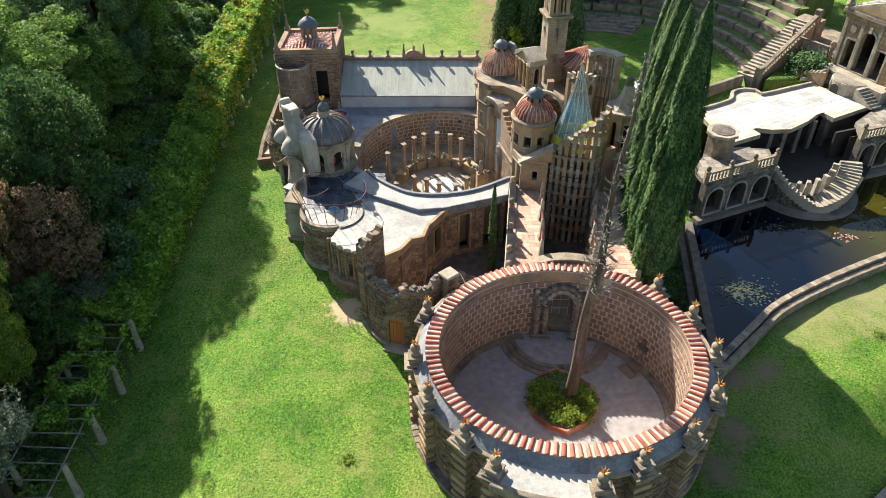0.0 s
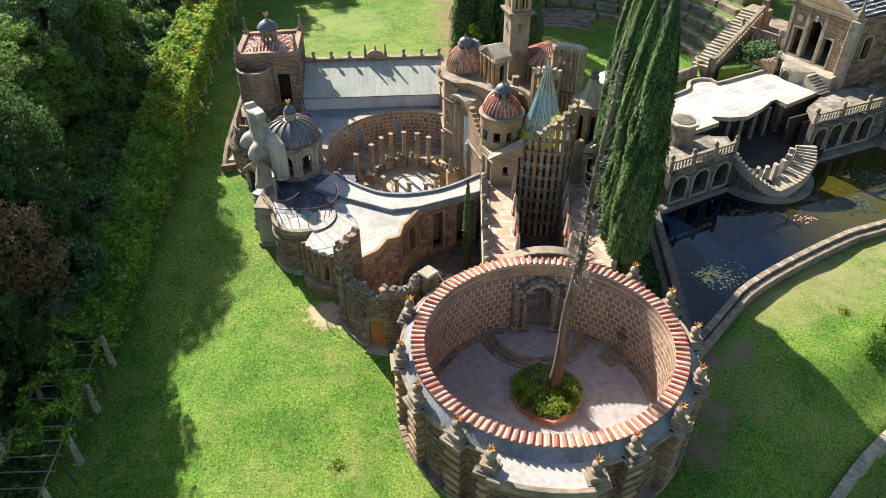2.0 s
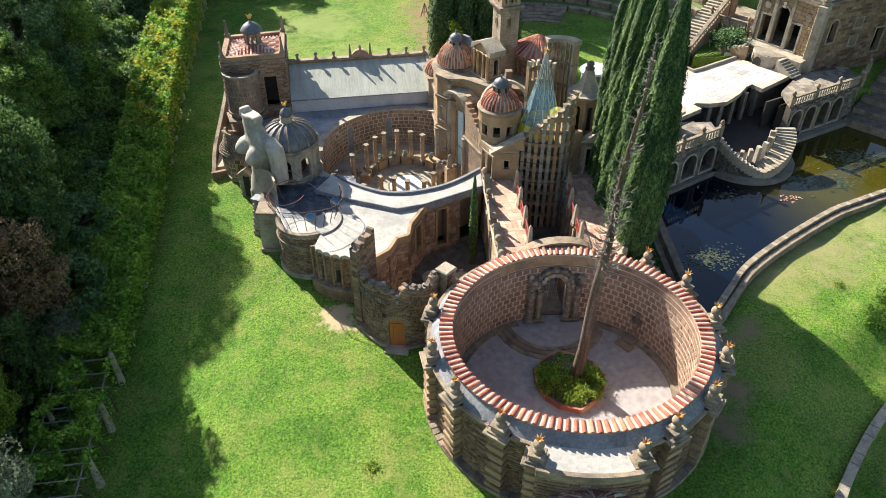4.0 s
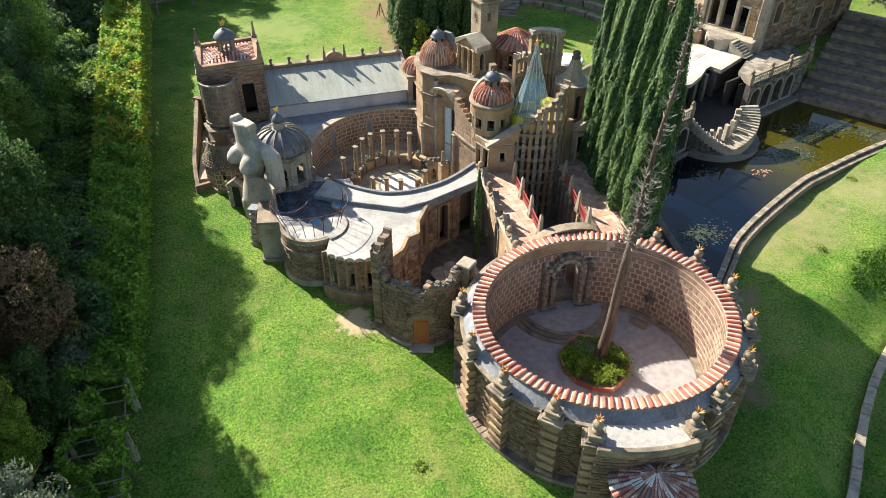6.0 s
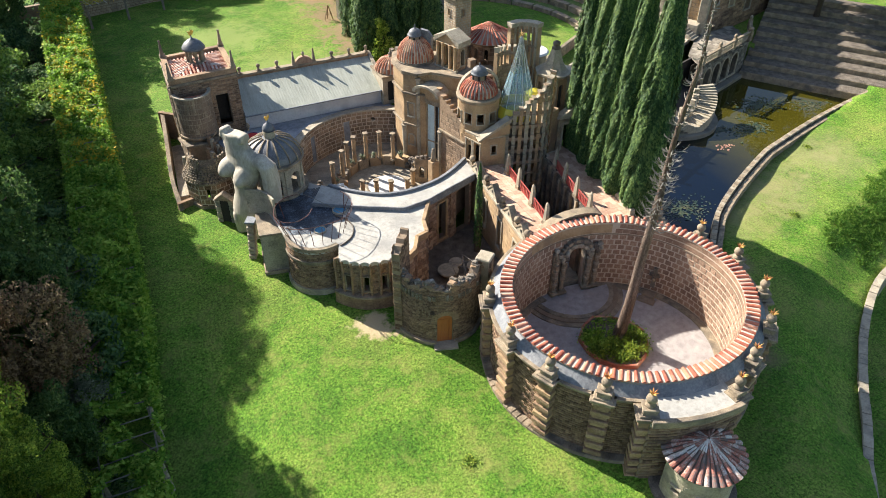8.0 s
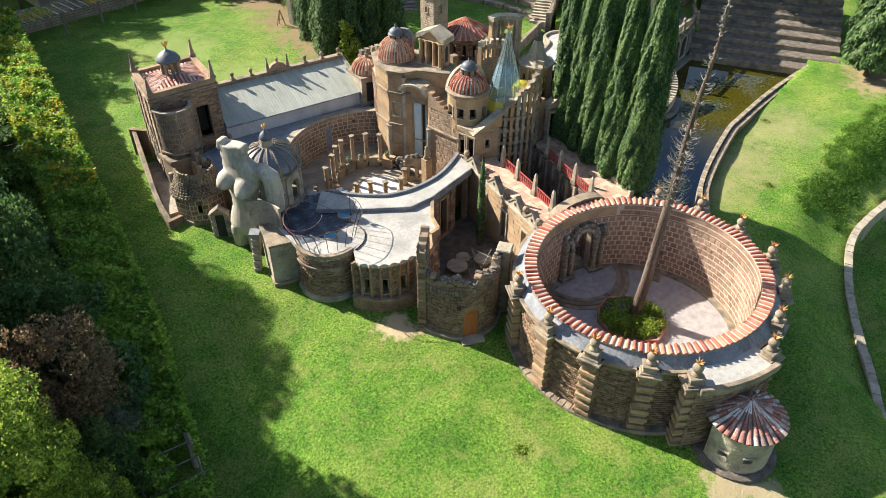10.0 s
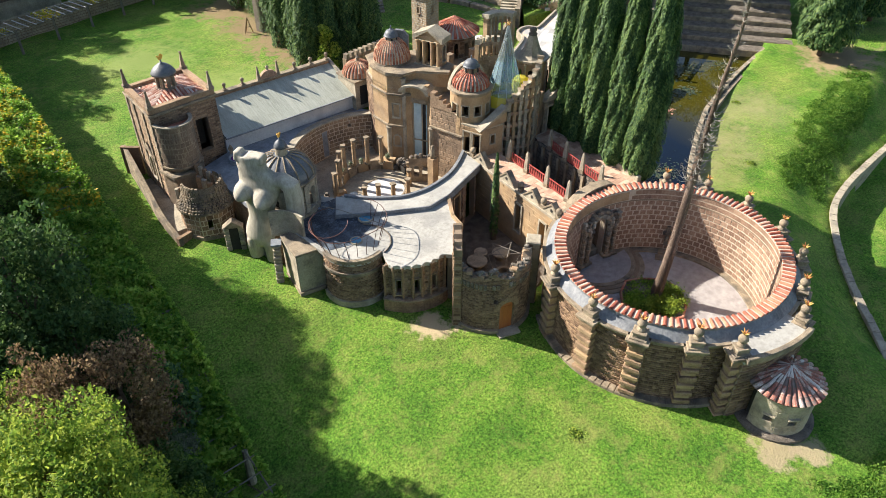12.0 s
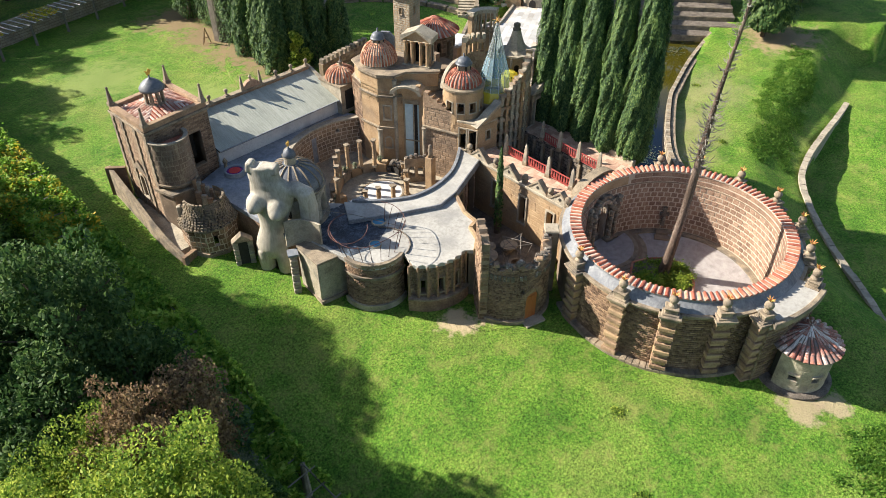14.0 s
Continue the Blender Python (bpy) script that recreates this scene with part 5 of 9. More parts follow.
    for x, y in zip(X[ok], Y[ok]):
        g.box(x + size / 2, y + size / 2, z, size * 0.965, size * 0.965, 0.02 + rng.uniform(0, 0.008))
    return tagged(part("slabs", g, material, parent), kind="stuff")


def obelisk(x, y, z, h=1.75, rz=0):
    o = thing("obelisk", "small pale stone obelisk post on the walk", "obelisk", "obelisks along the walks")
    part("foot", Geo().box(0, 0, 0, 0.42, 0.42, 0.3), TRIM, o, bevel=0.02)
    part("shaft", Geo().box(0, 0, 0.3, 0.34, 0.34, h - 0.5, 0, 0.55).box(0, 0, h - 0.2, 0.187, 0.187, 0.2, 0, 0.1), CAST, o, bevel=0.015)
    return place(o, x, y, z, rz)


def red_rail(p, q, z, n):
    r = thing("red_railing", "red painted openwork iron railing panel", "railing", "red railings of the walks")
    f, L = line(p, q)
    for zz in (0.12, 0.78):
        part("rail", Geo().slab(f, [(0.25, z + zz), (L - 0.25, z + zz), (L - 0.25, z + zz + 0.07), (0.25, z + zz + 0.07)], -0.03, 0.03), IRON_RED, r)
    for k in range(n):
        s = 0.3 + (L - 0.6) * k / (n - 1)
        e = 0.06 if k % 2 else -0.06
        part("bar", Geo().slab(f, [(s - 0.03, z + 0.15), (s + 0.03, z + 0.15), (s + 0.03 + e, z + 0.8), (s - 0.03 + e, z + 0.8)], -0.025, 0.025), IRON_RED, r)


def make_walks():
    left = [(4.1, 35.2), (6.45, 35.8), (7.3, 44.5), (5.1, 45.2)]
    w = thing("walk_west", "raised walk paved with pink terracotta tiles", "walkway", kind="structure")
    part("deck", Geo().prism(left, WALK - 0.35, WALK), JOINT_PALE, w)
    paving(w, left, WALK, 0.42, PAVE_RED, rnd)
    # west retaining wall with pediments and tall slots
    f, L = line((5.1, 45.3), (4.0, 35.0))
    f = (lambda s, d, f0=line((5.1, 45.3), (4.0, 35.0))[0]: f0(s, d))
    holes = [(s - 0.3, s + 0.3, 0.6, 2.9, False) for s in (3.3, 6.2, 8.9)]
    masonry(w, f, L, -1.0, WALK - 0.1, 0.5, holes, core=OCHRE, skin=OCHRE, h=0.4, ln=0.8, proud=0.015, joint=0.02)
    window_trim(w, f, holes, CAST, 0.14, 0.1)
    part("cornice", wall(Geo(), f, 0, L, -0.5, 0.14, WALK - 0.1, WALK + 0.12, ()), CAST, w, bevel=0.03)
    for i, s in enumerate((1.4, 4.6, 7.5, 9.6)):
        p = thing("pediment", "small triangular stone pediment on the walk wall", "pediment", "pediments of the walk wall")
        part("gable", Geo().slab(f, [(s - 0.95, WALK + 0.12), (s + 0.95, WALK + 0.12), (s, WALK + 1.0)], -0.3, 0.02), CAST, p, bevel=0.02)
        g = Geo().slab(f, [(s - 1.05, WALK + 0.12), (s - 0.9, WALK + 0.12), (s + 0.02, WALK + 0.92), (s, WALK + 1.1)], -0.36, 0.08)
        g.slab(f, [(s + 1.05, WALK + 0.12), (s + 0.9, WALK + 0.12), (s - 0.02, WALK + 0.92), (s, WALK + 1.1)], -0.36, 0.08)
        part("moulding", g, TRIM, p)
        # dark disc on the face in place of a shaded hole
        part("oculus", Geo().slab(f, [(s - 0.13 + 0.13 * (1 - math.cos(2 * math.pi * k / 10)), WALK + 0.45 + 0.13 * math.sin(2 * math.pi * k / 10)) for k in range(10)], 0.03, 0.05), DARK, p)
    for s in (0.2, 3.1, 6.1, 8.6, 10.2):
        o = thing("ball_post", "dark mossy stone ball on a post", "finial", "ball posts of the walk wall")
        x, y = f(s, -0.12)
        part("post", Geo().box(x, y, WALK + 0.12, 0.34, 0.34, 0.3, 6), TRIM, o)
        part("ball", Geo().lathe([(0.1, 0), (0.2, 0.1), (0.24, 0.25), (0.18, 0.42), (0, 0.5)], x, y, WALK + 0.42, 10), TRIM, o, smooth=True)
    # pit-side edge with obelisks and red panels
    pts = [(6.3, 36.3), (6.6, 38.6), (6.85, 40.9), (7.1, 43.0)]
    for x, y in pts:
        obelisk(x, y, WALK, 1.8, 5)
    for a, b in zip(pts[:-1], pts[1:]):
        red_rail(a, b, WALK, 15)
    f, L = line((6.35, 35.7), (7.25, 44.6))
    masonry(w, f, L, -1.2, WALK - 0.05, 0.35, (), core=DARK, skin=ROCK, h=0.3, ln=0.5)
    # east walk
    right = [(9.72, 35.6), (12.4, 34.6), (13.4, 39.5), (13.2, 44.5), (11.27, 44.4)]
    w2 = thing("walk_east", "raised walk of pink tiles under the cypresses", "walkway", kind="structure")
    part("deck", Geo().prism(right, -1.2, WALK), JOINT_PALE, w2)
    paving(w2, right, WALK, 0.42, PAVE_RED, rnd)
    f, L = line((11.2, 44.4), (9.65, 35.6))
    masonry(w2, f, L, -1.0, WALK - 0.05, 0.2, (), core=DARK, skin=ROCK, h=0.3, ln=0.5, dark=False)
    for k in range(9):
        part("pilaster", Geo().slab(f, [(0.4 + k, -0.6), (0.65 + k, -0.6), (0.65 + k, WALK - 0.2), (0.4 + k, WALK - 0.2)], 0.0, 0.2), TRIM, w2)
    pts = [(9.75, 36.2), (10.0, 38.2), (10.35, 40.2), (10.8, 42.2)]
    for x, y in pts:
        obelisk(x, y, WALK, 1.75, 10)
    for a, b in zip(pts[:-1], pts[1:]):
        red_rail(a, b, WALK, 13)
    e = thing("east_parapet", "low stone coping at the east walk edge", "parapet", kind="structure")
    f, L = line((12.4, 34.6), (13.4, 39.5))
    part("coping", wall(Geo(), f, 0, L, -0.3, 0.05, WALK - 0.3, WALK + 0.45, ()), CAST, e, bevel=0.04)
    pf = thing("pit_floor", "dark floor of the deep pit between the walks", "floor", kind="structure")
    part("paving", Geo().prism([(6.4, 35.5), (9.7, 35.5), (11.6, 45.0), (12.5, 48.0), (7.0, 46.0)], -1.2, -0.5), ROCK, pf)
    # segmental pediment over the arena doorway
    s = thing("segmental_pediment", "curved stone pediment behind the arena rim", "pediment")
    f, L = line((9.9, 35.55), (5.9, 35.75))
    part("face", Geo().slab(f, [(0, WALK)] + [(2 - 2 * math.cos(math.pi * k / 12), WALK + 0.1 + 0.85 * math.sin(math.pi * k / 12)) for k in range(13)] + [(4, WALK)], -0.45, 0.0), OCHRE, s)
    g = Geo()
    for k in range(12):
        p = [(2 - rr * math.cos(math.pi * q / 12), WALK + 0.1 + rr * 0.425 * math.sin(math.pi * q / 12)) for rr, q in ((2.0, k), (2.3, k), (2.3, k + 1), (2.0, k + 1))]
        g.slab(f, p, -0.6, 0.12)
    part("moulding", g, TRIM, s)
    part("lintel", Geo().slab(f, [(-0.3, WALK - 0.35), (4.3, WALK - 0.35), (4.3, WALK), (-0.3, WALK)], -0.7, 0.1), CAST, s)


make_walks()


# ---------- the grid-shaped screen wall ----------
def make_grid_wall():
    w = thing("grid_wall", "tall curved openwork wall of stacked stone pillars", "wall")
    f, L = curve([(7.5, 45.0), (8.6, 44.45), (9.7, 44.1), (10.7, 44.05), (11.5, 44.4)])
    n = 9
    for k in range(n + 1):
        s = min(L, L * k / n)
        top = 6.9 + 3.7 * (k / n)
        g = Geo()
        z = -0.6
        while z < top:
            wall(g, f, max(0, s - 0.13), min(L, s + 0.13), -0.4, 0.03 + 0.06 * (int(z * 2.4) % 2), z, min(z + 0.4, top), (), 1)
            z += 0.42
        part("pillar", g, CAST if k % 3 else OCHRE, w)
        g = Geo()
        wall(g, f, max(0, s - 0.15), min(L, s + 0.15), -0.46, 0.08, top, top + 0.13, (), 1)
        part("cap", g, TRIM, w)
    for row in range(10):
        z = 0.5 + row * 1.02
        s0 = max(0.0, (z - 6.9) / 3.7 * L)
        if s0 < L - 0.4:
            part("beam", wall(Geo(), f, s0, L, -0.38, 0.0, z, z + 0.26, (), 0.4), TUFA_WARM, w)
    part("coping", wall(Geo(), f, 0, L, -0.36, 0.02, lambda s: 6.68 + 3.7 * s / L, lambda s: 6.85 + 3.7 * s / L, (), 0.3), CAST, w)
    part("end_pier", wall(Geo(), line((11.55, 44.35), (12.35, 44.75))[0], 0, 0.9, -0.4, 0, -0.6, 7.4, ()), TUFA_WARM, w, bevel=0.03)


make_grid_wall()


# ---------- the red domed rotunda and its porch ----------
def make_rotunda():
    h = thing("rotunda", "round tufa drum with a red tiled dome and grey lantern", "rotunda")
    x, y = 6.6, 47.1
    r = 1.56
    f, L = arc(x, y, r, 120, 480)
    P = lambda a: radians((a - 120) % 360) * r
    holes = [(P(a) - 0.26, P(a) + 0.26, 6.95, 7.75, False) for a in (178, 214, 250, 286, 322)]
    masonry(h, f, L, 5.2, 8.75, 0.3, holes, skin=OCHRE, core=OCHRE, h=0.4, ln=0.6, step=0.25, proud=0.012, joint=0.02)
    window_trim(h, f, holes, CAST, 0.08, 0.04)
    part("cornice", Geo().lathe([(r, 8.5), (r + 0.1, 8.62), (r + 0.13, 8.78), (r + 0.04, 8.84), (1.1, 8.86)], x, y, 0, 36), TRIM, h)
    bands = [(8.82 + 1.2 * math.sin(a), 1.34 * math.cos(a) + 0.02) for a in np.linspace(0.03, 1.2, 7)]
    tiled_roof(h, "roof_tile", x, y, bands, 26, TERRA_J, False, MORTAR_CAP, rnd)
    part("lantern", Geo().lathe([(0.5, 9.85), (0.5, 10.4), (0.56, 10.42)], x, y, 0, 16), TRIM, h)
    part("lantern_cap", Geo().lathe([(0.66, 10.36), (0.66, 10.42), (0.58, 10.46)] + [(0.57 * math.cos(q), 10.46 + 0.46 * math.sin(q)) for q in np.linspace(0.1, 1.4, 6)] + [(0.07, 10.94), (0.05, 11.15), (0.0, 11.2)], x, y, 0, 18), DOME_GREY, h, smooth=True)
    # near-black boxes for the shade in the lantern's slots
    for a in range(0, 360, 60):
        part("lantern_slot", Geo().box(x + 0.5 * math.cos(radians(a)), y + 0.5 * math.sin(radians(a)), 9.95, 0.14, 0.14, 0.34, a), DARK, h)
    g = Geo()
    for k in range(14):
        a0, a1 = math.pi * k / 14, math.pi * (k + 1) / 14
        vs = []
        for a in (a0, a1):
            for rr in (1.6, 1.8):
                for dy in (0, 0.28):
                    vs.append((x + 0.55 + rr * math.cos(a), y + 1.0 + dy, 8.4 + rr * math.sin(a)))
        g.add(vs, [(0, 1, 5, 4), (2, 3, 7, 6), (0, 2, 6, 4), (1, 3, 7, 5)])
    part("back_arch", g, CAST, h)
    # porch with a leaning gable
    p = thing("porch", "small ochre stone porch with gabled pediment on the walk", "porch")
    base = [(5.15, 46.4), (5.75, 44.7), (7.55, 44.35), (7.9, 46.6)]
    for i, (a, b) in enumerate(zip(base[:-1], base[1:])):
        fp, Lp = line(a, b)
        hs = [(0.2, 0.75, 4.0, 5.75, False), (1.0, 1.6, 4.0, 5.75, False)] if i == 0 else [(0.75, 1.1, 4.9, 5.6, False)] if i == 1 else []
        masonry(p, fp, Lp, 2.6, 6.2, 0.25, hs, core=OCHRE, skin=OCHRE, h=0.3, ln=0.5, proud=0.012, joint=0.02)
        window_trim(p, fp, hs, CAST, 0.1, 0.06)
    part("roof", Geo().prism(base + [(5.6, 47.5)], 6.2, 6.38), CAST, p, bevel=0.03)
    fp, Lp = line(base[1], base[2])
    g = Geo().slab(fp, [(-0.2, 6.2), (Lp + 0.25, 6.5), (Lp + 0.25, 7.55), (Lp + 0.05, 7.55)], -0.5, 0.06)
    part("gable", g, OCHRE, p)
    part("gable_coping", Geo().slab(fp, [(-0.35, 6.2), (-0.1, 6.2), (Lp + 0.35, 7.5), (Lp + 0.2, 7.72)], -0.6, 0.16), CAST, p)


make_rotunda()


# ---------- the ochre facade block with the great window ----------
def make_facade():
    b = thing("facade_block", "ochre stone block with tall curtained window and curved gable", "building")
    A, B, C = (2.85, 54.8), (2.85, 52.8), (3.6, 51.75)
    # left: octagonal tower under the big dome; middle: recessed bay with the window
    P1, P2, P3 = (4.0, 51.35), (4.75, 50.0), (4.45, 49.3)
    spec = [(A, B, 0.5, 8.9, []), (B, C, 0.5, 8.9, [(0.45, 0.95, 5.2, 6.3, False), (0.45, 0.95, 2.6, 3.5, True)]), (C, P1, 0.5, 8.3, []), (P1, P2, 0.5, 8.2, [(0.12, 1.46, 1.5, 6.9, False)]), (P2, P3, 0.5, 7.6, []), (P3, (5.2, 46.4), 0.3, 6.9, [])]
    for i, (p, q, z0, z1, hs) in enumerate(spec):
        f, L = line(p, q)
        masonry(b, f, L, z0, z1, 0.4, hs, core=OCHRE if i < 5 else JOINT, skin=OCHRE if i < 5 else TUFA_WARM, h=0.3 if i < 5 else 0.36, ln=0.5, proud=0.007 if i < 5 else 0.014, joint=0.01 if i < 5 else 0.03, dark=i == 1)
        if i == 1:
            window_trim(b, f, hs, CAST, 0.12, 0.08)
        if i == 3:
            # window backing: near-black in place of the unlit room
            win = part("great_window", Geo().slab(f, [(0.12, 1.5), (1.46, 1.5), (1.46, 6.9), (0.12, 6.9)], -0.3, -0.26), DARK, b)
            for s0, s1 in ((0.2, 0.5), (0.5, 0.86), (1.24, 1.4)):
                fold = [(s0 + (s1 - s0) * k / 8, 0.024 * (k % 2)) for k in range(9)]
                vs = [(*f(u, d - w), z) for w in (0.225, 0.24) for z in (1.6, 6.8) for u, d in fold]
                fs = [(k, k + 1, k + 10, k + 9) for k in range(8)] + [(k + 27, k + 28, k + 19, k + 18) for k in range(8)]
                fs += [(k + 18, k + 19, k + 1, k) for k in range(8)] + [(k + 9, k + 10, k + 28, k + 27) for k in range(8)] + [(0, 9, 27, 18), (8, 26, 35, 17)]
                part("curtain", Geo().add(vs, fs), PANE, win, "pale blue curtain behind glass")
            for s in (0.12, 0.9, 1.38):
                part("mullion", Geo().slab(f, [(s, 1.5), (s + 0.08, 1.5), (s + 0.08, 6.9), (s, 6.9)], -0.22, -0.14), CAST, win)
            for z in (1.5, 3.2, 6.8):
                part("transom", Geo().slab(f, [(0.2, z), (1.38, z), (1.38, z + 0.09), (0.2, z + 0.09)], -0.215, -0.145), CAST, win)
            g = Geo()
            for k in range(10):
                pp = [(0.5 - rr * math.cos(math.pi * qq / 10), 7.6 + rr * 0.55 * math.sin(math.pi * qq / 10)) for rr, qq in ((1.0, k), (1.3, k), (1.3, k + 1), (1.0, k + 1))]
                g.slab(f, pp, -0.9, 0.55)
            part("curved_gable", g, CAST, b)
            part("gable_back", Geo().slab(f, [(-0.7, 7.4), (1.7, 7.4), (1.5, 8.0), (0.5, 8.35), (-0.5, 8.0)], -0.95, -0.7), OCHRE, b)
    for p, q, z in ((A, B, 4.35), (B, C, 4.35), (A, B, 7.1), (B, C, 7.1), (A, B, 8.75), (B, C, 8.75), (P3, (5.2, 46.4), 5.1), (C, P1, 7.2)):
        f, L = line(p, q)
        part("string_course", wall(Geo(), f, -0.1, L + 0.1, -0.1, 0.16, z, z + 0.16, ()), TRIM, b, bevel=0.02)
    for x, y, z0, z1, r in ((2.82, 52.75, 0.5, 4.3, 0.2), (3.65, 51.7, 0.5, 8.6, 0.16), (4.4, 49.25, 0.3, 5.0, 0.16)):
        part("corner_shaft", Geo().lathe([(r * 1.3, z0), (r, z0 + 0.3), (r, z1 - 0.3), (r * 1.4, z1)], x, y, 0, 12), CAST, b)
    f, L = line(P3, (5.2, 46.4))
    g = Geo()
    for k in range(6):
        g.slab(f, [(k * 0.4, 6.9), (k * 0.4 + 0.4, 6.9), (k * 0.4 + 0.4, 8.1 - k * 0.22), (k * 0.4, 8.1 - k * 0.22)], -0.4, 0.05)
    part("stepped_crest", g, TUFA_WARM, b)
    roof = [A, B, C, P1, P2, P3, (5.2, 46.6), (6.0, 48.2), (8.5, 50.5), (8.0, 55.0), (4.5, 57.2), (3.5, 56.6)]
    part("roof", Geo().prism(roof, 6.6, 7.0), TRIM, b)
    part("roof_terrace", Geo().prism([A, B, C, P1, (5.2, 50.6), (7.6, 50.0), (8.2, 55.0), (4.5, 57.0), (3.5, 56.4)], 6.9, 7.75), CAST, b)
    part("upper_block", Geo().prism([(2.95, 54.7), (2.95, 52.9), (3.7, 51.9), (4.75, 51.6), (6.55, 49.75), (7.6, 50.6), (7.0, 54.5), (4.8, 56.5), (3.5, 56.2)], 7.7, 8.8), OCHRE, b)
    part("roof_slab", Geo().prism([(2.68, 54.8), (2.68, 52.72), (3.5, 51.56), (4.7, 51.42), (6.5, 49.5), (7.85, 50.5), (7.2, 54.6), (4.9, 56.75), (3.4, 56.45)], 8.915, 9.03), TRIM, b, bevel=0.02)
    part("slab_bed", Geo().prism([(2.78, 54.8), (2.78, 52.78), (3.58, 51.66), (4.72, 51.5), (6.52, 49.62), (7.72, 50.55), (7.1, 54.55), (4.85, 56.6), (3.45, 56.3)], 8.8, 8.915), CAST, b)
    for p, q in (((8.5, 50.5), (8.0, 55.0)), ((8.0, 55.0), (4.5, 57.2)), ((4.5, 57.2), (3.5, 56.6)), ((3.5, 56.6), A), ((6.0, 48.2), (8.5, 50.5))):
        f, L = line(p, q)
        masonry(b, f, L, 0.0, 7.6, 0.4, (), h=0.35, ln=0.6, skin=TUFA)
    d = thing("great_dome", "pale ribbed tile dome with a grey lantern", "dome")
    x, y = 4.6, 54.4
    part("drum", Geo().lathe([(1.55, 8.95), (1.55, 9.12), (1.25, 9.15)], x, y, 0, 36), TRIM, d)
    bands = [(9.1 + 1.72 * math.sin(a), 1.43 * math.cos(a) ** 0.9 + 0.02) for a in np.linspace(0.03, 1.25, 8)]
    tiled_roof(d, "roof_tile", x, y, bands, 36, TERRA_PALE, False, MORTAR_CAP, rnd)
    part("lantern", Geo().lathe([(0.46, 10.4), (0.44, 10.95), (0.5, 11.0)], x, y, 0, 14), TRIM, d)
    part("lantern_cap", Geo().lathe([(0.6, 10.98), (0.6, 11.04), (0.54, 11.08)] + [(0.52 * math.cos(q), 11.08 + 0.46 * math.sin(q)) for q in np.linspace(0.1, 1.4, 6)] + [(0.05, 11.62), (0.06, 11.8), (0.0, 11.86)], x, y, 0, 18), DOME_GREY, d, smooth=True)
    # slots are solid boxes in the same painted shade
    for a in range(0, 360, 60):
        part("lantern_slot", Geo().box(x + 0.44 * math.cos(radians(a)), y + 0.44 * math.sin(radians(a)), 10.62, 0.12, 0.14, 0.28, a), DARK, d)
    part("back_fin", Geo().slab(line((5.05, 54.9), (5.75, 53.7))[0], [(0, 8.8), (1.4, 8.8), (1.4, 10.9), (1.0, 11.3), (0.3, 11.3), (0, 10.9)], -0.2, 0.05), ZINC, d, "dark grey fin wall behind the lantern", bevel=0.02)
    s = thing("small_dome", "small pale tiled dome over a square stair house", "dome")
    x, y = 4.1, 58.7
    part("house", Geo().box(x, y, 3.9, 2.6, 2.6, 2.5), CAST, s)
    # doorway is a near-black box, its shade painted
    part("opening", Geo().box(x - 0.4, y - 1.31, 4.3, 0.9, 0.1, 1.7), DARK, s)
    part("cornice", Geo().box(x, y, 6.35, 2.8, 2.8, 0.16), TRIM, s)
    bands = [(6.5 + 1.15 * math.sin(a), 1.32 * math.cos(a) + 0.02) for a in np.linspace(0.03, 1.4, 5)]
    tiled_roof(s, "roof_tile", x, y, bands, 24, TERRA_PALE, False, MORTAR_CAP, rnd)
    part("finial", Geo().lathe([(0.2, 7.6), (0.16, 7.8), (0.2, 7.95), (0.05, 8.1), (0.03, 8.4)], x, y, 0, 10), TRIM, s)
    # little temple front on the roof
    t = thing("temple", "small pedimented stone temple front on the roof", "temple")
    f, L = line((5.75, 52.6), (6.5, 50.6))
    Z = 9.0
    hs = [(0.28, 0.56, Z + 0.25, Z + 1.75, False), (0.84, 1.3, Z + 0.25, Z + 1.95, True), (1.58, 1.86, Z + 0.25, Z + 1.75, False)]
    part("front", wall(Geo(), f, 0, L, -0.35, 0, Z, Z + 2.05, hs), OCHRE, t, bevel=0.02)
    # near-black slab gives the temple's openings their shade
    part("back", Geo().slab(f, [(0.15, Z), (L - 0.15, Z), (L - 0.15, Z + 2.0), (0.15, Z + 2.0)], -1.0, -0.8), DARK, t)
    fs, Ls = line((6.5, 50.6), (7.5, 51.0))
    side = [(0.4, 0.8, Z + 0.4, Z + 1.7, True)]
    masonry(t, fs, Ls, Z, Z + 2.03, 0.2, side, core=TRIM, skin=TUFA_WARM, h=0.28, ln=0.45, proud=0.012, joint=0.02)
    window_trim(t, fs, side, CAST, 0.08, 0.05)
    part("far_side", Geo().slab(f, [(0, Z), (0.15, Z), (0.15, Z + 2.03), (0, Z + 2.03)], -1.2, -0.35), OCHRE, t)
    part("entablature", Geo().slab(f, [(-0.12, Z + 2.05), (L + 0.12, Z + 2.05), (L + 0.12, Z + 2.0), (-0.12, Z + 2.0)], -1.2, 0.14), CAST, t, bevel=0.02)
    part("pediment", Geo().slab(f, [(-0.18, Z + 2.0), (L + 0.18, Z + 2.0), (L / 2, Z + 2.82)], -0.3, 0.02), OCHRE, t)
    for sa, sb in ((-0.26, L / 2), (L + 0.26, L / 2)):
        part("raking_cornice", Geo().slab(f, [(sa, Z + 2.0), (sb, Z + 2.84), (sb, Z + 2.98), (sa, Z + 2.42)], -1.25, 0.17), CAST, t)
    part("roof", Geo().slab(f, [(-0.1, Z + 2.0), (L + 0.1, Z + 2.0), (L / 2, Z + 2.8)], -1.2, -0.32), TRIM, t)
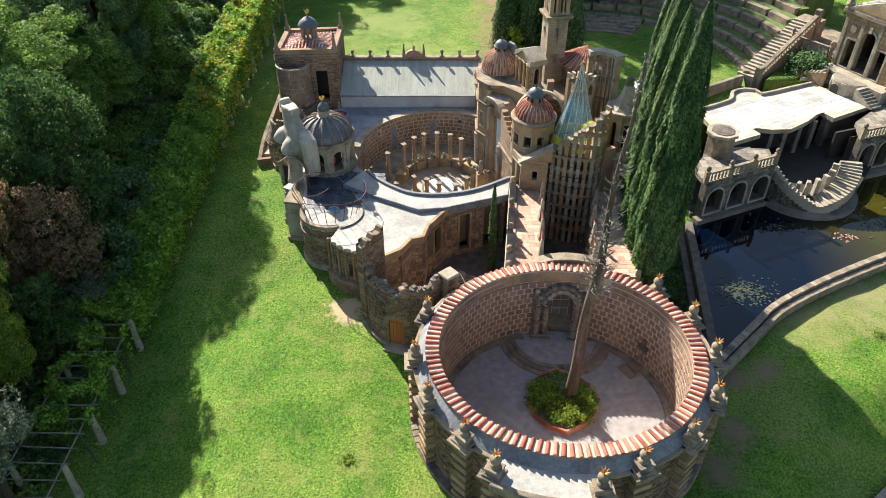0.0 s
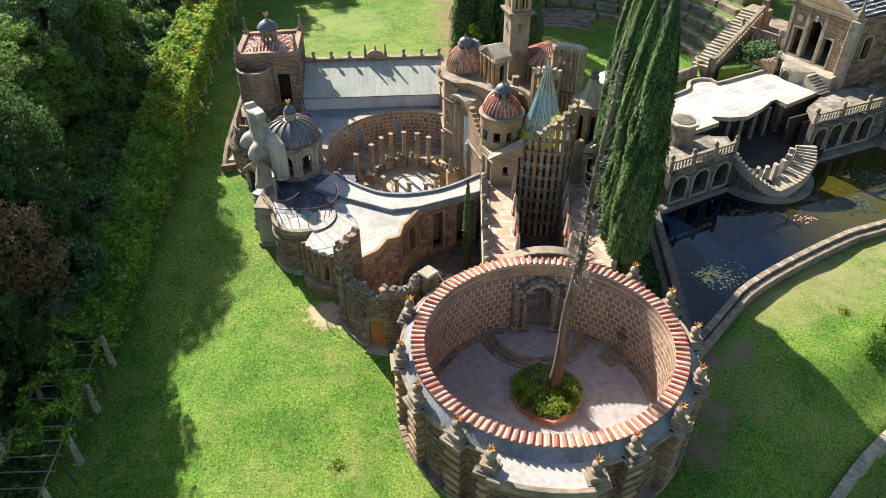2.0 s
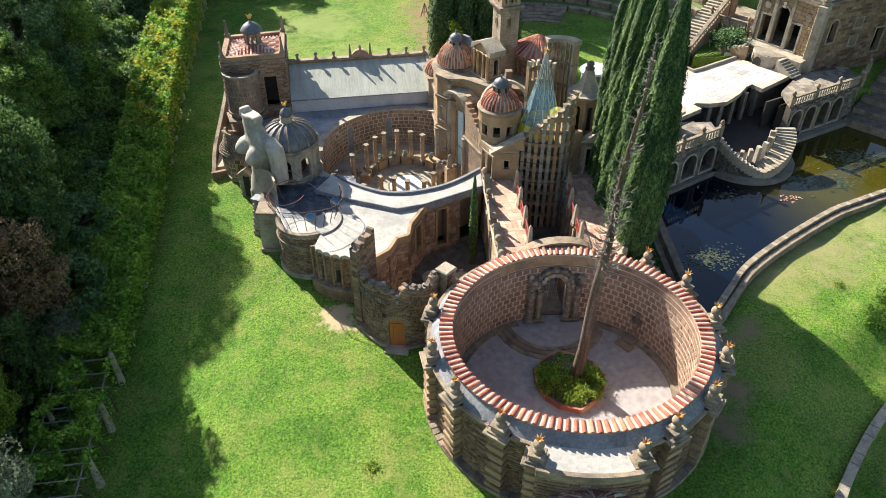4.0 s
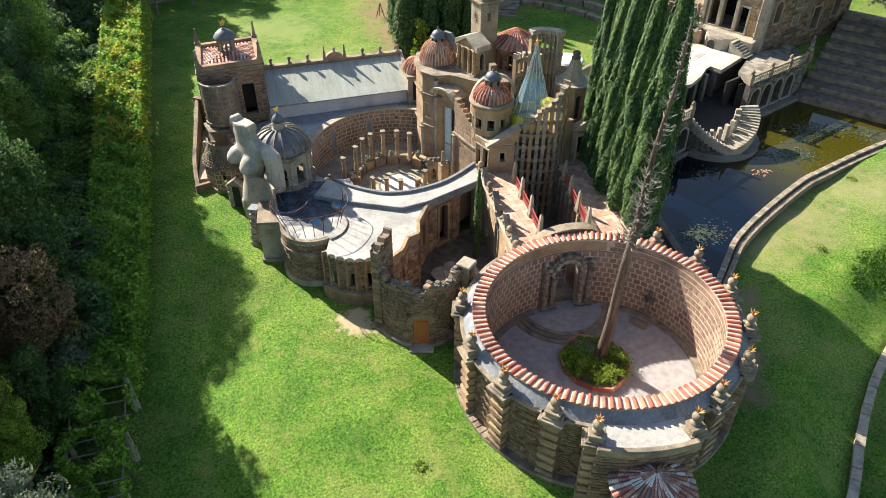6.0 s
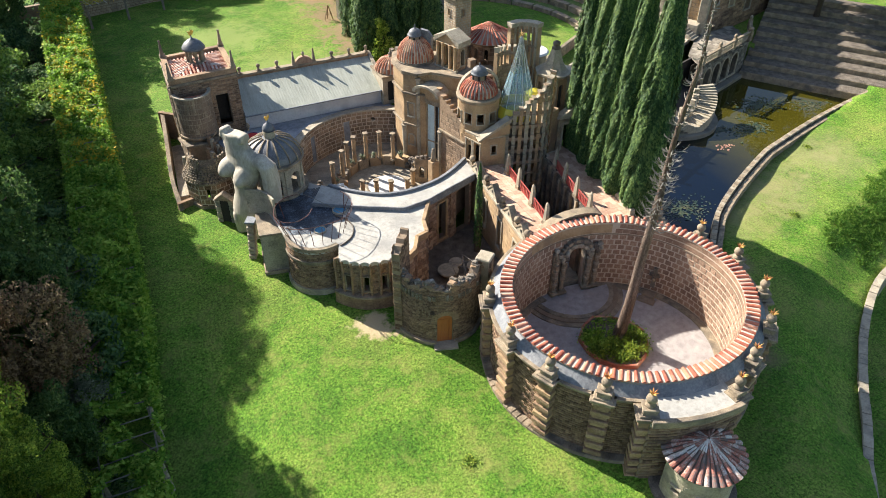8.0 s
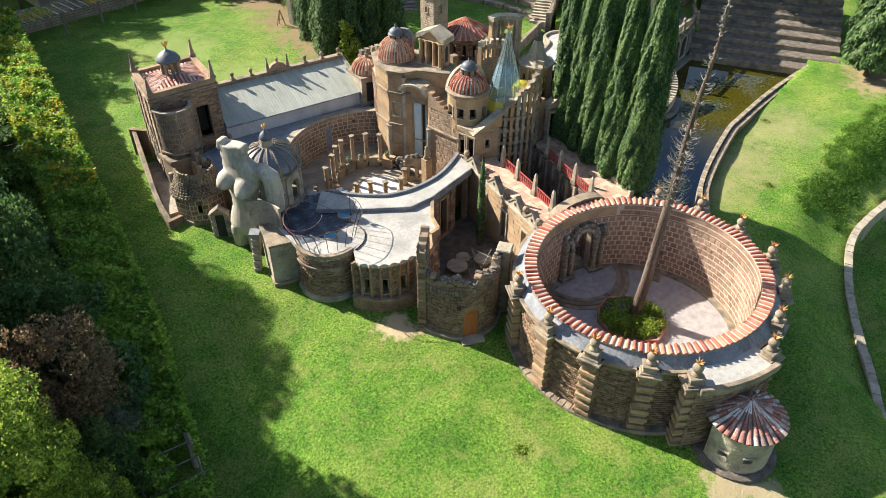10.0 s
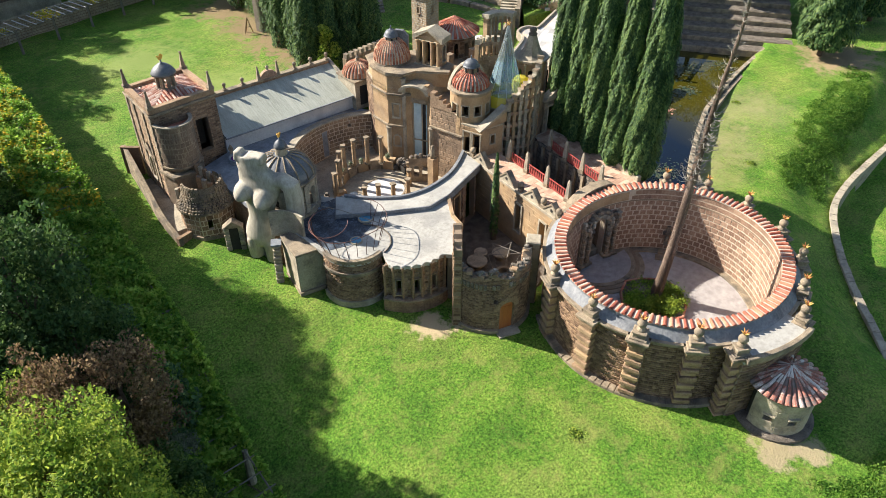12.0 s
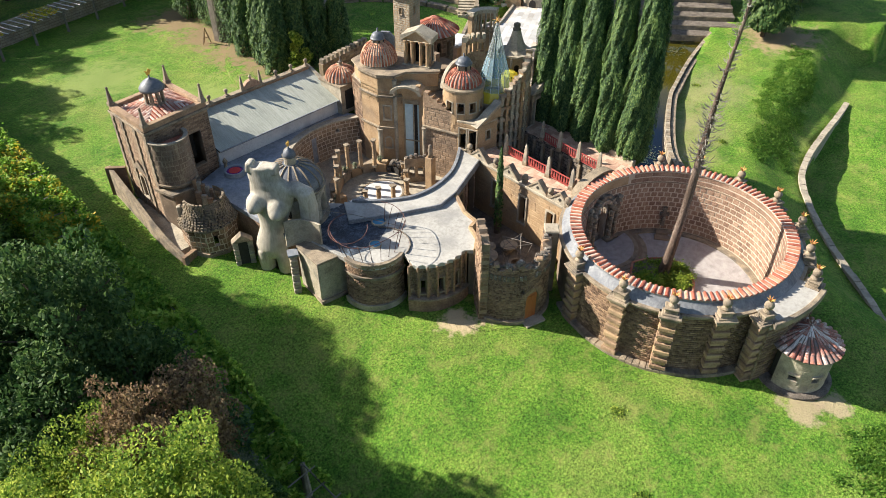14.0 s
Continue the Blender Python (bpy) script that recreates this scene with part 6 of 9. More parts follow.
    part("base_step", Geo().slab(f, [(-0.1, Z), (L + 0.1, Z), (L + 0.1, Z + 0.16), (-0.1, Z + 0.16)], 0.005, 0.26), CAST, t)
    for s0 in (0.14, 0.7, 1.44, L - 0.14):
        px, py = f(s0, 0.1)
        part("column", Geo().lathe([(0.15, Z + 0.16), (0.125, Z + 0.3), (0.115, Z + 1.8), (0.16, Z + 1.95), (0.16, Z + 2.05)], px, py, 0, 12), OCHRE, t)


make_facade()


# ---------- bell tower, pavilion, colonnade, turret, glass pyramid ----------
def make_back_buildings():
    t = thing("bell_tower", "slender square ochre bell tower with small windows", "tower")
    c = (8.95, 55.3)
    w = 1.55
    sq = [(c[0] - w / 2, c[1] - w / 2 - 0.16), (c[0] + w / 2, c[1] - w / 2 + 0.16), (c[0] + w / 2 - 0.3, c[1] + w / 2 + 0.16), (c[0] - w / 2 - 0.3, c[1] + w / 2 - 0.16)]
    for i in range(4):
        f, L = line(sq[i], sq[(i + 1) % 4])
        hs = [(0.62, 0.86, 9.7, 10.2, False), (0.62, 0.86, 11.8, 12.3, False), (0.2, 0.46, 13.6, 14.7, True), (0.62, 1.0, 13.6, 15.0, True), (1.14, 1.4, 13.6, 14.7, True)]
        masonry(t, f, L, 2.0, 17.4, 0.3, hs, core=OCHRE, skin=CAST, h=0.2, ln=0.36, proud=0.012, joint=0.02)
        window_trim(t, f, hs[:2], TRIM, 0.07, 0.05)
    mid = (sum(q[0] for q in sq) / 4, sum(q[1] for q in sq) / 4)
    for z, o in ((13.0, 0.1), (13.13, 0.2), (13.26, 0.28), (15.3, 0.18), (17.3, 0.2)):
        k = 1 + o / (w / 2)
        part("cornice", Geo().prism([(mid[0] + (q[0] - mid[0]) * k, mid[1] + (q[1] - mid[1]) * k) for q in sq], z, z + 0.13), TRIM, t)
    part("roof", Geo().prism(sq, 17.43, 17.6), TRIM, t)
    p = thing("pavilion", "round pavilion with a ribbed red tile roof", "pavilion")
    x, y = 11.4, 54.6
    f, L = arc(x, y, 1.75, 100, 460)
    hs = [(L * (k + 0.3) / 12, L * (k + 0.7) / 12, 7.9, 9.2, True) for k in range(12)]
    masonry(p, f, L, 1.5, 9.7, 0.35, hs, h=0.35, ln=0.5, step=0.4)
    bands = [(9.7, 2.1), (10.05, 1.55), (10.4, 1.0), (10.72, 0.45), (10.95, 0.08)]
    tiled_roof(p, "roof_tile", x, y, bands, 28, TERRA_J, False, MORTAR_CAP, rnd)
    k = thing("colonnade_wall", "curved dark stone wall pierced by rows of openings", "wall")
    f, L = curve([(12.9, 48.95), (12.7, 49.5), (12.2, 50.0), (11.5, 50.3), (10.6, 50.2)])
    hs = [(s, s + 0.3, z, z + 0.75, True) for s in np.arange(0.2, L - 0.4, 0.5) for z in (10.9,)]
    part("core", wall(Geo(), f, 0, L, -0.4, 0, 10.4, 12.2, hs, 0.4), OCHRE, k)
    hs2 = [(s, s + 0.3, z, z + 1.0, True) for s in np.arange(0.2, L - 0.4, 0.5) for z in (7.3, 9.1)]
    part("core", wall(Geo(), f, 0, L, -0.4, 0, 1.5, 10.4, hs2, 0.4), OCHRE, k)
    tagged(part("stonework", clad(Geo(), lambda s, d: f(s, -d), 0.4, blocks(f, 0, L, 2.0, 12.2, 0.3, 0.45, hs + hs2, rnd), 0.03, 0.03, rnd), TUFA_WARM, k), kind="stuff")
    part("cornice", wall(Geo(), f, 0, L, -0.52, 0.15, 12.2, 12.5, (), 0.3), CAST, k)
    for z in (7.0, 8.8, 10.6):
        part("string_course", wall(Geo(), f, 0, L, -0.5, 0.12, z, z + 0.15, (), 0.3), TRIM, k)
    for s in np.arange(0.03, L, 0.5):
        for z in (7.2, 9.0, 10.75):
            part("pilaster", Geo().slab(lambda a, d: f(a, -d), [(s, z), (s + 0.14, z), (s + 0.14, z + 1.7), (s, z + 1.5)], 0.38, 0.55), CAST, k)
    f, L = curve([(11.3, 48.9), (10.6, 49.5), (9.8, 49.75), (9.1, 49.5)])
    lo = [(s, s + 0.26, 9.5, 10.3, True) for s in np.arange(0.15, L - 0.3, 0.46)]
    part("lower_wall", wall(Geo(), f, 0, L, -0.35, 0, 4.6, 10.6, lo, 0.4), OCHRE, k)
    tagged(part("stonework", clad(Geo(), lambda s, d: f(s, -d), 0.35, blocks(f, 0, L, 4.6, 10.6, 0.3, 0.45, lo, rnd), 0.03, 0.03, rnd), TUFA_WARM, k), kind="stuff")
    for s in np.arange(0.05, L - 0.1, 0.46):
        part("merlon", Geo().slab(f, [(s, 10.6), (s + 0.22, 10.6), (s + 0.22, 11.0), (s, 11.0)], -0.4, 0.05), CAST, k)
    # mass of lower roofs between
    m = thing("lower_roofs", "cluster of low weathered roofs and parapets", "roof", kind="structure")
    part("block", Geo().prism([(8.4, 50.4), (12.0, 49.0), (15.6, 52.0), (15.3, 58.5), (8.2, 58.5)], 0.0, 4.6), TRIM, m)
    part("block", Geo().prism([(8.0, 51.5), (10.6, 51.0), (11.0, 54.5), (8.2, 55.2)], 4.5, 7.9), JOINT, m)
    part("block", Geo().prism([(9.6, 48.4), (12.0, 48.2), (12.2, 50.4), (9.8, 50.8)], 3.0, 5.6), TRIM, m)
    for i, (px, py, h) in enumerate(((8.3, 51.6, 9.4), (10.5, 51.2, 9.4))):
        part("pier", Geo().box(px, py, 4.6, 0.5, 0.5, h - 4.6), JOINT, m)
    f, L = line((8.1, 51.4), (10.6, 50.9))
    tagged(part("stonework", clad(Geo(), f, 0.02, blocks(f, 0, L, 4.6, 7.9, 0.3, 0.5, (), rnd), 0.03, 0.03, rnd), TUFA, m), kind="stuff")
    # octagonal turret with a bell-shaped stone roof
    o = thing("belvedere", "octagonal stone belvedere with a flared cone roof", "turret")
    x, y = 13.2, 47.2
    oct_ = [(x + 1.3 * math.cos(radians(a)), y + 1.3 * math.sin(radians(a))) for a in range(22, 382, 45)]
    for i in range(8):
        f, L = line(oct_[i], oct_[(i + 1) % 8])
        hs = [(L / 2 - 0.2, L / 2 + 0.2, 6.6, 8.6, True)]
        part("core", wall(Geo(), f, 0, L, -0.2, 0, -0.6, 9.3, hs), OCHRE, o)
        part("shaft", Geo().lathe([(0.1, 5.6), (0.09, 9.1)], *f(0.05, 0.04), 0, 8), CAST, o)
    # dark core that stands for the unlit interior
    part("inside", Geo().lathe([(0.75, 3), (0.75, 9.2)], x, y, 0, 12), DARK, o)
    part("cornice", Geo().lathe([(1.2, 9.0), (1.48, 9.2), (1.5, 9.36), (1.0, 9.42)], x, y, 0, 8), CAST, o)
    part("roof", Geo().lathe([(1.22, 9.4), (0.95, 9.6), (0.66, 10.05), (0.45, 10.65), (0.3, 11.15)], x, y, 0, 8), CAST, o)
    part("finial", Geo().lathe([(0.34, 11.1), (0.36, 11.2), (0.2, 11.3), (0.3, 11.45), (0.26, 11.62), (0.0, 11.75)], x, y, 0, 12), ROCK, o, smooth=True)
    # stair-stepped wall climbing behind the belvedere
    s = thing("stair_wall", "stone wall with climbing stair-step crest", "wall")
    for i in range(9):
        part("step_block", Geo().box(14.1, 43.95 + 0.21 * i, 0, 0.6, 0.215, 6.1 + 0.42 * i), CAST if i % 2 else TRIM, s)
    h = thing("gate_house", "stone gate house with a gabled doorway on the walk", "gate house")
    f, L = line((12.3, 44.5), (14.5, 44.2))
    hs = [(0.4, 1.2, 3.9, 6.1, False)]
    masonry(h, f, L, 2.5, 6.6, 0.5, hs, core=TRIM, skin=TRIM, h=0.35, ln=0.6)
    window_trim(h, f, hs, CAST, 0.16, 0.1)
    part("pediment", Geo().slab(f, [(-0.2, 6.6), (L + 0.2, 6.6), (L / 2, 7.5)], -0.6, 0.15), CAST, h, bevel=0.03)
    # glass pyramid
    g = thing("glass_pyramid", "slender faceted pale glass pyramid with metal ribs", "skylight")
    x, y, z0, z1 = 9.55, 46.35, 7.75, 12.9
    n = 14
    for i in range(n):
        a0, a1 = 2 * math.pi * i / n, 2 * math.pi * (i + 1) / n
        rows = 4
        for k in range(rows):
            t0, t1 = k / rows, (k + 1) / rows
            r0, r1 = 1.38 * (1 - t0) ** 1.15 + 0.07, 1.38 * (1 - t1) ** 1.15 + 0.07
            q = [(x + r * math.cos(a), y + r * math.sin(a), z0 + (z1 - z0) * t) for r, a, t in ((r0, a0, t0), (r0, a1, t0), (r1, a1, t1), (r1, a0, t1))]
            q2 = [(px + 0.012 * math.cos((a0 + a1) / 2), py + 0.012 * math.sin((a0 + a1) / 2), pz) for px, py, pz in q]
            ob = part("pane", Geo().add(q + q2, [(3, 2, 1, 0), (4, 5, 6, 7), (0, 1, 5, 4), (1, 2, 6, 5), (2, 3, 7, 6), (3, 0, 4, 7)]), GLASS if k < 2 else GLASS_CLEAR, g)
            ob.visible_shadow = False
        part("rib", Geo().tube([(x + (1.38 * (1 - t) ** 1.15 + 0.08) * math.cos(a0), y + (1.38 * (1 - t) ** 1.15 + 0.08) * math.sin(a0), z0 + (z1 - z0) * t) for t in (0, 0.25, 0.5, 0.75, 1)], 0.018, 4), RENDER_WHITE, g)
        q = [(x + r * math.cos(a), y + r * math.sin(a), z) for r, a, z in ((1.78, a0, 6.98), (1.78, a1, 6.98), (1.46, a1, z0), (1.46, a0, z0), (1.75, a0, 6.95), (1.75, a1, 6.95), (1.43, a1, z0 - 0.03), (1.43, a0, z0 - 0.03))]
        part("skirt_pane", Geo().add(q, [(0, 1, 2, 3), (7, 6, 5, 4), (4, 5, 1, 0), (5, 6, 2, 1), (6, 7, 3, 2), (7, 4, 0, 3)]), GLASS_Y, g, "yellow glass").visible_shadow = False
    part("base_ring", Geo().lathe([(1.84, 6.7), (1.84, 6.95), (1.6, 6.95), (1.6, 6.75)], x, y, 0, 20), CAST, g)
    part("base", Geo().lathe([(1.65, 3.0), (1.65, 6.7), (1.2, 6.72), (0.0, 6.74)], x, y, 0, 20), TRIM, g)
    part("floor_glass", Geo().lathe([(1.45, 6.78), (0.0, 6.8)], x, y, 0, 20), GLASS_Y, g, "yellow glass floor")
    part("star", Geo().ball(x, y, 13.1, 0.12, 8), RUST, g)
    for k in range(14):
        a, b = k * 2.4, math.asin(-0.9 + 1.8 * k / 13)
        d = Vector((math.cos(a) * math.cos(b), math.sin(a) * math.cos(b), math.sin(b)))
        part("ray", Geo().tube([Vector((x, y, 13.1)), Vector((x, y, 13.1)) + d * 0.42], [0.04, 0.005], 4), RUST, g)
    yb = thing("yellow_glass", "yellow glass block beside the glass pyramid", "skylight")
    for i in range(7):
        aa = 2 * math.pi * i / 7
        part("pane", Geo().box(10.6 + 0.62 * math.cos(aa), 45.7 + 0.62 * math.sin(aa), 6.5, 0.05, 0.58, 2.1, math.degrees(aa), 0.8), GLASS_Y, yb)
    part("lid", Geo().lathe([(0.62, 8.6), (0.4, 8.85), (0.0, 9.0)], 10.6, 45.7, 0, 7), GLASS_Y, yb)
    part("base", Geo().box(10.6, 46.3, 3.0, 1.3, 1.0, 3.5, 25), TRIM, yb)


make_back_buildings()


def make_rear_details():
    w = thing("crenellated_wall", "low battlemented stone wall with a dark arch", "wall")
    f, L = line((6.0, 63.6), (12.6, 64.6))
    hs = [(2.4, 4.2, 1.5, 4.6, True)]
    masonry(w, f, L, 1.0, 5.6, 0.5, hs, h=0.32, ln=0.55)
    for k in range(11):
        part("merlon", Geo().box(*f(0.3 + L * k / 11, -0.25), 5.6, 0.36, 0.5, 0.42, 9), TRIM, w, bevel=0.02)
    r = thing("low_white_roof", "small low white roof behind the colonnade", "roof")
    part("sheet", Geo().lathe([(1.5, 5.85), (1.35, 6.0), (0.0, 6.15)], 18.2, 58.2, 0, 20), RENDER_WHITE, r)
    part("drum", Geo().lathe([(1.3, 1.5), (1.3, 5.86)], 18.2, 58.2, 0, 20), TRIM, r)
    s = thing("round_skylight", "round purple and red glass skylight on the felt roof", "skylight")
    part("rim", Geo().lathe([(0.62, 0), (0.62, 0.35), (0.78, 0.38), (0.84, 0)], -8.95, 56.2, 3.9, 22), SLATE, s)
    part("pane", Geo().lathe([(0.62, 0.26), (0.0, 0.3)], -8.95, 56.2, 3.9, 22), PURPLE, s, "purple glass")
    part("petal", Geo().lathe([(0.45, 0.31), (0.2, 0.33)], -8.95, 56.2, 3.9, 22), RED, s, "red glass ring")
    part("urn", Geo().lathe([(0.16, 0.3), (0.1, 0.5), (0.2, 0.75), (0.12, 0.95), (0.0, 1.1)], -9.1, 57.1, 3.9, 10), TRIM, s)


make_rear_details()


# ---------- theatre court with columns ----------
def make_theatre():
    x, y = ARENA2
    f0 = thing("theatre_floor", "pale paved floor of the small round theatre", "floor", kind="structure")
    part("paving", Geo().lathe([(0, 0.78), (6.6, 0.78), (6.6, -0.5)], x, y, 0, 48), CAST, f0)
    part("disc", Geo().lathe([(0, 0.80), (1.6, 0.80), (1.6, 0.7)], 0.0, 49.8, 0, 36), WHITE, f0, "bright white round paving")
    part("disc_rim", Geo().lathe([(1.6, 0.7), (1.6, 0.83), (1.75, 0.83), (1.75, 0.7)], 0.0, 49.8, 0, 36), TRIM, f0)
    w = thing("wall_theatre", "semicircular back wall of rough brown stones", "wall", kind="structure")
    f, L = arc(x, y, 6.45, 178, 22)
    A = lambda a: radians(178 - a) * 6.45
    hs = [(A(a) - 0.28, A(a) + 0.28, 0.9, h, False) for a, h in ((128, 3.3), (95, 3.3))] + [(A(47) - 0.25, A(47) + 0.25, 1.6, 3.1, True)]
    hs += [(A(a) - 0.16, A(a) + 0.16, 3.05, 3.37, True) for a in (143, 74)]
    masonry(w, f, L, 0.5, 4.0, 0.5, hs, core=JOINT_PALE, skin=TUFA_WARM, h=0.36, ln=0.48, step=0.5, joint=0.055, proud=0.035)
    for a in (128, 95):
        part("slate_panel", Geo().slab(f, [(A(a) - 0.28, 0.9), (A(a) + 0.28, 0.9), (A(a) + 0.28, 3.3), (A(a) - 0.28, 3.3)], -0.12, -0.08), SLATE, w)
    part("coping", wall(Geo(), f, 0, L, -0.55, 0.1, 3.95, 4.1, (), 0.4), CAST, w, bevel=0.02)
    # stepped bench ring carrying the tall columns
    b = thing("theatre_bench", "raised stone bench ring round the theatre", "bench", kind="structure")
    f, L = arc(-0.2, 50.2, 3.2, 175, 30)
    for k in range(7):
        s0, s1 = L * k / 7 + 0.06, L * (k + 1) / 7 - 0.06
        part("bench_block", wall(Geo(), f, s0, s1, -0.55, 0.3, 0.5, 1.55 + 0.1 * (k % 2), (), 0.4), TRIM if k % 2 else OCHRE, b, bevel=0.03)
    col = column("theatre_column", "tall ringed ochre stone column with square cap", "theatre columns", 2.15, 0.16)
    first = True
    for px, py in ((-4.4, 49.9), (-3.2, 51.3), (-2.4, 52.4), (-1.6, 53.0), (-0.5, 53.2), (0.6, 52.9), (1.5, 52.2)):
        if first:
            place(col, px, py, 1.5)
            first = False
        else:
            copy_thing(col, pose(px, py, 1.5, 0, 0, 17 * px))
    low = column("short_column", "short ringed stone column on the theatre floor", "short theatre columns", 1.15, 0.17)
    first = True
    for px, py in ((-3.7, 48.2), (-2.3, 49.2), (-1.3, 48.8), (-0.3, 48.2), (1.0, 48.0), (1.9, 49.0), (2.6, 50.0)):
        if first:
            place(low, px, py, 0.75)
            first = False
        else:
            copy_thing(low, pose(px, py, 0.75, 0, 0, 23 * px))
    for i, (px, py) in enumerate(((-4.0, 50.6), (-2.0, 52.8), (-0.9, 53.2), (0.1, 53.1), (2.2, 52.3))):
        pot = thing("potted_succulent", "pale green succulent in a stone pot", "plant", "pots in the theatre")
        part("pot", Geo().lathe([(0.12, 0), (0.2, 0.22), (0.17, 0.24)], px, py, 1.6, 10), TRIM, pot)
        rs = np.random.RandomState(i)
        leaves("leaves", np.array([px, py, 1.95]) + rs.normal(size=(60, 3)) * 0.11, 0.09, LEAF_OLIVE, pot, i)
    # ruined arcade ends
    for (px, py), rz in (((-5.9, 48.3), 60), ((2.9, 48.8), -40)):
        a = thing("ruined_arcade", "ruined small stone arcade with twin openings", "arcade")
        f, L = line((px - 0.9 * math.cos(radians(rz)), py - 0.9 * math.sin(radians(rz))), (px + 0.9 * math.cos(radians(rz)), py + 0.9 * math.sin(radians(rz))))
        part("wall", wall(Geo(), f, 0, L, -0.4, 0, 0.6, 3.0, [(0.35, 0.8, 1.3, 2.3, True), (1.05, 1.5, 1.3, 2.3, True)]), TRIM, a, bevel=0.03)
        for k in range(5):
            part("rubble", Geo().box(*f(0.2 + 0.36 * k, -0.2), 3.0, 0.3, 0.34, 0.12 + 0.1 * (k % 3), 13 * k, 0.8), ROCK, a, bevel=0.04)
    st = thing("plinth_statue", "small stone figure on a tall block pedestal", "statue")
    part("pedestal", Geo().box(2.9, 47.2, 0.5, 0.62, 0.62, 3.3, 10), OCHRE, st, bevel=0.03)
    part("figure", Geo().lathe([(0.22, 0), (0.16, 0.3), (0.2, 0.6), (0.12, 0.85), (0.14, 1.0), (0, 1.12)], 2.9, 47.2, 3.8, 10), TRIM, st, smooth=True)
    grotto = thing("grotto", "rough stone grotto arch below the facade", "grotto")
    rs = random.Random(6)
    for k in range(26):
        a = math.pi * k / 25
        part("rock", Geo().box(2.4 + 0.5 * rs.random(), 50.6 + 1.1 * math.cos(a), 0.7 + 1.1 * math.sin(a), rs.uniform(0.3, 0.6), rs.uniform(0.25, 0.45), rs.uniform(0.2, 0.4), rs.uniform(0, 90), 0.7), ROCK, grotto, bevel=0.05)
    # solid near-black box painted as the grotto's shade
    part("hollow_shade", Geo().box(2.75, 50.6, 0.7, 0.2, 1.9, 1.1), DARK, grotto)
    # felt roof between theatre and hall
    r = thing("flat_roof", "blue grey felt roof behind the theatre wall", "roof", kind="structure")
    inner = [(x + 6.9 * math.cos(radians(a)), y + 6.9 * math.sin(radians(a))) for a in np.linspace(35, 178, 30)]
    part("felt", Geo().prism(inner + [(-7.6, 46.8), (-11.2, 47.2), (-11.6, 57.0), (-9.0, 57.98), (3.0, 57.98), (3.5, 57.0)], 3.55, 3.92), SLATE, r)
    part("walls_below", Geo().prism([(-7.7, 46.9), (-11.1, 47.3), (-11.5, 56.9), (-9.0, 57.9), (-4.5, 57.9), (-6.6, 54.2), (-7.3, 50.5)], -0.8, 3.56), TUFA, r)


make_theatre()


# ---------- hall and square tower ----------
def make_hall():
    h = thing("hall", "long hall with pale grey sheet roof and white wall", "building", kind="structure")
    x0, x1 = -9.0, 3.2
    part("white_wall", Geo().box((x0 + x1) / 2, 58.15, 0.0, x1 - x0, 0.3, 5.15), RENDER_WHITE, h, "whitewashed render wall")
    part("back_wall", Geo().box((x0 + x1) / 2, 62.2, 0.0, x1 - x0, 0.4, 6.75), TUFA, h)
    part("end_wall", Geo().prism([(x1, 58.0), (x1 + 0.3, 58.0), (x1 + 0.3, 62.4), (x1, 62.4)], 0.0, lambda p: 5.3 if p[1] < 60 else 6.9), CAST, h)
    g = Geo()
    n = 52
    for k in range(n):
        xa, xb = x0 + (x1 - x0) * k / n, x0 + (x1 - x0) * (k + 1) / n
        xm = (xa + xb) / 2
        for u0, u1, e0, e1 in ((xa, xm, 0, 0.05), (xm, xb, 0.05, 0)):
            e0, e1 = e0 * 0.14, e1 * 0.14
            g.add([(u0, 57.75, 5.2 + e0), (u1, 57.75, 5.2 + e1), (u1, 62.05, 6.6 + e1), (u0, 62.05, 6.6 + e0)], [(0, 1, 2, 3)])
    part("roof_sheet", g, SHEET, h, "pale grey sheet roof")
    part("roof_deck", Geo().add([(x0, 57.8, 5.05), (x1, 57.8, 5.05), (x1, 62.05, 6.5), (x0, 62.05, 6.5), (x0, 57.8, 5.15), (x1, 57.8, 5.15), (x1, 62.05, 6.58), (x0, 62.05, 6.58)], [(3, 2, 1, 0), (4, 5, 6, 7), (0, 1, 5, 4), (1, 2, 6, 5), (2, 3, 7, 6), (3, 0, 4, 7)]), DARK, h)
    part("gutter", Geo().box((x0 + x1) / 2, 57.72, 5.1, x1 - x0, 0.1, 0.1), SLATE, h)
    part("ridge_coping", Geo().box((x0 + x1) / 2, 62.2, 6.75, x1 - x0 + 0.2, 0.55, 0.16), TRIM, h, bevel=0.03)

    def knob(px):
        k = thing("ridge_finial", "small dark stone finial on the hall ridge", "finial", "ridge finials")
        part("body", Geo().lathe([(0.16, 0), (0.1, 0.16), (0.1, 0.3), (0.17, 0.4), (0.15, 0.55), (0.0, 0.64)], 0, 0, 0, 10), TRIM, k, smooth=True)
        part("plinth", Geo().box(0, 0, -0.0, 0.34, 0.34, 0.1), TRIM, k)
        return place(k, px, 62.2, 6.91)
    for px in (-8.2, -6.6, -5.0, -0.1, 1.5, 3.1):
        knob(px)
    c = thing("ridge_crest", "arched brick crest with two stone obelisks on the ridge", "crest")
    f, L = line((-3.6, 62.0), (-1.7, 62.0))
    part("arch", Geo().slab(f, [(0.2, 6.9)] + [(0.95 - 0.75 * math.cos(math.pi * k / 10), 6.95 + 0.6 * math.sin(math.pi * k / 10)) for k in range(11)] + [(1.7, 6.9)], -0.35, 0.0), TUFA_RED, c)
    for s in (0.05, 1.85):
        px, py = f(s, -0.15)
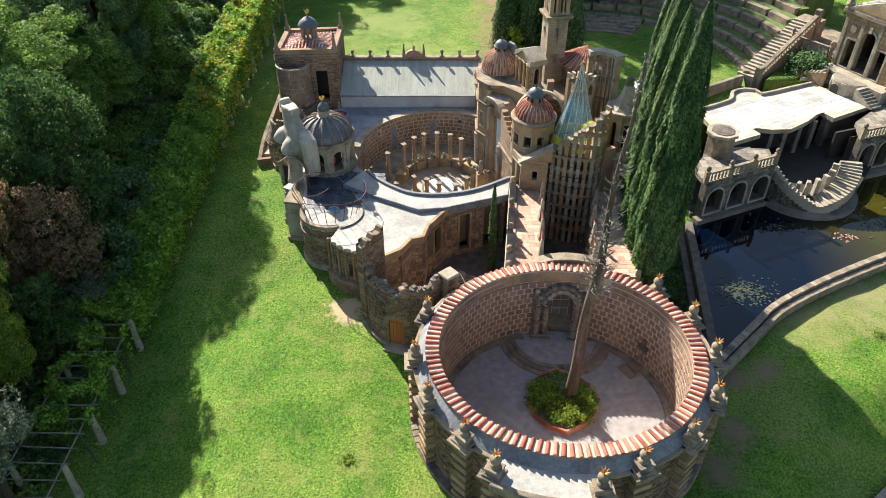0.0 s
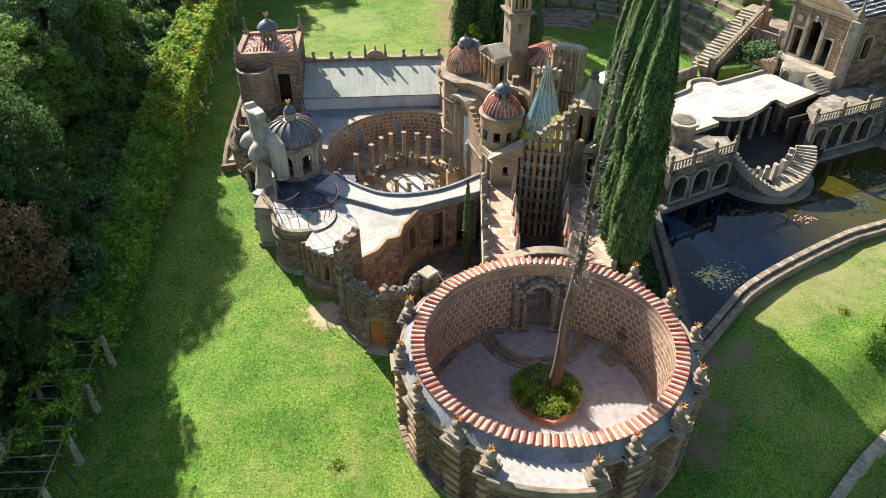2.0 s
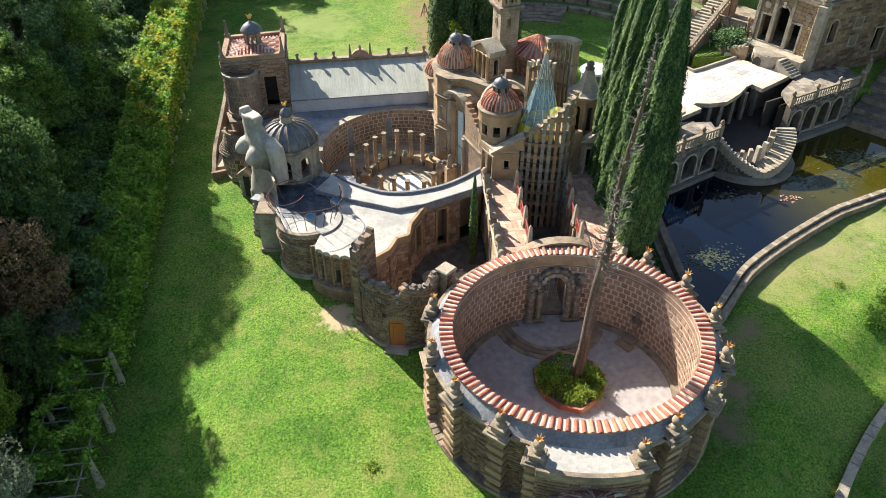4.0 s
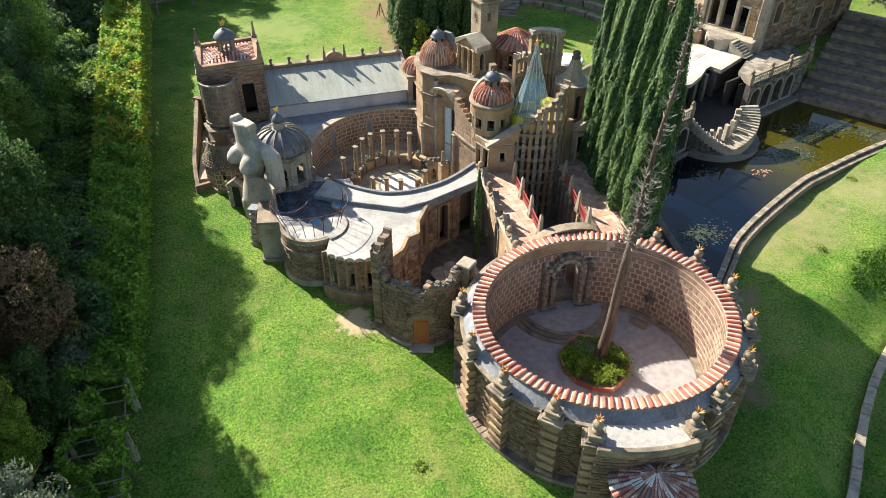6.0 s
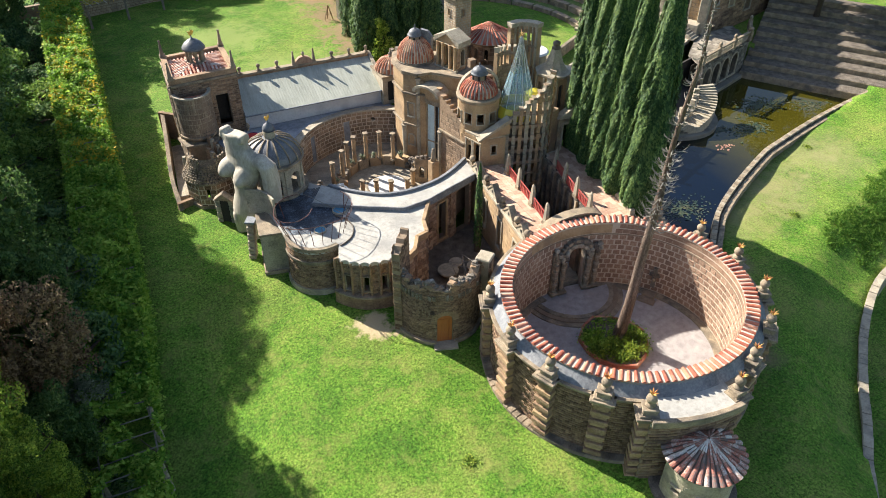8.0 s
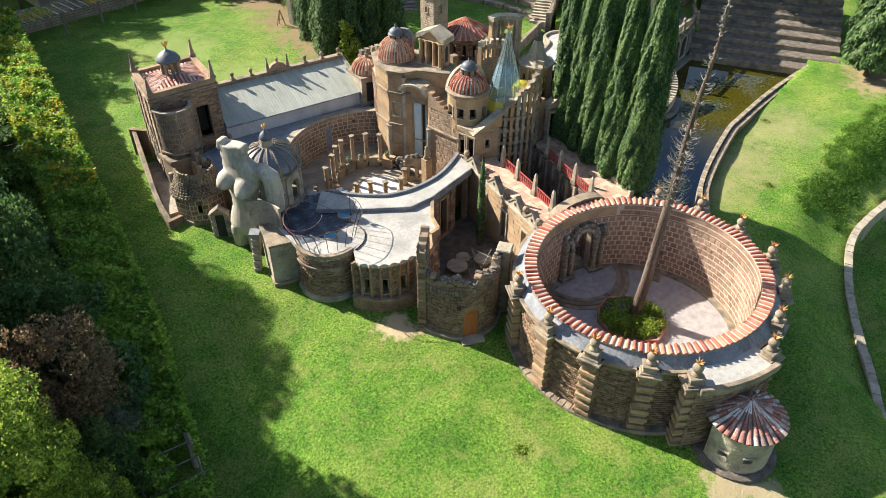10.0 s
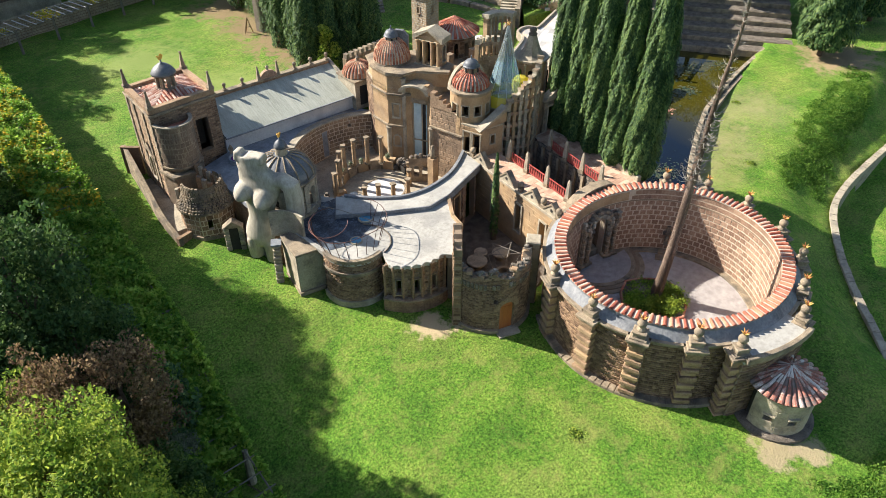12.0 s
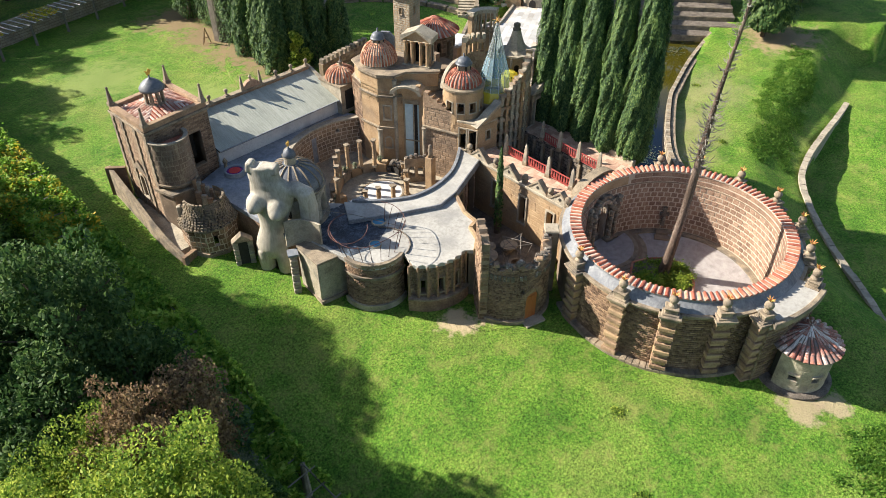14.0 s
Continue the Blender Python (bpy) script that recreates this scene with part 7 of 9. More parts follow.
        part("obelisk", Geo().box(px, py, 6.9, 0.3, 0.3, 1.2, 0, 0.3), TRIM, c, bevel=0.01)
    px, py = f(0.95, -0.15)
    part("finial", Geo().lathe([(0.12, 7.5), (0.08, 7.65), (0.15, 7.8), (0.0, 7.98)], px, py, 0, 10), TRIM, c)


make_hall()


def make_square_tower():
    t = thing("square_tower", "square brick tower with a low pyramid tile roof", "tower")
    c = [(-14.15, 57.8), (-9.05, 58.2), (-9.05, 63.3), (-14.05, 62.8)]
    top = 8.75
    for i in range(4):
        f, L = line(c[i], c[(i + 1) % 4])
        hs = [(3.2, 4.2, 4.6, 7.3, False)] if i == 0 else [(2.2, 2.8, 2.6, 4.4, True)] if i == 3 else []
        masonry(t, f, L, 0.5, top, 0.45, hs, skin=TUFA if i != 3 else TUFA_WARM, h=0.17, ln=0.38)
        if i == 3:
            window_trim(t, f, hs, CAST, 0.14, 0.1)
            for s in (0.15, 1.55, 3.35, 4.85):
                for k in range(24):
                    part("quoin", Geo().slab(f, [(s - 0.1, 1.4 + 0.3 * k), (s + (0.28 if k % 2 else 0.2), 1.4 + 0.3 * k), (s + (0.28 if k % 2 else 0.2), 1.66 + 0.3 * k), (s - 0.1, 1.66 + 0.3 * k)], -0.02, 0.1), TRIM, t)
            part("arch_hood", Geo().slab(f, [(1.5, 4.9), (3.5, 4.9), (2.5, 5.7)], -0.02, 0.15), TRIM, t)
        part("cornice", wall(Geo(), f, -0.12, L + 0.12, -0.35, 0.14, top - 0.1, top + 0.08, ()), TRIM, t, bevel=0.03)
        part("parapet", wall(Geo(), f, 0.0, L, -0.42, 0.03, top + 0.08, top + 0.5, ()), TUFA, t, bevel=0.03)
    ap = (-11.6, 60.55, 9.45)
    deck = Geo().add([(*p, top + 0.02) for p in c] + [ap], [(0, 1, 4), (1, 2, 4), (2, 3, 4), (3, 0, 4), (3, 2, 1, 0)])
    part("roof_deck", deck, TERRA_J, t)
    g = Geo()
    for i in range(4):
        a, b = np.array([*c[i], top + 0.06]), np.array([*c[(i + 1) % 4], top + 0.06])
        m = np.array([*ap])
        n = 18
        for k in range(n):
            u = (k + 0.5) / n
            lo = a + (b - a) * u
            lim = 1 - abs(2 * u - 1)
            hi = lo + ((a + b) / 2 * 0 + m - (a + b) / 2) * lim
            lo = lo + (m - (a + b) / 2) * 0.08
            if lim > 0.12:
                L = np.linalg.norm(hi - lo)
                rows = max(1, int(L / 0.5))
                for r in range(rows):
                    p, q = lo + (hi - lo) * r / rows, lo + (hi - lo) * (r + 1.08) / rows
                    g.tube([p + (0, 0, 0.03), q], [0.095, 0.08], 6)
    tagged(part("roof_tiles", g, TILE_PINK, t), kind="stuff")
    l = thing("roof_lantern", "open lantern with grey cap and gilt weathervane", "lantern")
    part("base", Geo().lathe([(0.8, 0), (0.74, 0.26)], ap[0], ap[1], 9.15, 12), TRIM, l)
    for k in range(8):
        a = radians(45 * k)
        part("post", Geo().box(ap[0] + 0.6 * math.cos(a), ap[1] + 0.6 * math.sin(a), 9.4, 0.2, 0.2, 1.0, 45 * k), TRIM, l)
    part("cap", Geo().lathe([(0.9, 10.36), (0.88, 10.5), (0.66, 10.82), (0.34, 11.06), (0.08, 11.16), (0.04, 11.4)], ap[0], ap[1], 0, 20), DOME_GREY, l, smooth=True)
    part("vane", Geo().slab(line((ap[0] - 0.2, ap[1]), (ap[0] + 0.2, ap[1]))[0], [(0.1, 11.35), (0.3, 11.4), (0.46, 11.7), (0.25, 11.85), (0.15, 11.65), (-0.06, 11.78)], -0.02, 0.02), GOLD, l)
    for x, y in ((-14.0, 57.95), (-9.2, 58.35), (-9.2, 63.1), (-13.9, 62.65)):
        o = thing("corner_obelisk", "dark stone obelisk on the tower corner", "obelisk", "tower corner obelisks")
        part("foot", Geo().box(x, y, top + 0.45, 0.44, 0.44, 0.22), TRIM, o)
        part("shaft", Geo().box(x, y, top + 0.67, 0.32, 0.32, 1.05, 0, 0.35), TRIM, o, bevel=0.01)
        part("knob", Geo().ball(x, y, top + 1.76, 0.1, 8), TRIM, o)
    b = thing("bartizan", "half-round stone bartizan on the tower corner", "turret")
    f, L = arc(-12.75, 57.75, 1.42, 175, 365)
    masonry(b, f, L, 4.75, 8.05, 0.2, (), h=0.4, ln=0.42, proud=0.008, step=0.25, joint=0.022, core=TRIM, skin=BROWN_STONE)
    part("corbel", Geo().lathe([(0.7, 3.9), (1.2, 4.4), (1.5, 4.7), (1.5, 4.85), (1.3, 4.9)], -12.75, 57.75, 0, 24, 170, 370), TRIM, b)
    part("floor", Geo().lathe([(0, 7.7), (1.3, 7.6)], -12.75, 57.75, 0, 20), TERRA_J, b)
    part("shell_rim", wall(Geo(), f, 0, L, -0.22, 0.05, 8.05, 8.15, (), 0.25), CAST, b)
    n = thing("buttress_block", "stepped stone buttress under the bartizan", "buttress")
    part("block", Geo().prism([(-14.3, 57.9), (-13.9, 56.4), (-12.0, 56.2), (-11.2, 57.9)], 0.2, 4.3), JOINT, n, bevel=0.04)
    part("cap", Geo().prism([(-14.5, 58.0), (-14.1, 56.2), (-11.8, 56.0), (-11.0, 58.0)], 4.2, 4.4), TRIM, n)
    # low faceted bastion at its foot under a ragged stone-scale skirt, with toothed wall ends
    r = thing("ruined_turret", "low faceted bastion under a ragged stone-scale half cone", "turret")
    cx, cy, rr = -12.95, 54.0, 1.95
    ring = [(cx + rr * math.cos(radians(a)), cy + rr * math.sin(radians(a))) for a in range(150, 391, 40)]
    for i, (p0, p1) in enumerate(zip(ring[:-1], ring[1:])):
        f, L = line(p0, p1)
        hs = [(L / 2 - 0.17, L / 2 + 0.17, 1.7, 2.6, False)] if i in (2, 4) else []
        masonry(r, f, L, 0.0, 3.0, 0.35, hs, core=JOINT_PALE, skin=TUFA, h=0.44, ln=0.46, step=0.8, joint=0.05, proud=0.02)
        part("cornice", wall(Geo(), f, -0.05, L + 0.05, -0.3, 0.14, 3.0, 3.16, ()), TRIM, r, bevel=0.03)
        part("plinth", wall(Geo(), f, -0.05, L + 0.05, -0.3, 0.1, 0.0, gz(*f(L / 2, 0)) + 0.25, ()), TRIM, r)
    part("skirt_bed", Geo().lathe([(1.98, 3.15), (1.62, 3.7), (1.4, 4.3), (1.32, 4.9)], cx, cy, 0, 24, 150, 390), ROCK, r)
    g = Geo()
    rs = random.Random(9)
    for row in range(11):
        z = 3.16 + 0.165 * row
        rad = np.interp(z, [3.15, 3.7, 4.3, 4.9], [2.0, 1.64, 1.42, 1.34])
        n = round(240 * radians(1) * rad / 0.24)
        for k in range(n):
            a = 150 + 240 * (k + 0.5 * (row % 2) + rs.uniform(-0.15, 0.15)) / n
            if row > 7 and math.sin(radians(a * 3.1)) > 0.2 + rs.uniform(-0.3, 0.3):
                continue
            g.box(cx + rad * math.cos(radians(a)), cy + rad * math.sin(radians(a)), z, 0.2, 0.2 * rs.uniform(0.7, 1.1), 0.14, a + rs.uniform(-9, 9), 0.85)
    tagged(part("scale_cladding", g, TRIM, r), kind="stuff")
    for p0, p1, base, up in (((-11.35, 53.3), (-12.6, 55.6), 3.0, 1), ((-14.5, 54.6), (-13.6, 56.2), 3.0, -1), ((-11.3, 54.9), (-12.3, 56.3), 3.6, 1)):
        f, L = line(p0, p1)
        n = 6
        for k in range(n):
            h = base + 0.55 + 0.17 * (k if up > 0 else n - 1 - k)
            part("toothed_end", Geo().slab(f, [(L * k / n, base - 0.4), (L * (k + 1) / n - 0.01, base - 0.4), (L * (k + 1) / n - 0.01, h), (L * k / n, h)], -0.26, 0.0), TUFA if k % 2 else CAST, r, bevel=0.03)
    # boat-shaped low wall
    w = thing("prow_wall", "low stone wall shaped like a ship's prow", "wall", kind="structure")
    f, L = curve([(-15.1, 64.2), (-15.5, 60.0), (-15.9, 56.0), (-15.85, 53.0)])
    part("coping", wall(Geo(), f, 0, L, -0.32, 0, lambda s: 0.0, lambda s: 4.0 - 2.6 * s / L, (), 0.6), TRIM, w, bevel=0.02)
    f2, L2 = line((-15.85, 53.0), (-14.3, 53.4))
    part("return_wall", wall(Geo(), f2, 0, L2, -0.3, 0, 0.0, 1.5, ()), TUFA, w)
    part("deck", Geo().prism([(-15.6, 54.0), (-14.2, 54.0), (-14.1, 62.5), (-14.9, 63.5)], 0.6, 1.5), CAST, w)
    part("stern_wall", wall(Geo(), line((-14.0, 63.2), (-15.1, 64.2))[0], 0, 1.5, -0.3, 0, 0.0, 4.0, ()), TUFA, w)


make_square_tower()


# ---------- grey domed rotunda and the torso statue ----------
def make_grey_dome():
    d = thing("grey_rotunda", "cast stone rotunda with ribbed dark grey dome", "rotunda")
    x, y, r = -8.95, 48.75, 2.0
    f, L = arc(x, y, r, 100, 460)
    hs = [(L * (k + 0.5) / 8 - 0.42, L * (k + 0.5) / 8 + 0.42, 4.1, 5.7, True) for k in range(8)]
    part("wall", wall(Geo(), f, 0, L, -0.25, 0, 2.0, 6.2, hs, 0.3), CAST, d)
    for k in range(8):
        s = L * k / 8 + 0.02
        part("pilaster", wall(Geo(), f, max(0, s - 0.14), s + 0.14, -0.02, 0.1, 3.9, 6.1, ()), CAST, d, bevel=0.02)
    # dark cylinder: painted shade seen through the arches
    part("inside", Geo().lathe([(1.0, 2), (1.0, 5.9)], x, y, 0, 16), DARK, d)
    part("floor", Geo().lathe([(0.0, 4.02), (1.9, 4.02)], x, y, 0, 24), CAST, d)
    part("base_step", Geo().lathe([(2.25, 3.6), (2.25, 4.0), (1.9, 4.05)], x, y, 0, 36), TRIM, d)
    part("cornice", Geo().lathe([(r, 6.1), (r + 0.18, 6.25), (r + 0.2, 6.4), (1.9, 6.45)], x, y, 0, 36), TRIM, d)
    prof = [(2.02 * math.cos(a), 6.4 + 1.55 * math.sin(a)) for a in np.linspace(0, 1.3, 10)]
    part("dome", Geo().lathe(prof, x, y, 0, 40), DOME_GREY, d, smooth=True)
    for k in range(16):
        a = 2 * math.pi * k / 16
        part("rib", Geo().tube([(x + (rr + 0.02) * math.cos(a), y + (rr + 0.02) * math.sin(a), z + 0.02) for rr, z in prof], 0.06, 5), TRIM, d)
    part("lantern", Geo().lathe([(0.42, 7.85), (0.4, 8.35), (0.46, 8.4)], x, y, 0, 14), CAST, d)
    part("ball", Geo().lathe([(0.42, 8.38), (0.44, 8.55), (0.32, 8.8), (0.12, 8.95), (0.05, 9.05), (0.03, 9.2)], x, y, 0, 16), DOME_GREY, d, smooth=True)
    part("ornament", Geo().slab(line((x - 0.2, y - 0.1), (x + 0.2, y + 0.1))[0], [(0.12, 9.15), (0.3, 9.15), (0.44, 9.42), (0.3, 9.5), (0.22, 9.36), (0.1, 9.52), (0.0, 9.4)], -0.03, 0.03), GOLD, d)
    c = thing("armchair", "red upholstered armchair inside the grey rotunda", "chair")
    part("seat", Geo().box(-8.6, 47.2, 4.25, 0.6, 0.55, 0.25, 20), RED, c, bevel=0.05)
    part("backrest", Geo().box(-8.5, 47.45, 4.45, 0.6, 0.14, 0.55, 20), RED, c, bevel=0.05)
    part("frame", Geo().box(-8.6, 47.2, 4.04, 0.56, 0.5, 0.21, 20), RENDER_WHITE, c)
    b = thing("angle_bastion", "square cast stone bastion beside the torso", "bastion")
    poly = [(-11.6, 43.5), (-9.5, 43.1), (-9.6, 45.9), (-11.25, 46.0)]
    grow = lambda k: [(-10.7 + (px + 10.7) * k, 44.7 + (py - 44.7) * k) for px, py in poly]
    part("block", Geo().prism(poly, -0.6, 3.5), CAST, b, bevel=0.05)
    part("coping", Geo().prism(grow(1.07), 3.5, 3.68), TRIM, b, bevel=0.03)
    part("plinth", Geo().prism(grow(1.12), -0.6, gz(-11.6, 43.4) + 0.25), TRIM, b)
    f, L = curve([(-11.6, 46.6), (-10.9, 46.3), (-10.4, 45.6), (-10.2, 44.7)])
    part("curved_screen", wall(Geo(), f, 0, L, -0.15, 0, 3.4, 5.4, (), 0.3), CAST, b)
    px, py, rz = -12.75, 50.3, 62
    p = thing("bossed_portal", "small rusticated portal with a pitched stone hood", "portal")
    z = gz(px, py)
    for sx in (-0.5, 0.5):
        for k in range(8):
            part("boss", Geo().box(px + sx * math.cos(radians(rz - 90)), py + sx * math.sin(radians(rz - 90)), z - 0.2 + 0.27 * k, 0.4 if k % 2 else 0.3, 0.36, 0.24, rz), CAST, p, bevel=0.03)
    f, L = line((px + 0.75 * math.cos(radians(rz + 90)), py + 0.75 * math.sin(radians(rz + 90))), (px - 0.75 * math.cos(radians(rz + 90)), py - 0.75 * math.sin(radians(rz + 90))))
    part("hood", Geo().slab(f, [(0, z + 2.0), (1.5, z + 2.0), (0.75, z + 2.6)], -0.3, 0.3), TRIM, p, bevel=0.03)
    # near-black slab for the shade in the doorway
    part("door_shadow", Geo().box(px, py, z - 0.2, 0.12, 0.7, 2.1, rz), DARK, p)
    q = thing("bossed_pier", "narrow leaning pier of rusticated stone bosses", "pier")
    for k in range(11):
        part("boss", Geo().box(-12.0 + 0.03 * k, 45.55 + 0.04 * k, gz(-12, 45.5) - 0.2 + 0.27 * k, 0.62 if k % 2 else 0.5, 0.5, 0.24, 60), CAST, q, bevel=0.03)
    part("cap", Geo().box(-11.66, 46.0, gz(-12, 45.5) + 2.75, 0.75, 0.7, 0.14, 60), SLATE, q)


make_grey_dome()


def make_torso():
    """A headless torso: lofted sections and rounded masses fused into one skin."""
    def loft(secs, n=20):
        g = Geo()
        vs = []
        for (cx, cy, z, rx, ry) in secs:
            vs += [(cx + rx * math.cos(2 * math.pi * k / n), cy + ry * math.sin(2 * math.pi * k / n), z) for k in range(n)]
        m = len(secs)
        fs = [(i * n + k, i * n + (k + 1) % n, (i + 1) * n + (k + 1) % n, (i + 1) * n + k) for i in range(m - 1) for k in range(n)]
        fs += [tuple(range(n - 1, -1, -1)), tuple((m - 1) * n + k for k in range(n))]
        return g.add(vs, fs)
    # local frame: x across the shoulders, -y towards the front
    g = loft([(-0.3, 0, 1.25, 0.5, 0.4), (-0.3, 0, 1.55, 1.1, 0.66), (-0.3, 0, 2.1, 1.3, 0.76), (-0.22, 0, 2.8, 1.2, 0.7), (-0.1, 0, 3.7, 0.96, 0.6), (-0.04, 0, 4.4, 1.0, 0.58), (0.05, 0, 5.3, 1.28, 0.66), (0.2, 0, 6.3, 1.5, 0.66), (0.34, 0, 6.95, 1.62, 0.58), (0.1, 0, 7.3, 1.28, 0.6), (-0.16, 0, 7.6, 1.1, 0.56), (-0.2, 0, 8.1, 1.04, 0.52), (-0.2, 0, 8.5, 1.06, 0.52)], 24)
    for tx, dy, low in ((-0.98, 0.0, -0.4), (0.38, -0.05, -0.8)):
        t = loft([(tx, dy, low, 0.5, 0.55), (tx, dy, 0.5, 0.56, 0.64), (tx, 0, 1.3, 0.62, 0.74), (tx, 0, 1.9, 0.56, 0.7)], 16)
        g.add(t.v, t.f)
    for bx, by, bz, br in ((-0.8, -0.5, 5.9, 0.68), (0.6, -0.5, 5.62, 0.74)):
        b = Geo().lathe([(br * math.cos(q) * (1 - 0.22 * math.sin(max(q, 0))), br * 1.3 * math.sin(q)) for q in np.linspace(-1.4, 1.55, 14)], 0, 0, 0, 22)
        turn = Matrix.Translation((bx, by, bz)) @ Euler((radians(108), 0, radians(-8 if bx < 0 else 6))).to_matrix().to_4x4()
        b.v = [tuple(turn @ Vector(v)) for v in b.v]
        g.add(b.v, b.f)
    for dx, ww, hh in ((-0.96, 0.5, 0.46), (0.24, 1.24, 0.3)):
        b = Geo().box(dx, 0, 8.1, ww, 0.86, 0.22 + hh, 0, 0.9)
        g.add(b.v, b.f)
    arm = Geo().tube([(1.1, 0.05, 6.8), (1.85, 0.1, 6.85), (2.4, 0.12, 6.55), (2.5, 0.14, 5.6), (2.45, 0.16, 4.0)], [0.5, 0.56, 0.62, 0.62, 0.6], 16)
    g.add(arm.v, arm.f)
    ob = part("torso_statue", g, STATUE, smooth=True)
    md = ob.modifiers.new("fuse", "REMESH")
    md.mode, md.voxel_size, md.use_smooth_shade = "VOXEL", 0.08, True
    sm = ob.modifiers.new("soften", "SMOOTH")
    sm.iterations, sm.factor = 3, 0.5
    ob.matrix_basis = Matrix.LocRotScale((-11.25, 48.2, 0.4), Euler((0, 0, radians(-57))), (1.0, 1.0, 1.0))
    tagged(ob, "colossal headless grey cement torso sculpture", "statue")


make_torso()


# ---------- pond, arcade and paved terrace ----------
WATERZ = -0.75


def make_pond():
    tagged(part("pond_water", Geo().prism(POND, -1.9, WATERZ), WATER), "still dark green pond water with reflections", "water", kind="structure")
    w = thing("pond_wall", "curved stone pond wall with a broad coping", "wall", kind="structure")
    f, L = curve([(16.6, 30.4), (20.8, 34.4), (22.9, 36.3), (26.7, 38.6), (32.5, 41.5), (35.3, 42.5), (44.0, 44.9), (56.0, 47.2)])
    n = 96
    for k in range(n):
        a, b = L * k / n + 0.012, L * (k + 1) / n - 0.012
        part("coping_stone", wall(Geo(), f, a, b, -0.34, 0.06, -1.6, 0.1 + 0.02 * (k % 3), (), 1), CAST if k % 3 == 0 else TRIM, w)
        part("ledge_stone", wall(Geo(), f, a, b, 0.2, 0.58, -1.6, -0.1, (), 1), TRIM, w)
    part("gutter", wall(Geo(), f, 0, L, 0.04, 0.22, -1.6, -0.25, (), 0.5), ROCK, w)
    f, L = line((19.55, 46.2), (17.2, 31.0))
    part("west_wall", wall(Geo(), f, 0, L, -0.2, 0.4, -1.9, -0.05, (), 2), ROCK, w, bevel=0.03)
    part("west_ledge", wall(Geo(), f, 0, L, 0.5, 1.0, -1.9, -0.5, (), 2), ROCK, w, bevel=0.03)
    for name, cx, cy, n, spread, material, size in (("lily_pads", 21.3, 38.6, 420, 1.1, LILY, 0.1), ("lily_pads", 36.5, 46.8, 160, 1.0, LILY, 0.18), ("lily_pads", 41.0, 50.0, 240, 1.6, LILY, 0.18), ("lily_pads", 31.6, 45.0, 34, 0.5, ROOT, 0.13), ("lily_pads", 26.5, 46.3, 60, 0.8, LILY, 0.14), ("lily_pads", 45.5, 48.0, 90, 1.0, LILY, 0.16), ("lily_pads", 33.6, 47.7, 60, 0.5, LILY, 0.16)):
        rs = np.random.RandomState(int(cx * 10))
        p = np.stack([cx + rs.normal(size=n) * spread, cy + rs.normal(size=n) * spread * 0.6, np.full(n, WATERZ + 0.02) + rs.uniform(0, 0.03, n)], 1)
        keep = inside(POND, p[:, 0], p[:, 1])
        tagged(leaves(name, p[keep], size, material, None, int(cx), flat=30, up=30), "floating water lily pads on the pond", "water lily", kind="stuff")


    rs = np.random.RandomState(17)
    u, q = rs.uniform(0, 1, 9000), rs.uniform(0, 1, 9000)
    px = 14.2 + 1.4 * u + (2.9 - 0.4 * u) * q
    py = 32.6 + 13.0 * u
    tagged(leaves("ivy", np.stack([px, py, ground_z(px, py, False) + 0.05 + 0.1 * rs.uniform(0, 1, 9000)], 1), 0.16, LEAF_CYP, None, 18), "dark ivy between the cypresses and the pond", "ivy", kind="stuff")


make_pond()


def balustrade(p, q, z, n, posts=2):
    b = thing("balustrade", "weathered stone balustrade above the pond", "balustrade", "pond balustrades")
    f, L = line(p, q)
    part("plinth", wall(Geo(), f, 0, L, -0.14, 0.14, z, z + 0.12, ()), TRIM, b)
    part("handrail", wall(Geo(), f, 0, L, -0.16, 0.16, z + 0.78, z + 0.94, ()), TRIM, b, bevel=0.02)
    me = None
    for k in range(n):
        x, y = f(L * (k + 0.5) / n, 0)
        if me is None:
            ob = part("baluster", Geo().lathe([(0.09, 0), (0.06, 0.1), (0.11, 0.28), (0.05, 0.5), (0.09, 0.66)], 0, 0, 0, 8), CAST, b, smooth=True)
            me = ob.data
        else:
            ob = new("baluster", me)
            ob.parent = b
        ob.matrix_basis = pose(x, y, z + 0.12)
    for k in range(posts):
        x, y = f(L * k / max(1, posts - 1), 0)
        part("post", Geo().box(x, y, z, 0.34, 0.34, 1.05), TRIM, b)
        part("urn", Geo().lathe([(0.08, 0), (0.16, 0.1), (0.2, 0.28), (0.12, 0.42), (0.0, 0.52)], x, y, z + 1.05, 10), TRIM, b, smooth=True)


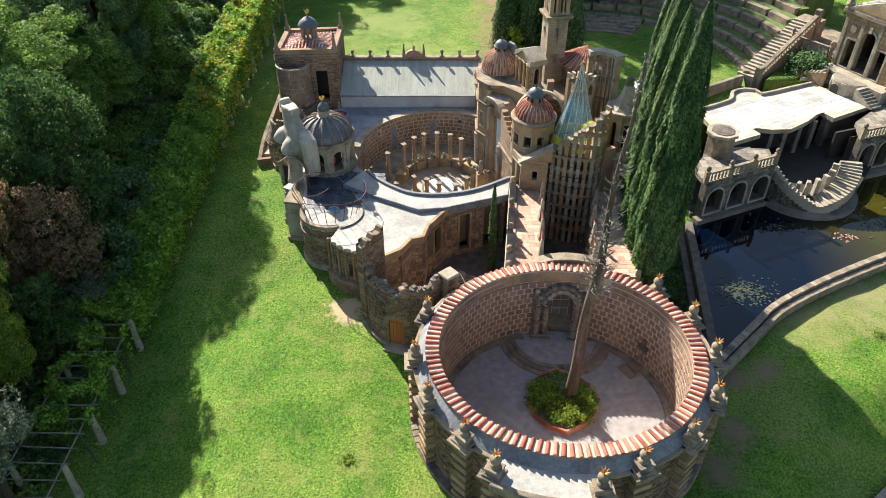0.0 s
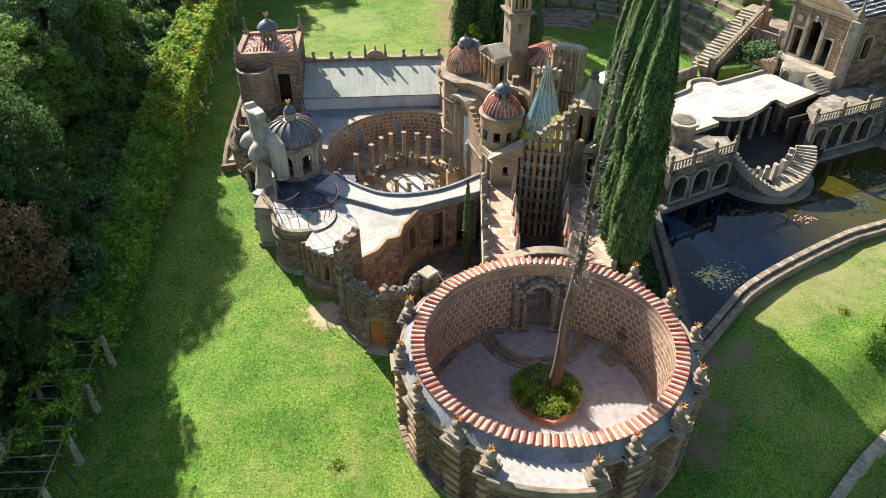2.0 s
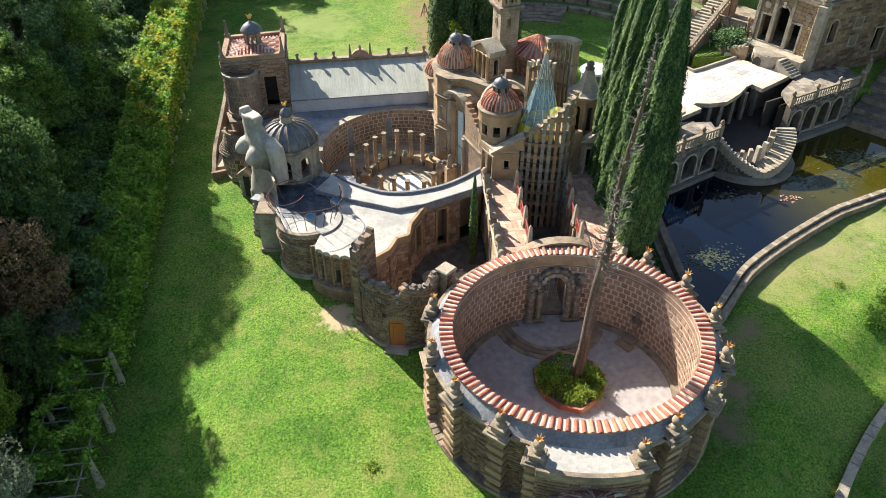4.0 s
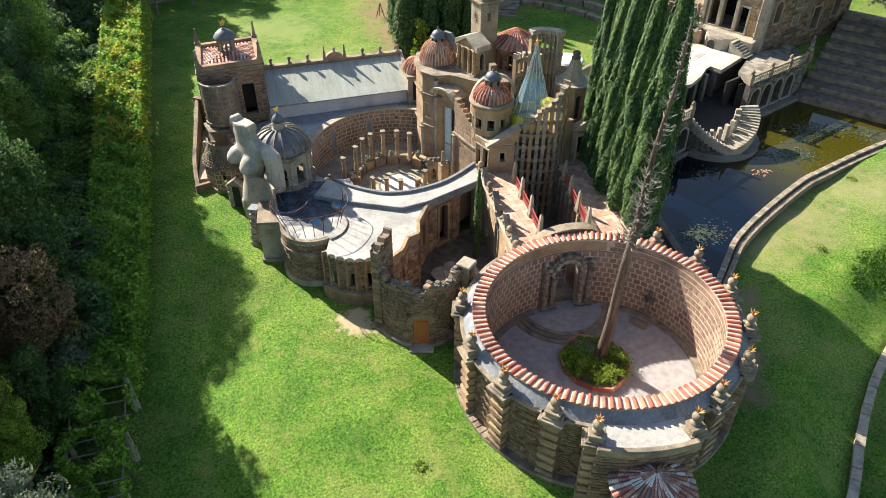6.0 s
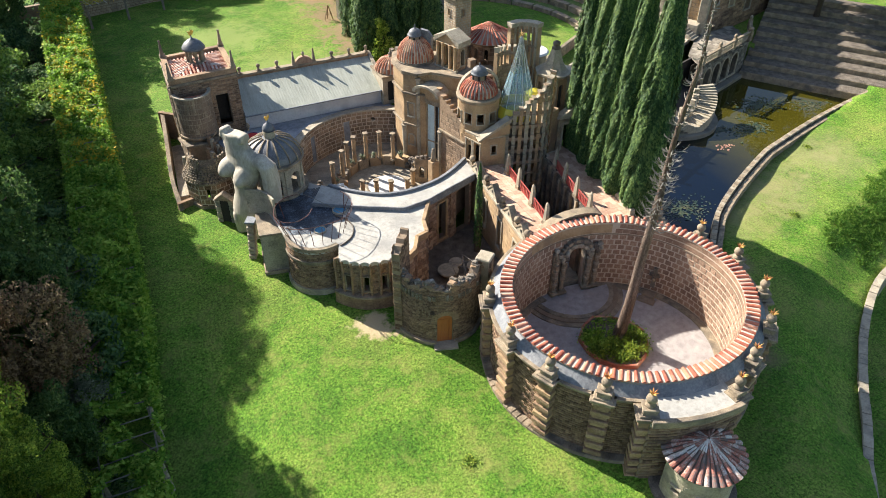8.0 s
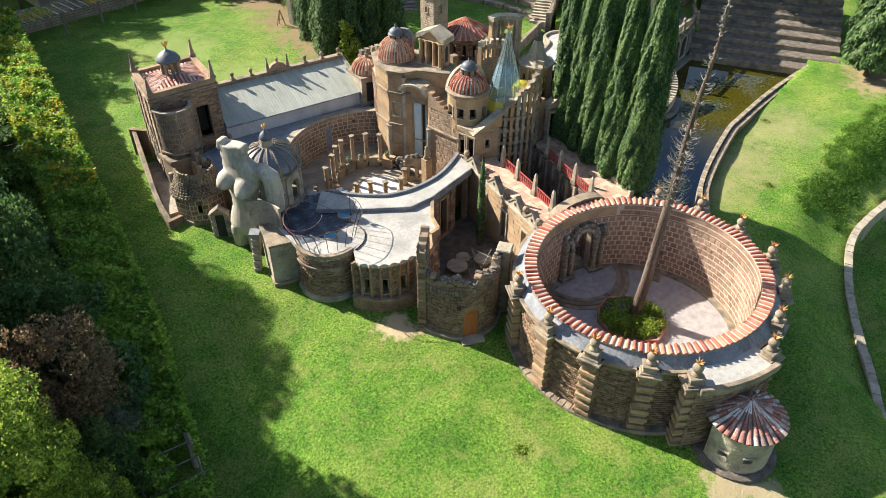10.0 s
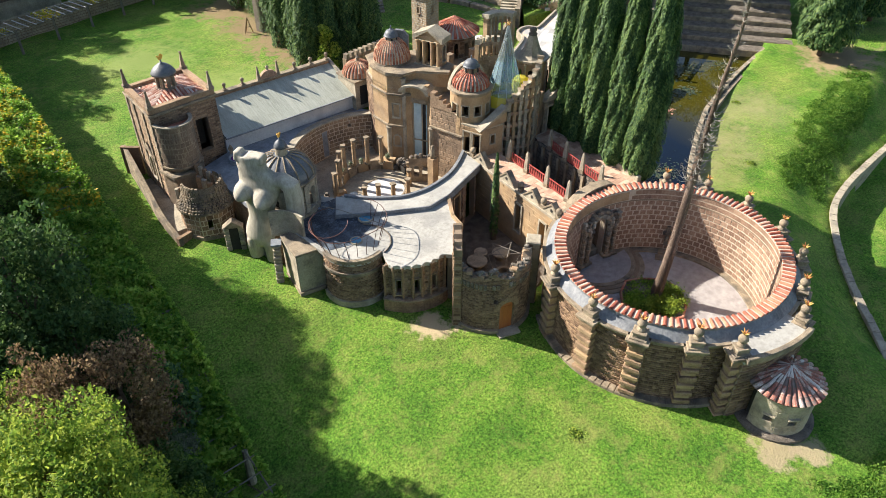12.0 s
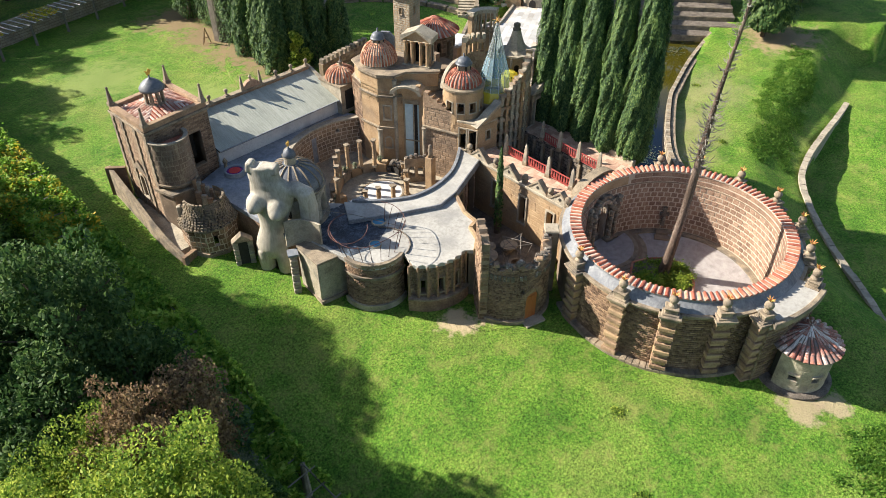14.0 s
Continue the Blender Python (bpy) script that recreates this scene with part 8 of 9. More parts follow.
def make_arcade():
    a = thing("arcade_west", "rusticated stone arcade with round arches above the pond", "arcade", kind="structure")
    f, L = line((20.6, 47.3), (27.0, 50.1))
    hs = [(L * (k + 0.5) / 3 - 0.8, L * (k + 0.5) / 3 + 0.8, -0.2, 2.0, True) for k in range(3)]
    masonry(a, f, L, -1.6, 2.7, 0.6, hs, core=POND_STONE, skin=POND_STONE, h=0.3, ln=0.55, step=0.5)
    window_trim(a, f, hs, CAST, 0.16, 0.1)
    part("ledge", wall(Geo(), f, -0.5, L, -0.2, 0.6, -1.6, -0.35, (), 2), POND_STONE, a, bevel=0.04)
    # vault wall painted near-black for the shade under the arches
    part("vault_wall", wall(Geo(), f, -0.4, L + 0.4, -2.4, -2.2, -1.6, 2.4, ()), DARK, a)
    part("vault_floor", Geo().prism([f(-0.4, -0.55), f(L + 0.4, -0.55), f(L + 0.4, -2.3), f(-0.4, -2.3)], -1.6, -0.3), ROCK, a)
    balustrade(f(0, -0.2), f(L, -0.2), 2.7, 20, 4)
    part("deck", Geo().prism([(20.6, 47.3), (27.0, 50.1), (27.4, 52.8), (22.5, 53.2), (20.2, 49.5)], 2.3, 2.7), POND_STONE, a)
    paving(a, [(20.8, 47.6), (26.9, 50.2), (27.3, 52.7), (22.6, 53.1), (20.4, 49.4)], 2.7, 0.55, TILE_GREY, rnd)
    b = thing("arcade_east", "rusticated stone arcade with tall arches beside the stair", "arcade", kind="structure")
    f, L = line((35.6, 53.7), (44.6, 56.9))
    hs = [(L * (k + 0.55) / 5 - 0.7, L * (k + 0.55) / 5 + 0.7, 0.0, 2.4, True) for k in range(4)]
    masonry(b, f, L, -1.6, 3.0, 0.6, hs, core=POND_STONE, skin=POND_STONE, h=0.3, ln=0.55, step=0.5)
    window_trim(b, f, hs, CAST, 0.16, 0.1)
    part("ledge", wall(Geo(), f, -0.8, L + 1.5, -0.2, 0.7, -1.6, -0.35, (), 2), POND_STONE, b, bevel=0.04)
    part("deck", Geo().prism([(35.6, 53.7), (44.6, 56.9), (46.0, 61.0), (40.5, 60.5), (36.5, 57.0)], 2.6, 3.0), POND_STONE, b)
    paving(b, [(35.8, 53.9), (44.5, 57.0), (45.9, 60.9), (40.6, 60.3), (36.6, 56.9)], 3.0, 0.55, TILE_GREY, rnd)
    # same painted shade behind these arches
    part("vault_wall", wall(Geo(), f, -0.6, L + 0.4, -2.4, -2.2, -1.6, 2.7, ()), DARK, b)
    part("vault_floor", Geo().prism([f(-0.6, -0.55), f(L + 0.4, -0.55), f(L + 0.4, -2.3), f(-0.6, -2.3)], -1.6, -0.1), ROCK, b)
    balustrade(f(0, -0.2), f(L, -0.2), 3.0, 28, 4)
    balustrade((44.5, 56.8), (47.0, 59.5), 3.0, 9, 2)
    # bow-fronted scale-patterned base with curved stairs round it
    s = thing("curved_stair", "curved stone stair on a bowed scale-patterned base", "stairs")
    cx, cy, r = 30.6, 51.6, 3.7
    f, L = arc(cx, cy, r, 195, 345)
    part("bow_wall", wall(Geo(), f, 0, L, -0.5, 0, -1.6, lambda q: 2.4 - 2.2 * math.sin(math.pi * q / L), (), 0.3), ROCK, s)
    g = Geo()
    for row in range(12):
        for k in range(44):
            q = L * (k + 0.5 * (row % 2)) / 44
            z = -0.3 + row * 0.22
            if z < 2.2 - 2.2 * math.sin(math.pi * q / L):
                g.slab(f, [(q - 0.1, z), (q, z - 0.13), (q + 0.1, z), (q, z + 0.13)], -0.02, 0.05)
    tagged(part("scale_cladding", g, POND_STONE, s), kind="stuff")
    part("ledge", wall(Geo(), f, -0.3, L + 0.3, -0.2, 0.7, -1.6, -0.35, (), 0.3), POND_STONE, s)
    n = 17
    for k in range(n):
        a0, a1 = 266 + 84 * k / n, 266 + 84 * (k + 1) / n
        z = 0.25 + 2.4 * k / n
        poly = [(cx + rr * math.cos(radians(q)), cy + rr * math.sin(radians(q))) for rr, q in ((2.2, a0), (3.9, a0), (3.9, a1 + 1), (2.2, a1 + 1))]
        part("step", Geo().prism(poly, z - 0.9, z), CAST, s, bevel=0.015)
    for k in range(12):
        a0, a1 = 266 - 70 * k / 12, 266 - 70 * (k + 1) / 12
        z = 0.25 + 2.3 * k / 12
        poly = [(cx + rr * math.cos(radians(q)), cy + rr * math.sin(radians(q))) for rr, q in ((3.3, a0), (3.85, a0), (3.85, a1), (3.3, a1))]
        part("step", Geo().prism(poly, z - 0.8, z), CAST, s, bevel=0.015)
    for k in range(6):
        a0 = radians(232 + 20 * k)
        part("pier", Geo().box(cx + 1.9 * math.cos(a0), cy + 1.9 * math.sin(a0), -0.2, 0.5, 0.32, 1.3 + 0.28 * k, 232 + 20 * k), CAST, s, bevel=0.03)
    # undercroft floor and wall: shade under the terrace put into the colour
    part("undercroft", Geo().prism([(cx - 3.3, cy - 0.2), (cx - 2.4, cy - 2.4), (cx + 0.0, cy - 3.4), (cx + 2.4, cy - 2.6), (cx + 4.6, cy - 0.4), (40.6, 58.0), (40.2, 61.0), (36.2, 64.3), (29.6, 62.2), (23.0, 58.8), (21.8, 53.0), (26.8, 50.4)], -0.6, 0.1), DARK, s)
    part("undercroft_wall", wall(Geo(), line((27.2, 56.4), (36.6, 60.0))[0], -1.0, 10.5, -0.3, 0, -0.3, 3.0, ()), DARK, s)
    for k in range(5):
        px, py = 28.6 + 1.5 * k, 55.6 + 0.62 * k
        part("bossed_pillar", Geo().box(px, py, 0.0, 0.4, 0.4, 2.9, 12), POND_STONE, s)
    # paved terrace
    p = thing("plaza", "bright white stone paved terrace with a wavy edge", "terrace", kind="structure")
    poly = [(23.8, 52.8), (27.2, 54.5), (26.7, 55.7), (28.4, 55.3), (30.1, 55.4), (32.1, 56.8), (34.1, 58.7), (34.7, 57.4), (39.4, 60.0), (38.2, 61.7), (35.7, 64.4), (29.8, 61.9), (29.6, 62.7), (28.5, 62.9), (27.3, 62.2), (26.6, 60.7), (23.0, 58.6)]
    part("slab", Geo().prism(poly, 2.75, 3.14), CAST, p)
    part("paving", Geo().prism(poly, 3.13, 3.16), JOINT_PALE, p)
    g, key = Geo(), Geo()
    ca, sa = math.cos(radians(27)), math.sin(radians(27))
    for i in range(-14, 15):
        for j in range(-16, 17):
            u, v = i * 1.3 + (0.65 if j % 2 else 0), j * 0.62
            q = [(30.8 + (u + du) * ca - (v + dv) * sa, 58.8 + (u + du) * sa + (v + dv) * ca) for du, dv in ((0, 0), (1.3, 0), (1.3, 0.62), (0, 0.62))]
            if inside(poly, np.array([a for a, _ in q]), np.array([c for _, c in q])).all():
                bank = key if (j % 4 == 0 and i % 4) or (j % 4 in (1, 2) and (i + j // 4) % 3 == 0) else g
                bank.box(30.8 + (u + 0.65) * ca - (v + 0.31) * sa, 58.8 + (u + 0.65) * sa + (v + 0.31) * ca, 3.16, 1.27, 0.595, 0.008 + rnd.uniform(0, 0.006), 27)
    tagged(part("slabs", g, WHITE, p), kind="stuff")
    tagged(part("meander_slabs", key, KEY_STONE, p, "beige paving slabs laid as a meander"), kind="stuff")
    f, L = curve([(35.7, 64.4), (32.8, 63.15), (29.9, 61.95), (29.6, 62.7), (28.5, 62.95), (27.3, 62.3), (26.6, 60.75), (23.0, 58.65)])
    part("low_parapet", wall(Geo(), f, 0, L, -0.05, 0.25, 2.2, 3.4, (), 0.5), CAST, p, bevel=0.04)
    # near-black wall paints the shade below the slab
    part("underside_wall", wall(Geo(), line((23.4, 53.2), (28.0, 56.6))[0], 0, 5.7, -0.3, -0.05, 0.0, 2.9, ()), DARK, p)
    part("underside_wall", wall(Geo(), line((34.5, 58.4), (40.5, 61.2))[0], 0, 6.6, -0.3, -0.05, 0.0, 2.9, ()), POND_STONE, p)
    o = thing("guard_turret", "small octagonal stone turret beside the white terrace", "turret")
    oc = lambda r: [(22.9 + r * math.cos(radians(a)), 52.2 + r * math.sin(radians(a))) for a in range(0, 360, 45)]
    part("body", Geo().prism(oc(1.15), 0.0, 4.6), TRIM, o, bevel=0.03)
    part("cornice", Geo().prism(oc(1.35), 4.5, 4.75), CAST, o, bevel=0.03)
    part("bowl", Geo().prism(oc(0.95), 4.76, 4.8), ROCK, o)
    v = thing("villa", "stone villa front with three openings and a pediment", "building")
    A, B, C, D = (38.2, 67.1), (41.1, 60.8), (56.0, 65.0), (52.0, 73.0)
    f, L = line(A, B)
    hs = [(0.9, 1.9, 4.4, 7.0, False), (2.35, 3.75, 4.4, 8.3, True), (4.2, 5.2, 4.4, 7.0, False)]
    masonry(v, f, L, 2.0, 9.6, 0.5, hs, core=TRIM, skin=OCHRE, h=0.4, ln=0.8, proud=0.03, joint=0.05, dark=False)
    # villa room ends in a near-black sheet for its shade
    part("room", Geo().slab(f, [(0.3, 4.2), (L - 0.3, 4.2), (L - 0.3, 9), (0.3, 9)], -4.0, -3.9), DARK, v)
    part("room_floor", Geo().prism([f(0.3, -0.4), f(L - 0.3, -0.4), f(L - 0.3, -4), f(0.3, -4)], 4.2, 4.38), TRIM, v)
    window_trim(v, f, hs, CAST, 0.2, 0.12)
    part("pediment", Geo().slab(f, [(-0.4, 9.6), (L + 0.4, 9.6), (L / 2, 11.2)], -0.6, 0.25), CAST, v, bevel=0.04)
    part("cornice", wall(Geo(), f, -0.3, L + 0.3, -0.4, 0.3, 9.3, 9.62, ()), TRIM, v)
    part("tympanum", Geo().slab(f, [(0.5, 9.85), (L - 0.5, 9.85), (L / 2, 10.85)], 0.25, 0.27), OCHRE, v)
    for s in (0.28, 2.12, 3.98, L - 0.28):
        part("pilaster", wall(Geo(), f, s - 0.17, s + 0.17, 0.0, 0.16, 4.2, 9.3, ()), CAST, v, bevel=0.02)
        part("capital", wall(Geo(), f, s - 0.24, s + 0.24, 0.0, 0.24, 8.95, 9.28, ()), TRIM, v, bevel=0.02)
    for s in (1.2, L - 1.2):
        ring = [(s + 0.36 * math.cos(radians(a)), 8.0 + 0.42 * math.sin(radians(a))) for a in range(0, 360, 30)]
        part("medallion", Geo().slab(f, ring, 0.0, 0.12), TRIM, v, bevel=0.03)
    for c in (A, B):
        part("finial", Geo().lathe([(0.0, 9.6), (0.34, 9.6), (0.3, 9.9), (0.42, 10.0), (0.16, 10.5), (0.05, 11.5), (0.0, 11.7)], c[0], c[1], 0, 10), TRIM, v)
    part("keystone", wall(Geo(), f, 2.9, 3.2, 0.0, 0.28, 8.2, 8.75, ()), CAST, v, bevel=0.03)
    f2, L2 = line(B, C)
    hs = [(1.6, 2.6, 5.6, 7.8, True), (5.0, 6.0, 6.6, 7.5, False), (5.0, 6.0, 4.8, 5.7, False), (8.6, 9.8, 3.6, 6.0, False), (12.0, 13.2, 4.4, 6.4, False)]
    masonry(v, f2, L2, 2.0, 9.6, 0.5, hs, skin=TUFA, h=0.35, ln=0.7)
    window_trim(v, f2, hs, CAST, 0.14, 0.1)
    part("corner_pilaster", Geo().box(*B, 2.5, 0.9, 0.9, 7.0, 32), CAST, v, bevel=0.05)
    for p2, q2 in ((C, D), (D, A)):
        f3, L3 = line(p2, q2)
        part("wall", wall(Geo(), f3, 0, L3, -0.5, 0, 2.0, 9.6, ()), TUFA, v)
    # gabled roof behind the pediment, laid with separate stone tiles, and a lower hip over the rear
    ux, uy = (B[0] - A[0]) / L, (B[1] - A[1]) / L
    back = lambda p, d: (p[0] - uy * d, p[1] + ux * d)
    mid = ((A[0] + B[0]) / 2, (A[1] + B[1]) / 2)
    part("roof", Geo().add([(*A, 9.65), (*B, 9.65), (*back(B, 13.0), 9.65), (*back(A, 13.0), 9.65), (*mid, 11.25), (*back(mid, 13.0), 11.25)], [(0, 4, 5, 3), (4, 1, 2, 5), (0, 1, 4), (2, 3, 5), (3, 2, 1, 0)]), ROCK, v)
    g = Geo()
    rt = random.Random(4)
    for side, (e, sg) in enumerate(((A, 1), (B, -1))):
        for row in range(8):
            for k in range(26):
                t = (row + 0.5) / 8
                px, py = e[0] + sg * ux * L / 2 * t, e[1] + sg * uy * L / 2 * t
                qx, qy = back((px, py), 0.25 + 0.5 * (k + 0.5 * (row % 2)))
                g.box(qx, qy, 9.68 + 1.6 * t + rt.uniform(-0.02, 0.03), 0.5, 0.44, 0.07, math.degrees(math.atan2(uy, ux)) + rt.uniform(-4, 4), 0.96)
    tagged(part("roof_tiles", g, STONE_TILE, v), kind="stuff")
    part("rear_roof", Geo().add([(*back(A, 9.0), 8.9), (*B, 8.9), (*C, 9.5), (*D, 9.5), (49.0, 67.5, 10.4)], [(0, 1, 4), (1, 2, 4), (2, 3, 4), (3, 0, 4), (3, 2, 1, 0)]), STONE_TILE, v)
    n0 = (uy, -ux)
    out = lambda p, d, sl: (p[0] + n0[0] * d + ux * sl, p[1] + n0[1] * d + uy * sl)
    part("platform", Geo().prism([A, B, out(B, 1.5, 0.2), out(A, 1.5, -0.2)], 2.5, 4.25), CAST, v, bevel=0.04)
    drum = [out(mid, 1.45 + 1.7 * math.sin(math.pi * k / 14), 1.75 * math.cos(math.pi * k / 14) + 0.3) for k in range(15)]
    part("platform_drum", Geo().prism(drum, 2.5, 4.3), CAST, v, bevel=0.03)
    part("platform_paving", Geo().prism([out(mid, 1.45 + 1.6 * math.sin(math.pi * k / 14), 1.65 * math.cos(math.pi * k / 14) + 0.3) for k in range(15)], 4.3, 4.34), TILE_GREY, v)
    fd, Ld = line(out(mid, 3.0, -0.35), out(mid, 3.0, 0.45))
    # niche is a dark slab, its shade in the colour
    part("niche", Geo().slab(fd, [(0.0, 3.15), (0.8, 3.15), (0.8, 3.7), (0.65, 3.95), (0.4, 4.05), (0.15, 3.95), (0.0, 3.7)], 0.0, 0.2), DARK, v)
    st = thing("villa_steps", "short double stone steps before the villa front", "steps")
    rot = math.degrees(math.atan2(uy, ux))
    for k in range(7):
        h = 0.17 * (k + 1)
        part("step", Geo().box(*out(mid, 2.2, 3.9 - 0.3 * k), 3.1, 0.32, 1.3, h, rot), CAST, st, bevel=0.01)
        part("step", Geo().box(*out(mid, 2.2, -4.4 + 0.34 * k), 3.1, 0.36, 1.2, h, rot), CAST, st, bevel=0.01)
        part("parapet_ball", Geo().ball(*out(mid, 2.95, -4.4 + 0.42 * k), 3.35 + 0.17 * k, 0.2, 10), CAST, st)
    part("side_parapet", wall(Geo(), line(out(mid, 2.95, -4.6), out(mid, 2.95, -1.4))[0], 0, 3.2, -0.14, 0.14, 2.9, lambda q: 3.3 + 0.4 * q, ()), OCHRE, st, bevel=0.02)
    # raised garden beside the stair with a balustrade above it
    rg = thing("raised_garden", "low walled garden between stair and villa", "terrace", kind="structure")
    part("bed", Geo().prism([(31.6, 65.7), (36.4, 65.3), (38.2, 67.3), (36.2, 71.0)], 1.0, 3.0), GRASS, rg)
    part("white_landing", Geo().prism([(34.9, 65.6), (37.4, 65.0), (38.2, 66.9), (36.9, 67.9)], 2.9, 3.3), KEY_STONE, rg, bevel=0.03)
    part("rear_wall", wall(Geo(), line((35.6, 71.3), (38.2, 67.5))[0], 0, 4.6, -0.4, 0, 1.0, 4.6, ()), OCHRE, rg, bevel=0.03)
    part("upper_terrace", Geo().prism([(35.9, 71.4), (38.5, 67.6), (44.0, 71.0), (41.0, 76.5)], 1.0, 4.5), TRIM, rg)
    balustrade((35.7, 71.2), (38.1, 67.7), 4.6, 12, 2)
    # stepped seating at the pond's end
    e = thing("pond_seating", "long stepped stone seating at the end of the pond", "steps", kind="structure")
    for k in range(9):
        d = 1.7 * k
        ux, uy = 0.81, 0.59
        p0, p1 = (45.6 + ux * d, 56.4 + uy * d), (53.6 + ux * d, 45.4 + uy * d)
        f, L = line(p1, p0)
        part("tier", wall(Geo(), f, -1.0, L + 1, -1.75, 0, -1.6, 0.0 + 0.55 * k, (), 20), TRIM, e, bevel=0.04)
        part("tread", wall(Geo(), f, -1.0, L + 1, -1.7, -0.05, 0.0 + 0.55 * k, 0.03 + 0.55 * k, (), 20), ROCK, e)


make_arcade()


# ---------- grass amphitheatre beyond ----------
def make_amphitheatre():
    a = thing("amphitheatre", "turf and stone tiered amphitheatre rising behind the castle", "amphitheatre", kind="structure")
    cx, cy = 16.0, 69.5
    part("lawn", Geo().lathe([(0, 2.62), (14.2, 2.62), (14.2, 0)], cx, cy, 0, 64), GRASS, a)
    begin = (-8, 1, 6.5, 11, 14.5, 17.5, 19.8, 21.8, 23.5, 25, 26.5)
    for k in range(11):
        r = 14.2 + 1.75 * k
        z = 3.1 + 0.62 * k
        segs = 9
        for s in range(segs):
            first = begin[k]
            span = 94 - first
            a0 = first + span * s / segs + 0.5
            f, L = arc(cx, cy, r, a0, a0 + span / segs - 1.0)
            part("riser", wall(Geo(), f, 0, L, 0, 0.75, 1.0, z, (), 1.2), TRIM, a, bevel=0.03)
        f, L = arc(cx, cy, r, begin[k], 94)
        part("turf", wall(Geo(), f, 0, L, 0.45, 1.8, 1.0, z - 0.06, (), 1.5), TURF, a)
    s = thing("amphitheatre_stair", "straight stone stair with a side wall through the tiers", "stairs")
    f, L = line((30.9, 66.4), (38.0, 72.2))
    n = 20
    for k in range(n):
        part("step", wall(Geo(), f, L * k / n, L * (k + 1) / n + 0.02, -2.0, 0.0, 1.5, 2.7 + 0.18 * (k + 1), ()), CAST, s)
    part("side_wall", wall(Geo(), f, 0, L, 0.0, 0.35, 1.5, lambda q: 2.9 + 3.6 * q / L, ()), TUFA_WARM, s, bevel=0.03)
    part("handrail", wall(Geo(), f, 0, L, -0.02, 0.4, lambda q: 3.55 + 3.6 * q / L, lambda q: 3.72 + 3.6 * q / L, ()), TRIM, s, bevel=0.02)
    for k in range(22):
        x, y = f(L * (k + 0.5) / 22, 0.18)
        part("baluster", Geo().lathe([(0.1, 0), (0.06, 0.15), (0.11, 0.35), (0.07, 0.68)], x, y, 2.9 + 3.6 * (k + 0.5) / 22, 8), CAST, s)
    for q in (0.0, L):
        part("post", Geo().box(*f(q, 0.18), 2.0, 0.6, 0.6, 2.1 + 3.6 * q / L, 37), TRIM, s, bevel=0.03)
    part("landing", Geo().prism([f(L, -2.0), f(L, 0.35), f(L + 1.8, 0.35), f(L + 1.8, -2.0)], 1.5, 6.3), TRIM, s)
    part("low_wall", wall(Geo(), line((21.0, 60.2), (29.2, 65.2))[0], 0, 9.6, -0.4, 0, 1.5, 3.7, ()), TRIM, s, bevel=0.04)
    b = thing("stage_wall", "rough dark stone stage wall with cave-like openings", "wall")
    f, L = line((7.5, 83.5), (26.5, 87.0))
    hs = [(2.0, 4.2, 3.0, 6.2, True), (8.5, 11.2, 3.0, 6.0, True), (15.5, 17.6, 3.0, 6.0, True)]
    masonry(b, f, L, 1.0, 8.5, 0.8, hs, core=ROCK, skin=ROCK, h=0.6, ln=1.0, proud=0.2)
    for k in range(5):
        ff, LL = arc(cx, cy, 13.9 - 0.8 * k, 60, 125)
        part("stage_step", wall(Geo(), ff, 0, LL, -0.8, 0, 2.0, 3.2 - 0.12 * k, (), 1), TRIM, b)
    tagged(leaves("clipped_hedge", np.random.RandomState(3).normal(size=(3000, 3)) * (0.75, 0.75, 0.5) + np.array([36.1, 67.2, 4.0]), 0.16, LEAF_DARK, None, 5), "rounded dark clipped shrub by the villa", "shrub")


make_amphitheatre()


# ---------- trees ----------
def clump_points(rs, n, centre, radii, clumps, spread):
    """Leaf places in clumps on and inside an uneven ellipsoid."""
    c = rs.normal(size=(clumps, 3))
    c /= np.linalg.norm(c, axis=1)[:, None]
    c *= rs.uniform(0.55, 1.0, (clumps, 1)) ** 0.6 * rs.uniform(0.8, 1.15, (clumps, 1))
    c[:, 2] = np.where(c[:, 2] < -0.55, c[:, 2] * 0.5, c[:, 2])
    c = c * radii + centre
    k = rs.randint(0, clumps, n)
    d = rs.normal(size=(n, 3))
    d /= np.linalg.norm(d, axis=1)[:, None]
    d *= spread * rs.uniform(0.5, 1.0, (n, 1)) ** 0.5
    d[:, 2] *= 0.7
    return c[k] + d * rs.uniform(0.75, 1.25, (clumps, 1))[k]


def broad_tree(name, label, seed, h, r, material, n=6500, size=0.2, group="trees of the wood", bare=0.0):
    rs = np.random.RandomState(seed)
    t = thing(name, label, "tree", group)
    pts = [(0, 0, -1.5), (0.1, 0.05, h * 0.25), (-0.1, 0.15, h * 0.5), (0.05, 0.0, h * 0.8)]
    part("trunk", Geo().tube(pts, [0.34, 0.26, 0.17, 0.05], 8), BARK, t, smooth=True)
    for k in range(7):
        a = k * 2.4
        z = h * (0.3 + 0.06 * k)
        part("limb", Geo().tube([(0, 0, z), (r * 0.4 * math.cos(a), r * 0.4 * math.sin(a), z + h * 0.12), (r * 0.8 * math.cos(a), r * 0.8 * math.sin(a), z + h * 0.2)], [0.13, 0.08, 0.02], 5), BARK, t)
    p = clump_points(rs, n, np.array([0, 0, h * 0.6]), np.array([r, r, h * 0.38]) * 0.92, round(70 + 4 * h), r * 0.23)
    leaves("crown", p, size, material, t, seed)
    return t


def scatter(proto, spots):
    """Copies of proto at spots (x, y, z, turn, scale), and proto itself at the first of them."""
